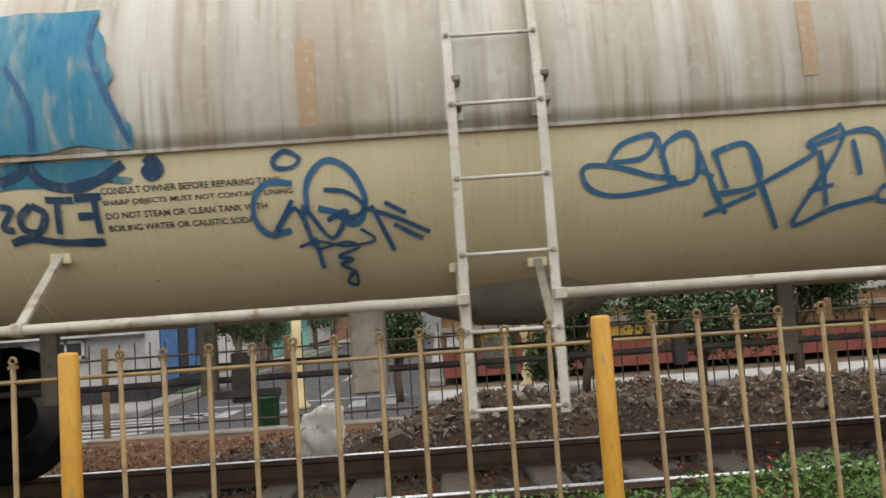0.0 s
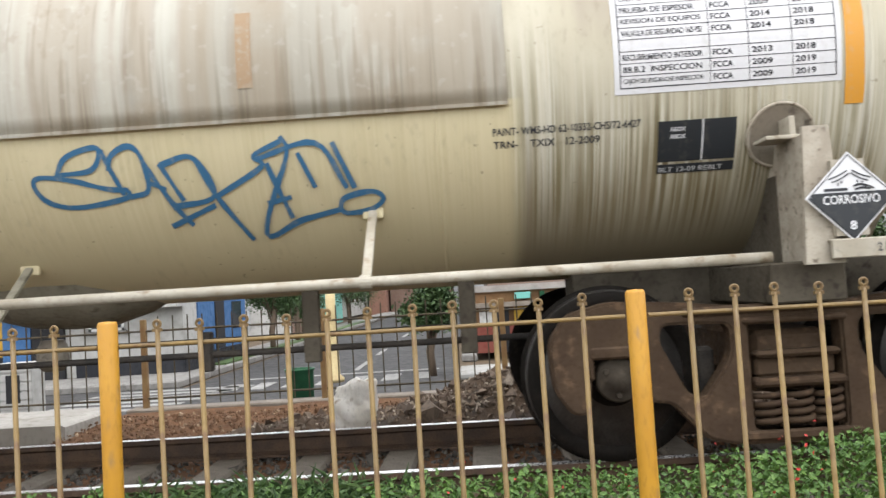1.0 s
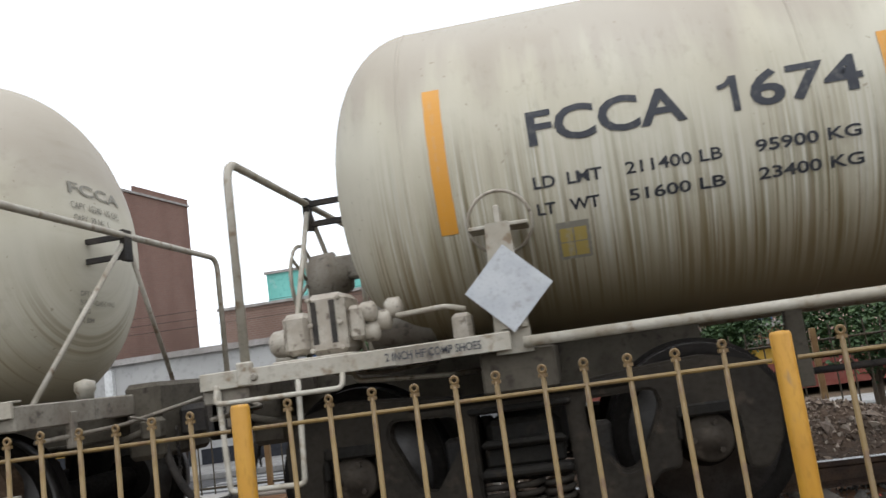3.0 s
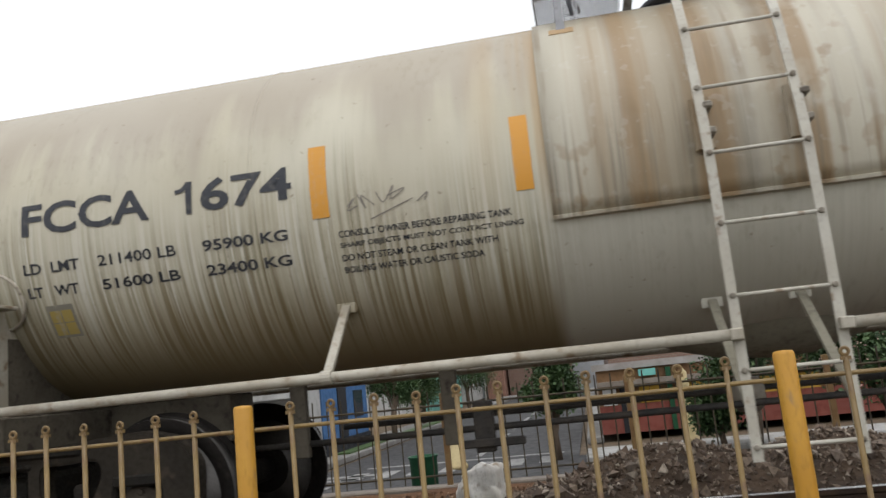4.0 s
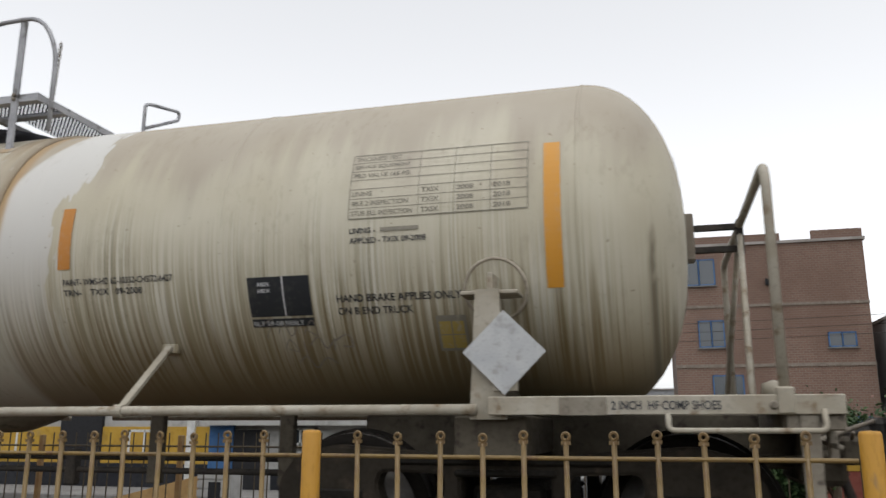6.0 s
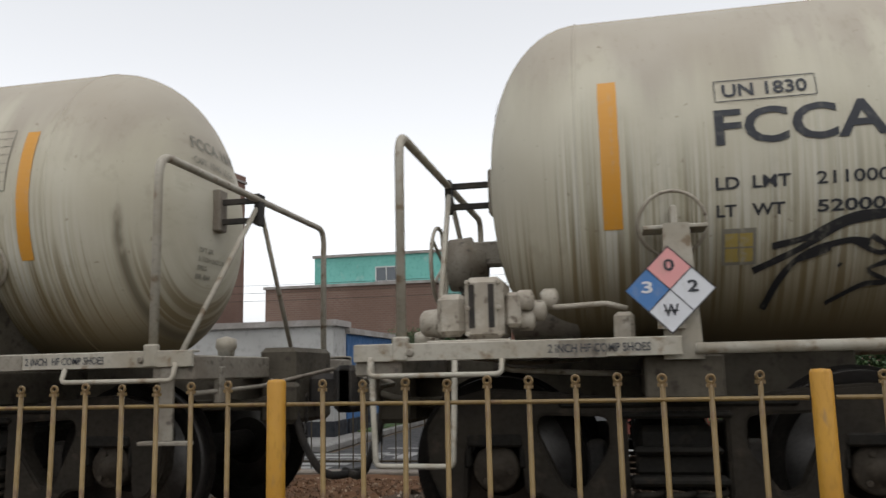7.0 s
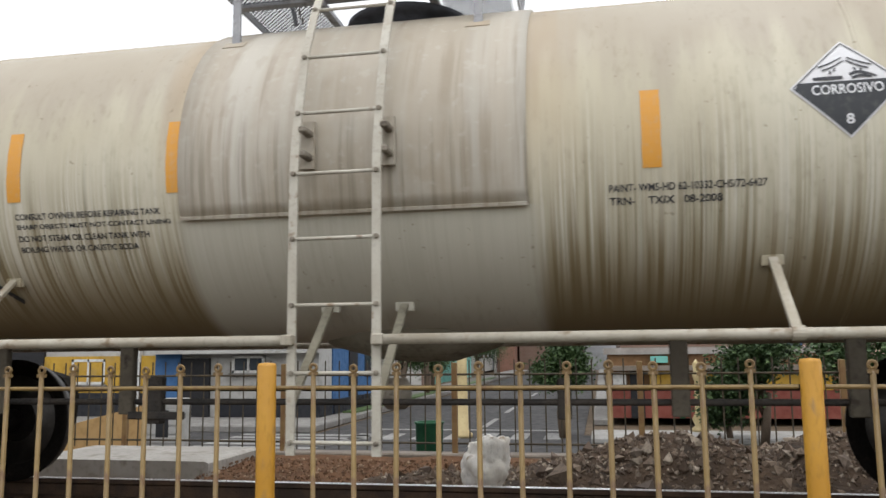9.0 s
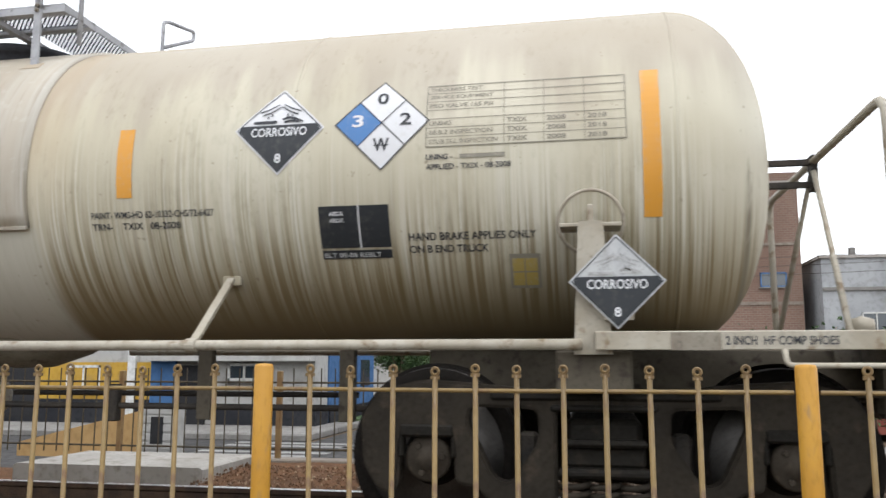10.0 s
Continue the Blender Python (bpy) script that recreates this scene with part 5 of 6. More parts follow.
def inspection_table(car, x0, x1, z0, z1, rows, faded):
    """The inspection table: ruled lines, words and dates."""
    ink = "ink_faint" if faded else "ink"
    t = sheet(car, "inspection_table", x0, x1, z0, z1, "tank_b" if car["paint"] == "b" else "tank_c", 0.0025, "faded stencilled inspection table") if faded else sheet(car, "inspection_table", x0 - 0.03, x1 + 0.03, z0 - 0.03, z1 + 0.03, "plate_white", 0.003, "white vinyl inspection table with dates", 4)
    a0, a1 = arc(z0), arc(z1)
    n = len(rows)
    zs = [ZC + R * math.sin((a0 + (a1 - a0) * k / n) / R) for k in range(n + 1)]
    cols = [0.0, 0.42, 0.60, 0.80, 1.0] if not faded else [0.0, 0.40, 0.60, 0.80, 1.0]
    xs = [x0 + (x1 - x0) * c for c in cols]
    bm = bmesh.new()
    for k, z in enumerate(zs):
        stroke(bm, [(x0, z), ((x0 + x1) / 2, z), (x1, z)], 0.006 if k in (0, n) else 0.004, 0.005)
    for k, x in enumerate(xs):
        stroke(bm, [(x, zs[0]), (x, zs[n // 2]), (x, zs[n])], 0.006 if k in (0, 4) else 0.004, 0.005, steps=10)
    part("ruled_lines", bm, ink, t)
    for k, (left, mid, a, b) in enumerate(rows):
        h = (a1 - a0) / n * 0.5
        z = ZC + R * math.sin((a0 + (a1 - a0) * (k + 0.25) / n) / R)
        width = min(0.95, 0.052 * len(left))
        for text, c0, c1, ww in ((left, 0, 1, width), (mid, 1, 2, 0.6), (a, 2, 3, 0.55), (b, 3, 4, 0.55)):
            if text:
                pad = 0.015
                write(t, text, xs[c0] + pad, xs[c0] + pad + (xs[c1] - xs[c0] - 2 * pad) * ww, z, h, ink, 0.005)
    return t


def panel(car, x0, x1, z0, z1, date):
    """The black consolidated stencil panel."""
    p = sheet(car, "stencil_panel", x0, x1, z0, z1, "plate_black", 0.004, "black stencil panel with small white lines")
    sheet(p, "date_strip", x0 - 0.0, x1, z0 - 0.055, z0 - 0.012, "plate_black", 0.004)
    xm = x0 + (x1 - x0) * 0.56
    sheet(p, "divider", xm, xm + 0.008, z0, z1, "plate_white", 0.006)
    for k in range(2):
        write(p, "ABDX", x0 + 0.06, x0 + 0.14, z1 - 0.05 - 0.035 * k, 0.022, "plate_white", 0.006)
    write(p, date, x0 + 0.01, x1 - 0.06, z0 - 0.048, 0.028, "placard", 0.007)


def stripe(car, x0, x1, z0, z1, paint="orange"):
    sheet(car, "orange_stripe", x0, x1, z0, z1, paint, 0.0035, "orange reflective stripe", 2, 0.0015)


def warning(car, x0, z):
    for k, (text, w) in enumerate((("CONSULT OWNER BEFORE REPAIRING TANK", 0.935), ("SHARP OBJECTS MUST NOT CONTACT LINING", 0.99), ("DO NOT STEAM OR CLEAN TANK WITH", 0.845), ("BOILING WATER OR CAUSTIC SODA", 0.765))):
        write(car, text, x0, x0 + w, z - 0.061 * k, 0.037)


def paint_note(car, x0, z, date):
    write(car, "PAINT- WMS-HD 62-10332-CHS/72-6427", x0, x0 + 0.76, z, 0.04)
    write(car, "TRN-    TXIX   " + date, x0, x0 + 0.55, z - 0.062, 0.04)


def numbers(car, x0, number, load, load_kg, tare, tare_kg, z=2.012, wide=0.0):
    write(car, "FCCA", x0, x0 + 0.795, z, 0.188)
    write(car, number[1:], x0 + 1.105 + wide, x0 + 1.635 + wide, z, 0.188)
    bm = bmesh.new()
    xs = x0 + wide
    stroke(bm, [(xs + 1.035, z), (xs + 1.035, z + 0.09), (xs + 1.035, z + 0.184)], 0.042, 0.005)
    stroke(bm, [(xs + 0.955, z + 0.132), (xs + 0.995, z + 0.14), (xs + 1.03, z + 0.172)], 0.028, 0.0055)
    part("lettering", bm, "ink", car)
    for k, (a, b, c, w0) in enumerate((("LD  LMT", load + " LB", load_kg + " KG", 0.35), ("LT   WT", tare + " LB", tare_kg + " KG", 0.32))):
        zz = z - 0.215 - 0.13 * k
        write(car, a, x0 - 0.012, x0 - 0.012 + w0, zz, 0.062)
        write(car, b, x0 + 0.455, x0 + 0.93, zz, 0.062)
        write(car, c, x0 + 1.09, x0 + 1.585, zz, 0.062)


def head_stencil(car, e, number):
    """Capacity stencil on the dished head, lettered flat and pressed on."""
    for text, y0, y1, z, h in (("FCCA " + number, -0.25, 0.40, 2.50, 0.085), ("CAPY  10340  US GAL", -0.25, 0.36, 2.39, 0.05), ("CAPY  39 141  L", -0.23, 0.20, 2.30, 0.05), ("DFT GR", -0.18, 0.0, 1.78, 0.035), ("36 IN 2W CLASS C WHLS", -0.18, 0.24, 1.72, 0.035), ("SPRG", -0.18, -0.06, 1.66, 0.035), ("BR BM", -0.18, 0.0, 1.60, 0.035)):
        co, faces = letters(text)
        bm = bmesh.new()
        vs = []
        for u, v in co:
            yy, zz = (y0 + (y1 - y0) * u) * (1 if e > 0 else -1), z + v * h
            r = min(0.98, math.hypot(yy, zz - ZC) / R)
            a = math.acos(min(1.0, r ** (1 / 0.8)))
            vs.append(bm.verts.new((e * (STRAIGHT + XE + (APEX - STRAIGHT) * math.sin(a) + 0.008), yy + TY, zz)))
        for f in faces:
            try:
                bm.faces.new([vs[k] for k in f])
            except ValueError:
                pass
        part("head_lettering", bm, "ink_faint", car)


def tank_car(key, label, rungs):
    car = thing("tank_car", label, "tank car", (0, YC, 0), "tank cars of the train")
    car["paint"] = key
    tank_body(car, key)
    for e in (-1, 1):
        bolster(car, e)
        if e < 0:
            write(car, "2 INCH HF COMP SHOES", -4.83 - XE, -4.36 - XE, 1.022, 0.04, "ink", at=-YS - 0.0205)
        else:
            write(car, "2 INCH", 4.42 + XE if key == "a" else 4.80, 4.55 + XE if key == "a" else 4.935, 1.022, 0.04, "ink", at=-YS - 0.0145)
            write(car, "HF COMP SHOES", 4.88 + XE if key == "a" else 4.965, 5.2 + XE if key == "a" else 5.28, 1.022, 0.04, "ink", at=-YS - 0.0145)
    ladder(car, *rungs)
    walkway(car)
    brake_gear(car)
    underframe(car)
    sets = []
    for x in (-4.25 - XE * 0.6, 4.25 + XE * 0.6):
        bogie(car, x)
        for a in (-0.889, 0.889):
            w = wheelset() if not sets and not AXLES else copy_thing(AXLES[0][0], pose(0, 0, 0))
            w.parent = car
            w.matrix_local = pose(x + a, 0, 0.457)
            sets.append(w)
            AXLES.append((w, x + a))
    return car


AXLES = []
CARS = []

R, ZC, TY, XE, YS = 1.21, 2.20, 0.10, 0.15, 1.45
APEX = 5.33
# the first car: covered crown, spray-painted tags, white inspection table
car = tank_car("a", "cream tank car with blue sprayed tags and rusty crown", (0.493, 0.375, 8))
CARS.append((car, -12.653))
jacket(car, "a", -3.05, 2.975, 1.90)
side_pipes(car, -2.365, 2.226)
stripe(car, 4.677, 4.772, 1.785, 2.62)
sheet(car, "orange_stripe", 1.60, 1.68, 2.06, 2.45, "rust_stripe", 0.021, "worn rusty orange stripe")
sheet(car, "orange_stripe", -1.0, -0.9, 1.97, 2.42, "rust_stripe", 0.021, "worn rusty orange stripe")
panel(car, 3.74, 4.14, 1.565, 1.76, "BLT 12-09 REBLT")
paint_note(car, 2.89, 1.742, "12-2009")
warning(car, -2.06, 1.705)
corrosive(car, 4.475, 1.277, 0.205, at=-1.45)
part("placard_holder", boxes(((4.40, -1.442, 1.10), (4.55, -1.40, 1.45))), "white_steel", car)
inspection_table(car, 3.55, 4.63, 1.93, 2.47, [("CAJON DE ENGANCHE INSPECCION", "FCCA", "2009", "2019"), ("88.B.2  INSPECCION", "FCCA", "2009", "2019"), ("RECUBRIMIENTO INTERIOR", "FCCA", "2013", "2018"), ("", "", "", ""), ("VALVULA DE SEGURIDAD 165 PSI", "FCCA", "2014", "2018"), ("REVISION DE EQUIPOS", "FCCA", "2014", "2018"), ("PRUEBA DE ESPESOR", "FCCA", "2009", "2019"), ("CALIFICACION DE TANQUE", "FCCA", "2009", "2019"), ("", "", "CALIFICACION", "VIGENCIA")], False)
part("valve_box", boxes(((-0.80, -1.18, 0.60), (-0.63, -0.98, 1.06)), bevel=0.012), "dirty_steel", car, "grey steel box under the tank")
head_stencil(car, 1, "")
def tag(car, strokes, width, material, label, off=0.007):
    """A sprayed tag: each brushed line is a piece of it."""
    made = None
    for pts in strokes:
        ob = part("graffiti_tag" if made is None else "sprayed_line", stroke(bmesh.new(), pts, width, off), material, made or car, "" if made else label)
        made, off = made or ob, off + 0.0004
    return made


TAG_ONE = [[(-1.01, 1.54), (-1.0, 1.68), (-0.94, 1.77), (-0.86, 1.8), (-0.76, 1.74), (-0.7, 1.61), (-0.73, 1.5), (-0.8, 1.49), (-0.85, 1.54), (-0.95, 1.57)], [(-1.07, 1.7), (-1.19, 1.71), (-1.27, 1.65), (-1.29, 1.54), (-1.23, 1.46), (-1.11, 1.47)], [(-0.99, 1.43), (-0.97, 1.27)]]
TAG_ONE_DARK = [[(-1.16, 1.82), (-1.09, 1.86), (-1.02, 1.82), (-1.06, 1.78), (-1.14, 1.78), (-1.16, 1.82)], [(-1.08, 1.62), (-1.21, 1.44), (-1.07, 1.58), (-1.0, 1.38), (-1.03, 1.59), (-0.9, 1.42), (-0.8, 1.55), (-0.91, 1.51)], [(-0.91, 1.66), (-0.79, 1.64), (-0.71, 1.57), (-0.76, 1.52), (-0.86, 1.53)], [(-0.67, 1.57), (-0.57, 1.34)], [(-0.6, 1.58), (-0.49, 1.52)], [(-0.71, 1.56), (-0.54, 1.5), (-0.37, 1.42)], [(-0.56, 1.47), (-0.41, 1.39)]]
TAG_ONE_FOOT = [[(-1.08, 1.39), (-0.97, 1.41), (-0.83, 1.38), (-0.67, 1.4), (-0.74, 1.46)], [(-0.98, 1.37), (-0.83, 1.4), (-0.76, 1.37), (-0.88, 1.33), (-0.8, 1.31), (-0.87, 1.29), (-0.81, 1.25), (-0.85, 1.2), (-0.8, 1.18), (-0.8, 1.25), (-0.84, 1.23)]]
tag(car, TAG_ONE, 0.036, "spray_blue", "blue sprayed loops of a graffiti tag")
tag(car, TAG_ONE_DARK, 0.027, "spray_deep", "dark blue sprayed graffiti tag", 0.010)
tag(car, TAG_ONE_FOOT, 0.020, "spray_deep", "thin dark blue sprayed flourish", 0.013)
TAG_TWO = [[(0.44, -0.052), (0.414, -0.087), (0.178, -0.114), (0.047, -0.083), (0.0, -0.013), (0.034, 0.025), (0.178, 0.006), (0.335, -0.04), (0.44, -0.052)], [(0.113, 0.022), (0.178, 0.105), (0.309, 0.142), (0.34, 0.115), (0.283, 0.044), (0.126, 0.032)], [(0.346, 0.13), (0.414, -0.072)], [(0.366, 0.035), (0.393, 0.102), (0.479, 0.138), (0.531, 0.083), (0.534, -0.055), (0.44, -0.083)], [(0.534, -0.021), (0.618, -0.059)], [(0.531, 0.07), (0.636, -0.13), (0.702, -0.224)], [(0.597, -0.223), (0.832, -0.141)], [(0.61, 0.054), (0.688, -0.114)], [(0.61, 0.046), (0.767, 0.071), (0.838, -0.099), (0.628, -0.138)], [(0.78, 0.06), (0.846, -0.099), (0.971, -0.306)], [(0.846, -0.105), (1.081, 0.012), (1.052, 0.06), (1.186, 0.117)]]
TAG_END = [[(1.055, 0.044), (1.343, 0.098), (1.466, -0.103)], [(1.186, 0.138), (1.204, 0.049), (1.042, -0.28), (1.225, -0.23), (1.435, -0.191)], [(1.107, 0.026), (1.186, -0.218)], [(1.081, -0.148), (1.199, -0.126)], [(1.421, 0.098), (1.503, -0.105)], [(1.257, 0.062), (1.319, -0.092)], [(1.421, -0.188), (1.45, -0.144), (1.579, -0.123), (1.631, -0.157), (1.565, -0.201), (1.448, -0.21), (1.419, -0.18)]]
tag(car, [[(0.45 + 1.13 * x, 1.66 + 1.13 * z) for x, z in pts] for pts in TAG_TWO + TAG_END], 0.031, "spray_blue", "blue sprayed graffiti tag", 0.006)


def ragged(car, x0, x1, z0, z1, slant, off, label=""):
    """Sprayed field with an uneven, slanting end and wavering top and foot."""
    bm = bmesh.new()
    rows = []
    for j in range(15):
        v = j / 14
        end = x1 + slant * v + 0.10 * noise.noise(Vector((v * 5, 1.7, x0)))
        row = []
        for i in range(19):
            x = x0 + (end - x0) * i / 18
            zz = z0 + (z1 - z0) * v + (0.05 if j in (0, 14) else 0.0) * noise.noise(Vector((x * 4, j, 0)))
            row.append(bm.verts.new(on_tank(x, arc(zz), off)))
        rows.append(row)
    for a, b in zip(rows, rows[1:]):
        for i in range(18):
            bm.faces.new((a[i], a[i + 1], b[i + 1], b[i]))
    return part("graffiti_piece", bm, "spray_turquoise", car, label, True)


ragged(car, -3.02, -1.90, 1.93, 2.66, -0.10, 0.034, "faded turquoise sprayed piece")
ragged(car, -3.02, -1.95, 1.76, 1.88, 0.02, 0.004)
tag(car, [[(-2.03, 2.63), (-2.05, 2.49), (-2.03, 2.37), (-1.95, 2.17), (-1.86, 1.95)], [(-2.48, 2.37), (-2.4, 2.24), (-2.35, 2.08), (-2.36, 1.94)]], 0.034, "spray_deep", "dark blue outline of the sprayed piece", 0.040)
tag(car, [[(-2.56, 1.79), (-2.46, 1.83), (-2.41, 1.88)], [(-2.41, 1.88), (-2.35, 1.79), (-2.22, 1.75), (-2.05, 1.78), (-1.92, 1.85)], [(-1.81, 1.84), (-1.77, 1.86), (-1.74, 1.81), (-1.79, 1.78), (-1.81, 1.81), (-1.77, 1.81)]], 0.062, "spray_navy", "thick navy sprayed cloud outline", 0.006)
tag(car, [[(-2.59, 1.68), (-2.54, 1.66), (-2.6, 1.58), (-2.55, 1.56)], [(-2.43, 1.68), (-2.37, 1.63), (-2.42, 1.55), (-2.49, 1.56), (-2.5, 1.62), (-2.43, 1.68)], [(-2.35, 1.7), (-2.21, 1.69)], [(-2.29, 1.69), (-2.32, 1.53)], [(-2.2, 1.7), (-2.06, 1.7)], [(-2.1, 1.69), (-2.11, 1.52)], [(-2.2, 1.61), (-2.11, 1.61)], [(-2.58, 1.5), (-2.48, 1.52), (-2.32, 1.49), (-2.1, 1.48)]], 0.042, "spray_navy", "thick dark blue sprayed letters", 0.009)

# the second car
APEX = 5.23
R, ZC, TY, XE, YS = 1.03, 2.06, -0.04, 0.0, 1.285
car = tank_car("b", "cream tank car with rusty run-off and white paint spill", (0.522, 0.3405, 8))
CARS.append((car, 0.0))
jacket(car, "b", -0.985, 0.97, 1.724)
side_pipes(car, -2.172, 2.178)
for x0, x1, z0, z1 in ((-4.522, -4.43, 1.637, 2.42), (-2.259, -2.162, 1.88, 2.28), (-1.155, -1.062, 1.88, 2.28), (1.487, 1.575, 1.883, 2.27), (4.484, 4.573, 1.656, 2.45)):
    stripe(car, x0, x1, z0, z1, "orange_faded" if 1 < x0 < 2 else "orange")
numbers(car, -3.997, "1674", "211400", "95900", "51600", "23400", 2.004)
warning(car, -2.13, 1.765)
paint_note(car, 1.52, 1.785, "09-2008")
panel(car, 2.762, 3.146, 1.565, 1.78, "BLT 09-08 REBLT")
write(car, "HAND BRAKE APPLIES ONLY", 3.30, 4.02, 1.625, 0.044)
write(car, "ON B END TRUCK", 3.30, 3.74, 1.56, 0.044)
write(car, "LINING -", 3.40, 3.55, 1.99, 0.032)
sheet(car, "worn_lettering", 3.58, 3.80, 1.995, 2.018, "ink_faint", 0.004)
write(car, "APPLIED - TXIX 09-2008", 3.40, 3.84, 1.935, 0.032)
inspection_table(car, 3.393, 4.40, 2.075, 2.47, [("STUB SILL INSPECTION", "TXIX", "2008", "2018"), ("88.B.2 INSPECTION", "TXIX", "2008", "2018"), ("LINING", "TXIX", "2008", "2018"), ("", "", "", ""), ("PRD VALVE 165 PSI", "", "", ""), ("SERVICE EQUIPMENT", "", "", ""), ("THICKNESS TEST", "", "", "")], True)
for x0, z0 in ((-3.93, 1.43), (3.86, 1.36)):
    t = sheet(car, "yellow_label", x0, x0 + 0.17, z0, z0 + 0.18, "ink_faint", 0.003, "worn black and yellow square label")
    for i in range(2):
        for j in range(2):
            sheet(t, "label_field", x0 + 0.015 + 0.073 * i, x0 + 0.08 + 0.073 * i, z0 + 0.015 + 0.07 * j, z0 + 0.08 + 0.07 * j, "yellow_tag", 0.005)
placard(car, -4.194, 1.29, -1.285, 0.212, ("placard",) * 4)
placard(car, 4.30, 1.30, -1.285, 0.205, ("placard",) * 4)
bm = bmesh.new()
for pts in ([(0, 0.02), (0.04, 0.06), (0.0, 0.0), (0.06, 0.02)], [(0.06, 0.08), (0.10, 0.0), (0.08, 0.07), (0.15, 0.01)], [(0.16, 0.08), (0.20, 0.02), (0.26, 0.10), (0.24, 0.03), (0.32, 0.08), (0.22, 0.05)], [(0.12, -0.06), (0.36, 0.02)], [(0.38, 0.0), (0.44, 0.04), (0.42, 0.0)]):
    stroke(bm, pts, 0.007, 0.006, -2.06, 1.90, 1.0)
part("scrawl", bm, "scrawl", car, "thin pencilled scrawl")
bm = bmesh.new()
for pts in ([(0.0, 0.10), (0.10, 0.14), (0.04, 0.04)], [(0.12, 0.06), (0.16, 0.13), (0.2, 0.05), (0.26, 0.12)], [(0.28, 0.06), (0.34, 0.13), (0.36, 0.05), (0.30, 0.08)], [(0.14, -0.02), (0.18, 0.03), (0.22, -0.03), (0.16, -0.02)], [(0.26, 0.02), (0.27, -0.05)], [(0.3, 0.0), (0.36, 0.04), (0.40, -0.02), (0.46, 0.03), (0.44, -0.03)], [(0.46, 0.02), (0.54, 0.05), (0.56, -0.01), (0.5, -0.01)], [(0.2, -0.09), (0.26, -0.06), (0.3, -0.12), (0.38, -0.07), (0.44, -0.10)]):
    stroke(bm, pts, 0.007, 0.006, 2.79, 1.41, 1.0)
part("scrawl", bm, "scrawl", car, "thin pencilled scrawl")
for e in (-1, 1):
    head_stencil(car, e, "1674")

# the third car
car = tank_car("c", "cream tank car with black sprayed tag and hazard diamonds", (0.522, 0.3405, 8))
CARS.append((car, 12.457))
jacket(car, "c", -0.985, 0.97, 1.724)
side_pipes(car, -2.172, 2.178)
for x0, x1, z0, z1 in ((-4.544, -4.449, 1.645, 2.42), (-2.086, -1.996, 1.858, 2.27), (-1.065, -0.976, 1.868, 2.28), (1.548, 1.643, 1.868, 2.27), (4.478, 4.57, 1.675, 2.45)):
    stripe(car, x0, x1, z0, z1)
numbers(car, -3.98, "1629", "211000", "95700", "52000", "23600", 2.02, 0.06)
write(car, "UN 1830", -3.93, -3.53, 2.272, 0.075)
bm = bmesh.new()
for a, b in (((-3.966, 2.25), (-3.49, 2.25)), ((-3.49, 2.25), (-3.49, 2.365)), ((-3.49, 2.365), (-3.966, 2.365)), ((-3.966, 2.365), (-3.966, 2.25))):
    stroke(bm, [a, ((a[0] + b[0]) / 2, (a[1] + b[1]) / 2), b], 0.006, 0.005)
part("box_rule", bm, "ink", car)
warning(car, -2.045, 1.755)
paint_note(car, 1.38, 1.755, "08-2008")
panel(car, 2.751, 3.146, 1.565, 1.782, "BLT 08-08 REBLT")
write(car, "HAND BRAKE APPLIES ONLY", 3.246, 3.93, 1.592, 0.044)
write(car, "ON B END TRUCK", 3.246, 3.675, 1.53, 0.044)
write(car, "LINING -", 3.36, 3.50, 2.005, 0.03)
sheet(car, "worn_lettering", 3.54, 3.78, 2.008, 2.03, "ink_faint", 0.004)
write(car, "APPLIED - TXIX - 08-2008", 3.36, 3.81, 1.952, 0.03)
inspection_table(car, 3.36, 4.40, 2.075, 2.43, [("STUB SILL INSPECTION", "TXIX", "2008", "2018"), ("88.B.2 INSPECTION", "TXIX", "2008", "2018"), ("LINING", "TXIX", "2008", "2018"), ("", "", "", ""), ("PRD VALVE 165 PSI", "", "", ""), ("SERVICE EQUIPMENT", "", "", ""), ("THICKNESS TEST", "", "", "")], True)
for x0, z0 in ((-3.97, 1.45), (3.78, 1.345)):
    t = sheet(car, "yellow_label", x0, x0 + 0.165, z0, z0 + 0.17, "ink_faint", 0.003, "worn black and yellow square label")
    for i in range(2):
        for j in range(2):
            sheet(t, "label_field", x0 + 0.015 + 0.07 * i, x0 + 0.078 + 0.07 * i, z0 + 0.015 + 0.07 * j, z0 + 0.078 + 0.07 * j, "yellow_tag", 0.005)
corrosive(car, 2.525, 2.22, 0.262)
fire_diamond(car, 3.112, 2.225, 0.265)
fire_diamond(car, -4.258, 1.30, 0.205, at=-1.292, top="pink")
part("placard_holder", boxes(((-4.32, -1.284, 1.12), (-4.20, -1.245, 1.45))), "white_steel", car)
corrosive(car, 4.327, 1.32, 0.225, at=-1.292, worn=True)
part("placard_holder", boxes(((4.26, -1.284, 1.14), (4.40, -1.245, 1.47))), "white_steel", car)
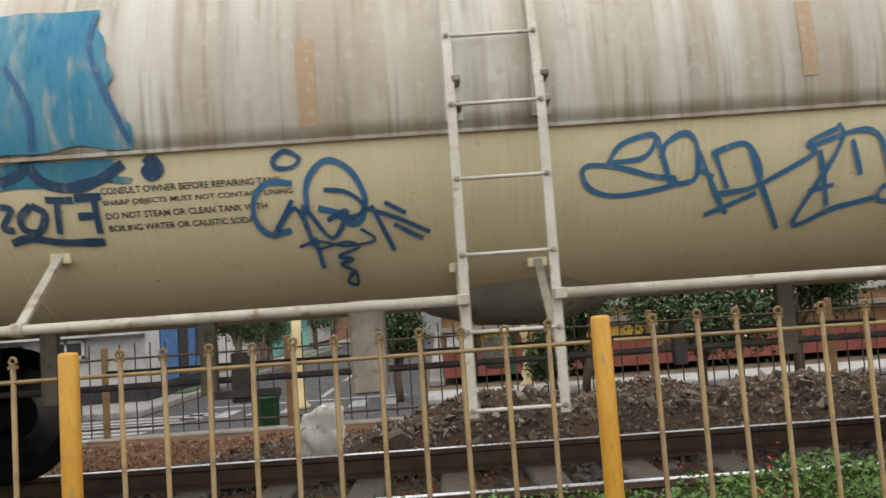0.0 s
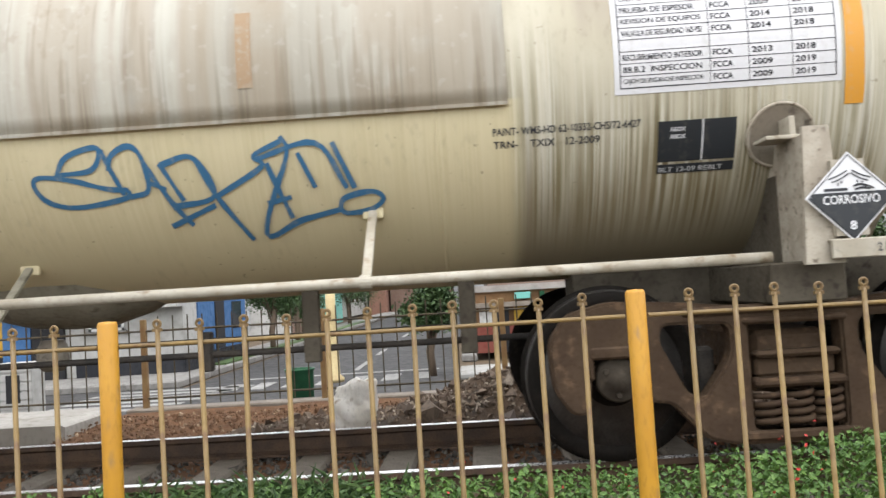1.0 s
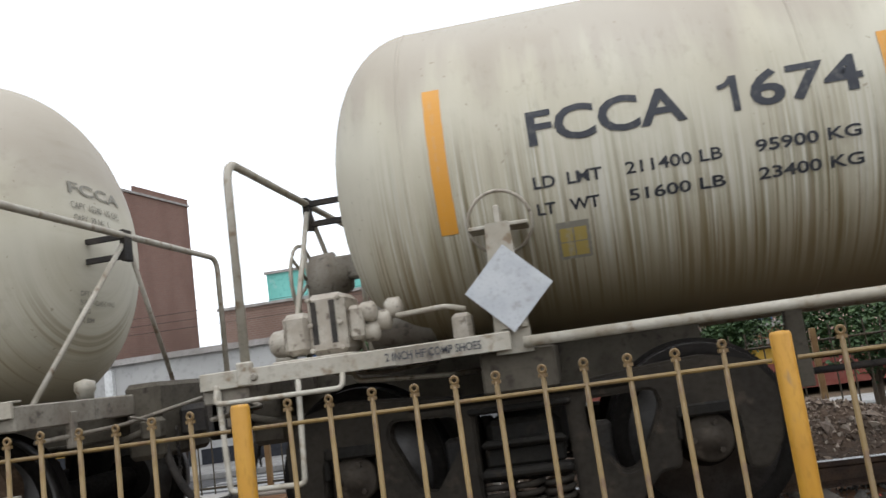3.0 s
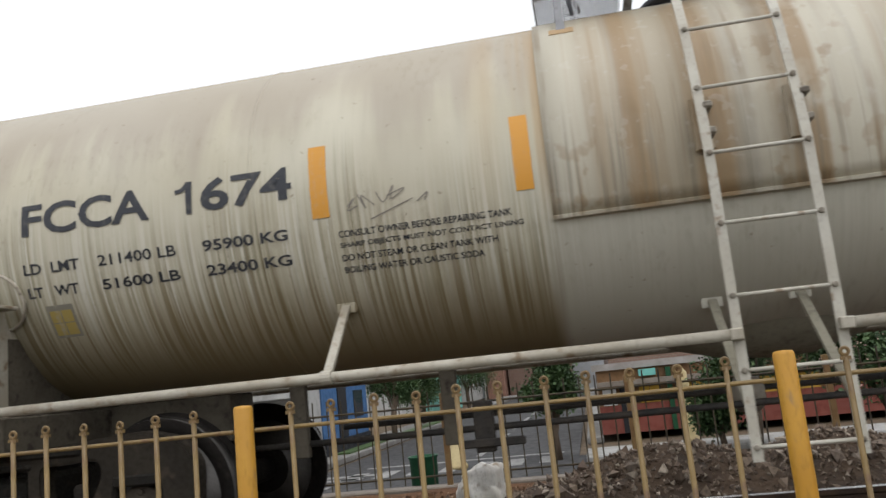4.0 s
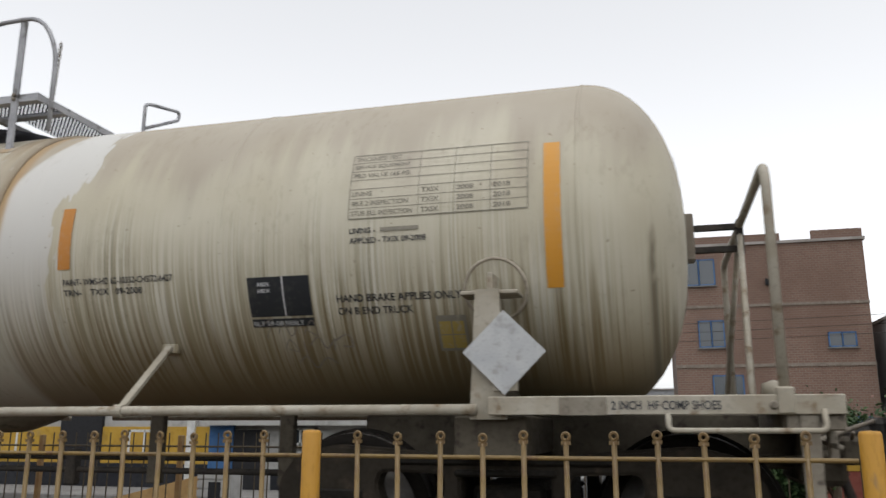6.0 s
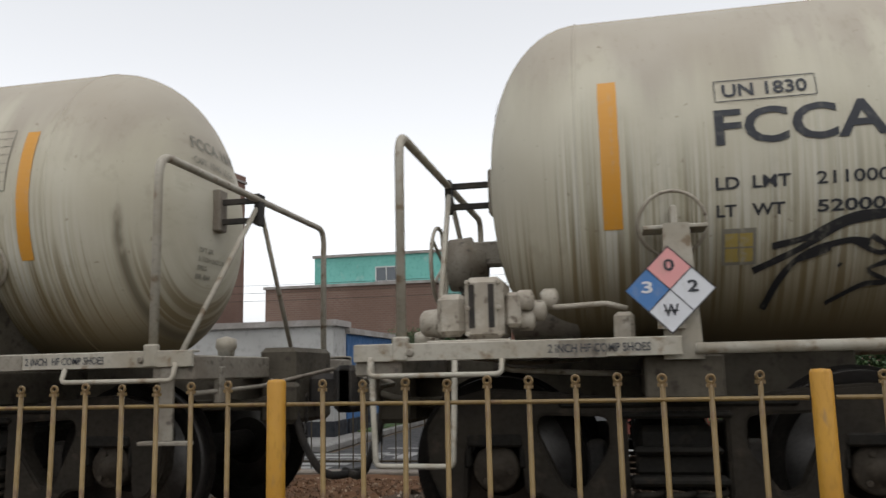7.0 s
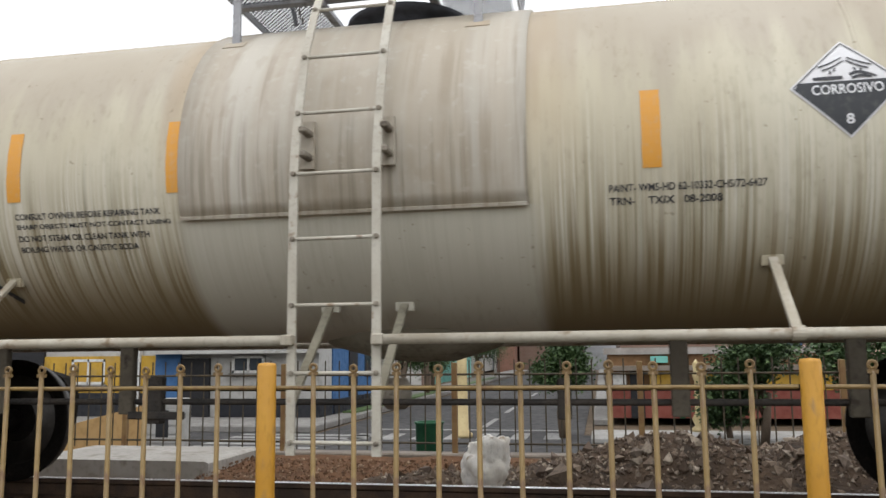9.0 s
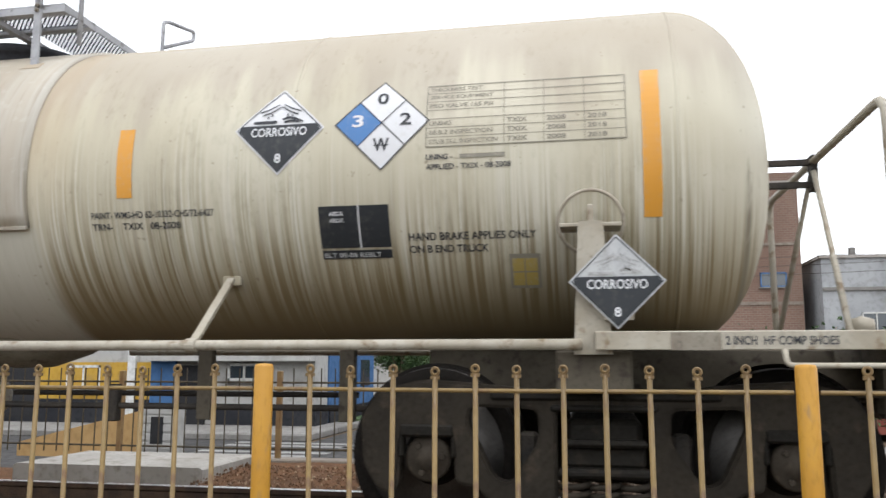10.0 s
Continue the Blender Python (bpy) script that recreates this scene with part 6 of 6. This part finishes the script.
TAG_THREE = [[(-3.82, 1.42), (-3.61, 1.51), (-3.42, 1.61), (-3.22, 1.65), (-3.02, 1.63), (-2.8, 1.55), (-2.55, 1.51), (-2.36, 1.43), (-2.18, 1.3)], [(-3.73, 1.53), (-3.55, 1.57), (-3.38, 1.65), (-3.19, 1.67), (-3.14, 1.77)], [(-3.76, 1.24), (-3.69, 1.38), (-3.59, 1.48), (-3.4, 1.54), (-3.28, 1.53)], [(-2.95, 1.9), (-2.96, 1.71), (-2.88, 1.62), (-2.77, 1.63)], [(-2.49, 1.87), (-2.52, 1.6), (-2.47, 1.52), (-2.33, 1.49), (-2.24, 1.52), (-2.27, 1.56), (-2.35, 1.56)]]
TAG_INNER = [[(-3.36, 1.54), (-3.23, 1.48), (-3.14, 1.53), (-3.06, 1.47), (-2.94, 1.52), (-2.86, 1.46), (-2.74, 1.43)], [(-2.85, 1.54), (-2.74, 1.45), (-2.67, 1.32)], [(-3.12, 1.36), (-3.06, 1.44), (-2.91, 1.46), (-2.83, 1.4), (-2.86, 1.31), (-3.01, 1.3), (-3.12, 1.33)], [(-3.02, 1.37), (-2.96, 1.4), (-2.94, 1.35), (-3.0, 1.34), (-3.03, 1.38)], [(-3.46, 1.26), (-3.3, 1.34), (-3.19, 1.35), (-3.28, 1.41), (-3.11, 1.46)], [(-3.62, 1.46), (-3.46, 1.51)], [(-3.28, 1.56), (-3.09, 1.44)], [(-2.99, 1.56), (-2.86, 1.43)], [(-3.42, 1.44), (-3.41, 1.43)], [(-2.62, 1.45), (-2.61, 1.44)]]
tag(car, TAG_THREE, 0.036, "spray_black", "sprawling black sprayed graffiti tag")
tag(car, TAG_INNER, 0.027, "spray_black", "black sprayed curls inside the tag", 0.010)
for e in (-1, 1):
    head_stencil(car, e, "1629")


# ---- plants, bin, lamp post and the town beyond ----
def leaf_cloud(name, count, spot, size, material, parent=None, slim=1.0):
    """Many small bent leaves in one mesh."""
    rng = np.random.default_rng(len(name) + count)
    V, F = [], []
    for k in range(count):
        p, s = np.array(spot(rng)), rng.uniform(*size)
        q = np.array(Euler((rng.uniform(-1.1, 1.1), rng.uniform(-1.1, 1.1), rng.uniform(0, 6.28))).to_matrix())
        leaf = np.array([(0, 0, 0), (0.32 * slim, 0.45, 0.08), (0, 1, -0.05), (-0.32 * slim, 0.45, 0.08)]) * s
        V.append(leaf @ q.T + p)
        F += [(4 * k, 4 * k + 1, 4 * k + 2), (4 * k, 4 * k + 2, 4 * k + 3)]
    me = bpy.data.meshes.new(name)
    me.from_pydata(np.concatenate(V).tolist(), [], F)
    me.materials.append(M[material])
    ob = new(name, me)
    ob.parent = parent
    return ob


def hedge_top(x):
    return 0.235 + 0.075 * step(x, 0.7, 1.4) + 0.05 * noise.noise(Vector((x * 3, 0, 5)))


def hedge_spot(rng):
    x, y = rng.uniform(-3.2, 5.5), rng.uniform(-2.75, -1.95)
    top = hedge_top(x) - 0.25 * ((y + 2.3) / 0.45) ** 2 * 0.4
    return x, y, top - abs(rng.normal(0, 0.16)) + 0.06 * noise.noise(Vector((x * 7, y * 7, 0)))


tagged(leaf_cloud("flower_bed", 60000, hedge_spot, (0.014, 0.034), "leaf"), "low bright green flowering ground cover behind the fence", "plants", kind="stuff")
tagged(leaf_cloud("red_flowers", 90, lambda g: (lambda p: (p[0], p[1], hedge_top(p[0]) + 0.01))(hedge_spot(g)), (0.012, 0.022), "petal"), "scattered small red flowers in the ground cover", "flowers", kind="stuff")


def grass_spot(rng):
    x, y = rng.normal(-0.85, 0.28), rng.uniform(-2.5, -2.0)
    return x, y, 0.02 + rng.uniform(0, 0.20)


tagged(leaf_cloud("grass_tuft", 5200, grass_spot, (0.06, 0.13), "leaf_dark", None, 0.16), "dark green tuft of long grass", "grass", kind="stuff")


def tree(place, height, spread, leaves, seed, material="leaf_dark", label="leafy green street tree with a slim trunk", blossom=0):
    t = thing("tree", label, "tree", place)
    rng = random.Random(seed)
    bm = bmesh.new()
    top = height * 0.5
    tube(bm, [(0, 0, 0), (rng.uniform(-0.05, 0.05), 0, top * 0.5), (rng.uniform(-0.1, 0.1), 0.05, top)], 0.055 * height ** 0.5, 8)
    tips = []
    for k in range(9):
        a, b = rng.uniform(0, 6.28), rng.uniform(0.35, 0.95)
        tip = Vector((math.cos(a) * spread * b, math.sin(a) * spread * b, top + (height - top) * rng.uniform(0.1, 0.95)))
        tube(bm, [(0, 0, top * rng.uniform(0.6, 1)), tip * 0.5 + Vector((0, 0, top * 0.5)), tip], 0.018 * height ** 0.5, 5)
        tips.append(tip)
    part("trunk", bm, "bark", t, "", True)

    def spot(g):
        c = tips[int(g.integers(len(tips)))]
        d = g.normal(0, 1, 3) * spread * 0.30
        return c.x + d[0], c.y + d[1], c.z + d[2] * 0.8
    ob = leaf_cloud("crown", int(leaves * 2.6), spot, (0.045, 0.10), material, t)
    if blossom:
        leaf_cloud("blossom", blossom * 2, spot, (0.03, 0.065), "blossom", t)
    return t


tree((-0.75, 9.7, GROUND), 1.9, 0.42, 4200, 1)
tree((2.5, 8.6, GROUND), 1.75, 0.6, 4200, 2, "leaf_dark", "dark green leafy garden tree behind the far fence")
tree((3.85, 6.4, GROUND), 1.75, 0.72, 5200, 3, "leaf_dark", "dark leafy oleander bush with pale pink blossom", 620)
tree((2.05, 9.0, GROUND), 0.9, 0.42, 2600, 4, "leaf_dark", "low rounded dark green bush")
tree((5.6, 7.2, GROUND), 2.4, 0.7, 4200, 5)
tree((-6.05, 19.0, GROUND), 2.7, 0.7, 4200, 8)
tree((-6.05, 22.5, GROUND), 2.9, 0.8, 4200, 9)
tree((-6.6, 26.0, GROUND), 2.1, 0.9, 3500, 6)
tree((-6.6, 38.0, GROUND), 3.0, 1.4, 4500, 7)

bin_ob = thing("litter_bin", "dark green round street litter bin", "litter bin", (-2.74, 7.35, GROUND + 0.02))
part("bin_body", lathe(bmesh.new(), [(0.0, 0.19), (0.02, 0.21), (0.44, 0.22), (0.46, 0.24), (0.48, 0.24), (0.48, 0.2), (0.3, 0.19), (0.3, 0.0)], 20, "Z"), "bin", bin_ob, "", True)

post_ob = thing("concrete_post", "tall cream-painted concrete post at the street corner", "post", (-2.6, 9.65, GROUND + 0.02))
part("shaft", lathe(bmesh.new(), [(0, 0.19), (0.07, 0.19), (0.13, 0.115), (1.2, 0.095), (1.72, 0.09), (1.75, 0.0)], 16, "Z"), "cream_post", post_ob, "", True)
baluster = thing("bollard", "slim cream baluster-shaped bollard on the pavement", "bollard", (1.66, 10.1, GROUND + 0.12))
part("shaft", lathe(bmesh.new(), [(0, 0.13), (0.05, 0.13), (0.10, 0.06), (0.22, 0.11), (0.34, 0.05), (0.9, 0.045), (1.0, 0.08), (1.06, 0.05), (1.22, 0.06), (1.3, 0.0)], 16, "Z"), "cream_post", baluster, "", True)
lamp_ob = thing("street_lamp", "distant grey street lamp on a curved arm", "street lamp", (-5.9, 40, GROUND + 0.02))
part("lamp_post", lathe(bmesh.new(), [(0, 0.12), (0.1, 0.08), (5.3, 0.05)], 10, "Z"), "roof", lamp_ob, "", True)
part("lamp_arm", tubes(0.035, rounded([(0, 0, 5.2), (0.05, 0, 5.6), (0.9, 0.2, 5.9)], 0.3)), "roof", lamp_ob, "", True)
part("lamp_head", boxes(((0.8, 0.08, 5.82), (1.3, 0.32, 5.95)), bevel=0.03), "frame", lamp_ob)

# half-full sack left on the rubble
sack = thing("sack", "dirty white woven plastic sack half full of rubble", "sack", (-0.965, 1.32, -0.12))
bm = bmesh.new()
bmesh.ops.create_uvsphere(bm, u_segments=56, v_segments=36, radius=1)
for v in bm.verts:
    d = v.co.copy()
    k = 0.97 + 0.30 * noise.noise(d * 1.6) + 0.16 * abs(noise.noise(d * 3.4)) - 0.05 * abs(noise.noise(Vector((d.x * 9, d.y * 9, d.z * 3))))
    v.co = Vector((d.x * 0.205 * k + 0.04 * d.z, d.y * 0.17 * k, 0.15 + d.z * 0.20 * k + (0.05 if d.z > 0.6 else 0)))
part("sack_body", bm, "sack", sack, "", True)
bm = mound(bmesh.new(), -0.16, 0.14, -0.06, 0.10, 10, 6, lambda x, y: 0.33 + 0.09 * noise.noise(Vector((x * 14, y * 14, 2))))
part("sack_mouth", bm, "sack", sack, "crumpled torn mouth of the sack", True)


def window(h, x, z, w, t, y, frames="frame", name="window"):
    """A window set into a wall that faces the track: reveal, frame, mullion, pane."""
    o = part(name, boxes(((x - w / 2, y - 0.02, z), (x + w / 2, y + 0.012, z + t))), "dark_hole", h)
    part("window_frame", boxes(((x - w / 2, y - 0.06, z), (x - w / 2 + 0.06, y - 0.02, z + t)), ((x + w / 2 - 0.06, y - 0.06, z), (x + w / 2, y - 0.02, z + t)), ((x - w / 2, y - 0.06, z), (x + w / 2, y - 0.02, z + 0.06)), ((x - w / 2, y - 0.06, z + t - 0.06), (x + w / 2, y - 0.02, z + t)), ((x - 0.025, y - 0.06, z), (x + 0.025, y - 0.02, z + t))), frames, o)
    for s in (-1, 1):
        part("pane", boxes(((x + s * w / 4 - w / 4 + 0.05, y - 0.035, z + 0.05), (x + s * w / 4 + w / 4 - 0.05, y - 0.028, z + t - 0.05))), "glass", o)
    part("sill", boxes(((x - w / 2 - 0.06, y - 0.12, z - 0.06), (x + w / 2 + 0.06, y - 0.0, z))), "concrete", o)
    return o


def house(name, label, x0, x1, y0, y1, h, wall, wins=(), trim=(), roof="roof", frames="frame", place=(0, 0, 0), turn=0):
    ob = thing(name, label, "house", place, turn=turn)
    part("wall", boxes(((x0, y0, 0), (x1, y1, h))), wall, ob)
    part("roof", boxes(((x0 - 0.1, y0 - 0.1, h), (x1 + 0.1, y1 + 0.1, h + 0.14))), roof, ob)
    for lo, hi, mat, nm in trim:
        part(nm, boxes((lo, hi)), mat, ob)
    for x, z, w, t in wins:
        window(ob, x, z, w, t, y0, frames)
    return ob


Gz = GROUND
house("yellow_house", "yellow single-storey shop with dark doorways", -19, -10.35, 12.3, 18, 2.5, "wall_white", [(-16.5, 0.75, 1.2, 0.6), (-12.2, 0.75, 0.9, 0.6)],
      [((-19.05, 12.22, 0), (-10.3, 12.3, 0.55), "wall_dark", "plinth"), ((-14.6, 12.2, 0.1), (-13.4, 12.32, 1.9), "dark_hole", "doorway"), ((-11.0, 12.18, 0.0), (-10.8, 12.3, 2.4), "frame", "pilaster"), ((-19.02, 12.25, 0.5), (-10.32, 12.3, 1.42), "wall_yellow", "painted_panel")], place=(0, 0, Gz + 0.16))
house("corner_house", "white and blue corner shop with a black base band", -10.35, -6.35, 12.25, 13.15, 2.5, "wall_white", [(-8.05, 1.0, 0.8, 0.4)],
      [((-10.38, 12.17, 0), (-9.75, 12.25, 1.75), "wall_blue", "blue_panel"), ((-9.72, 12.15, 0.0), (-9.0, 12.26, 1.35), "dark_hole", "doorway"), ((-8.75, 12.18, 0), (-6.33, 12.25, 0.34), "wall_dark", "plinth"), ((-10.4, 11.8, 1.45), (-6.3, 12.25, 1.62), "wall_white", "awning"), ((-6.35, 12.2, 0), (-6.30, 13.1, 0.34), "wall_dark", "side_plinth")], place=(0, 0, Gz + 0.16))
house("blue_house", "bright blue painted house on the side street", -9.0, -6.33, 0, 3.9, 2.35, "wall_blue", [(-8.2, 1.0, 0.6, 0.8)], [((-6.33, 0, 0), (-6.28, 3.9, 0.34), "wall_dark", "plinth"), ((-6.33, 1.2, 0.35), (-6.30, 1.9, 1.7), "dark_hole", "doorway"), ((-6.33, 2.6, 0.8), (-6.30, 3.4, 1.5), "glass", "window")], place=(0, 13.2, Gz + 0.16))
for k, (wall, hh) in enumerate((("wall_white", 5.6), ("wall_grey", 6.2), ("pink_wall", 5.8), ("wall_white", 6.6))):
    house("street_house", "small rendered terrace house along the side street", -14, -7.3, 0, 7.6, hh, wall, [(-9.5, 1.0, 1.0, 1.1), (-9.5, 3.6, 1.0, 1.1)], [((-7.3, 1.2 + 2.2 * i, 1.0 + 2.6 * j), (-7.25, 2.3 + 2.2 * i, 2.1 + 2.6 * j), "glass", "window") for i in range(3) for j in range(2)] + [((-7.4, -0.1, 2.9), (-6.9, 7.7, 3.05), "concrete", "balcony")], place=(-1.4, 52 + 7.8 * k, Gz + 0.16))
house("red_house", "low red street-front house with yellow shutters and a dark door", 0.12, 16, 12.6, 17, 1.34, "wall_brown", [],
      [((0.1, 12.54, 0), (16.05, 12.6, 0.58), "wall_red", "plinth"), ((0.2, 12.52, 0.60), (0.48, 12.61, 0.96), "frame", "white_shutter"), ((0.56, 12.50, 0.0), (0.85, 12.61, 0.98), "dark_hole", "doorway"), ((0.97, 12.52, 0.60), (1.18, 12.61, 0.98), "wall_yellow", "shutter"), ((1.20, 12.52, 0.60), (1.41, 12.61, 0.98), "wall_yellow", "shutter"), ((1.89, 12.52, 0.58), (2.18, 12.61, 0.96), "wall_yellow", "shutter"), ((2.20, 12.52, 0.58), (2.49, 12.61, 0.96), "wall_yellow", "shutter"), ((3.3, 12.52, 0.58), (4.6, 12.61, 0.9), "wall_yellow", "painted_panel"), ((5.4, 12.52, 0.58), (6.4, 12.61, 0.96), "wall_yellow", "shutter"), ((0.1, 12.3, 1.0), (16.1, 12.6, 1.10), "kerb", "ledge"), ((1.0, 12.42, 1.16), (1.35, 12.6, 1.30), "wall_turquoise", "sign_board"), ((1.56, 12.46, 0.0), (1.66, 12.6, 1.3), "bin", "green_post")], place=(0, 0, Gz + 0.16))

# stone-faced pillar, orange wall and slab by the crossing
part("stone_pillar", boxes(((-0.30, -0.2, 0), (0.30, 0.2, 0.86)), bevel=0.02), "wall_white", tagged(new("garden_wall"), "low orange wall ending in a white stone-faced pillar", "wall"), "white stone-faced pillar")
gw = bpy.data.objects["garden_wall"]
gw.matrix_world = pose(-7.05, 7.0, GROUND + 0.02)
part("wall_opening", boxes(((-0.1, -0.215, 0.25), (0.12, -0.2, 0.68))), "dark_hole", gw)
part("sloping_wall", prism(bmesh.new(), [(-2.6, 0), (-0.3, 0), (-0.3, 0.78), (-2.6, 0.22)], -0.1, 0.1), "orange_wall", gw, "sloping orange painted wall")
for k in range(6):
    part("stone", boxes(((-0.31, -0.212, 0.02 + 0.14 * k), (-0.02 + 0.06 * (k % 2), -0.2, 0.14 + 0.14 * k)), ((0.0 + 0.06 * (k % 2), -0.212, 0.02 + 0.14 * k), (0.31, -0.2, 0.14 + 0.14 * k)), bevel=0.01), "wall_white", gw)


def grid_wins(xs, zs, w, t):
    return [(x, z, w, t) for x in xs for z in zs]


# the taller buildings behind, seen in the gaps between the cars
house("brick_building", "three-storey unfinished brick building with blue windows", 0.9, 9.6, 35, 46, 10.2, "brick", [(2.2, 8.3, 1.5, 1.3), (2.6, 5.3, 1.2, 1.3), (3.2, 2.6, 1.4, 1.4), (8.3, 5.2, 1.2, 0.7), (8.6, 1.4, 1.2, 0.7)],
      [((0.88, 34.96, 4.35), (9.62, 35, 4.5), "kerb", "floor_slab"), ((0.88, 34.96, 7.2), (9.62, 35, 7.33), "kerb", "floor_slab"), ((0.9, 34.95, 10.2), (6.0, 35.2, 10.7), "brick", "parapet"), ((7.4, 34.95, 10.2), (9.6, 35.2, 10.75), "brick", "parapet"), ((5.2, 34.8, 8.2), (5.35, 35, 8.5), "dark_hole", "niche")], frames="wall_blue", place=(0, 0, Gz))
house("grey_house", "grey rendered two-storey house with dark windows", 10.2, 24, 34, 44, 6.4, "wall_grey", [(15.2, 2.8, 1.6, 1.3), (18.6, 2.8, 1.6, 1.6), (21.5, 2.8, 1.4, 1.3), (12.4, 2.8, 1.2, 1.1)], [((10.2, 33.9, 4.9), (24, 34, 5.05), "concrete", "ledge")] + [((11.5 + 2.2 * k, 34.1, 6.4), (11.75 + 2.2 * k, 34.35, 6.4 + 0.5 + 0.3 * (k % 2)), "concrete", "pillar_stub") for k in range(6)], place=(0, 0, Gz))
house("turquoise_house", "turquoise rendered house with an upper storey", -15.6, -8.4, 35, 47, 7.7, "wall_turquoise", [(-11.6, 6.3, 1.2, 0.8)], [((-8.4, 37 + 3 * k, 3.6), (-8.34, 38.4 + 3 * k, 5.0), "dark_hole", "window") for k in range(3)] + [((-8.4, 35, 3.0), (-8.0, 47, 3.15), "concrete", "balcony")], place=(0, 0, Gz))
house("brown_house", "low brown brick house with a white ground floor", -17.5, -8.5, 33, 34.9, 5.9, "brick", [(-14.2, 1.0, 2.0, 1.5)], [((-17.6, 32.92, 0), (-8.6, 33, 3.0), "wall_white", "ground_floor"), ((-12.5, 32.85, 0.3), (-10.6, 32.95, 2.6), "wall_grey", "shutter"), ((-15.4, 32.86, 0.9), (-13.2, 32.94, 2.5), "dark_hole", "opening")], place=(0, 0, Gz))
house("terrace_house", "far brick terrace house with a water tank", -8.3, -6.9, 60, 70, 5.2, "pink_wall", [(-7.6, 3.2, 0.8, 0.9)], place=(0, 0, Gz))
house("terrace_house", "far brick terrace house with a flat roof", -6.7, -1.5, 62, 75, 5.0, "brick", [(-5.4, 3.0, 1.0, 1.0), (-3.2, 3.0, 1.0, 1.0)], [((-4.4, 62, 5.0), (-2.0, 66, 6.2), "brick", "roof_room")], place=(0, 0, Gz))
house("terrace_house", "far pale terrace house with a flat roof", -1.4, 4, 64, 75, 4.6, "wall_grey", [(0.5, 2.8, 1.0, 1.0)], place=(0, 0, Gz))
red = house("apartment_block", "four-storey red brick apartment block with white-framed windows", -10.5, 0, 0, 9, 14.4, "brick_red", grid_wins((-2.4,), (2.3, 5.1, 8.2, 11.4), 2.0, 1.7) + grid_wins((-6.6,), (5.1, 8.2, 11.4), 2.0, 1.7),
            [((-0.05, 3.5, 14.4), (0.05, 9, 14.9), "brick_red", "parapet"), ((-4.0, 0.05, 14.4), (-0.05, 0.3, 14.7), "brick_red", "parapet"), ((0.0, 0, 2.0), (0.03, 9, 2.1), "concrete", "floor_band")], place=(-25.3, 35, Gz), turn=-8)
house("street_wall_house", "low pale rendered house by the track", -24, -17, 30, 33, 3.2, "wall_white", [(-20, 1.0, 1.2, 1.0)], place=(0, 0, Gz))
house("house_row", "plain rendered house closing the street", -60, -26.5, 24, 34, 6.0, "wall_grey", place=(0, 0, Gz))
house("house_row", "plain rendered house closing the street", 24.5, 70, 30, 44, 6.0, "pink_wall", place=(0, 0, Gz))
house("house_row", "plain rendered house closing the street behind", -60, 60, -70, -60, 6.0, "wall_grey", place=(0, 0, Gz))
bm = bmesh.new()
for k in range(3):
    tube(bm, [(-30 + 4 * i, 28, 4.2 + 0.35 * k + 0.012 * (i - 5) ** 2) for i in range(12)], 0.010, 5)
cable = tagged(part("overhead_cable", bm, "black_iron"), "thin black overhead cables", "cable", kind="structure")


# ---- what moves: the train rolls past, the hand-held camera sways ----
def motions():
    walk(cam, [(t, aim(*row)) for t, *row in PATH], EXPOSURES)

    def along(t):
        u = t - 5
        return ((-0.000694 * u + 0.009386) * u + -2.959298) * u + -2.065968
    for car, offset in CARS:
        walk(car, [(t, pose(along(t) + offset, YC, 0)) for t in np.linspace(0, 10, 21)])
    for w, x in AXLES:
        rows = []
        for t in np.linspace(0, 10, 61):
            turn = math.degrees((along(0) - along(t)) / 0.4575)
            rows.append((t, pose(x, 0, 0.457, 0, -turn, 0)))
        walk(w, rows)


motions()
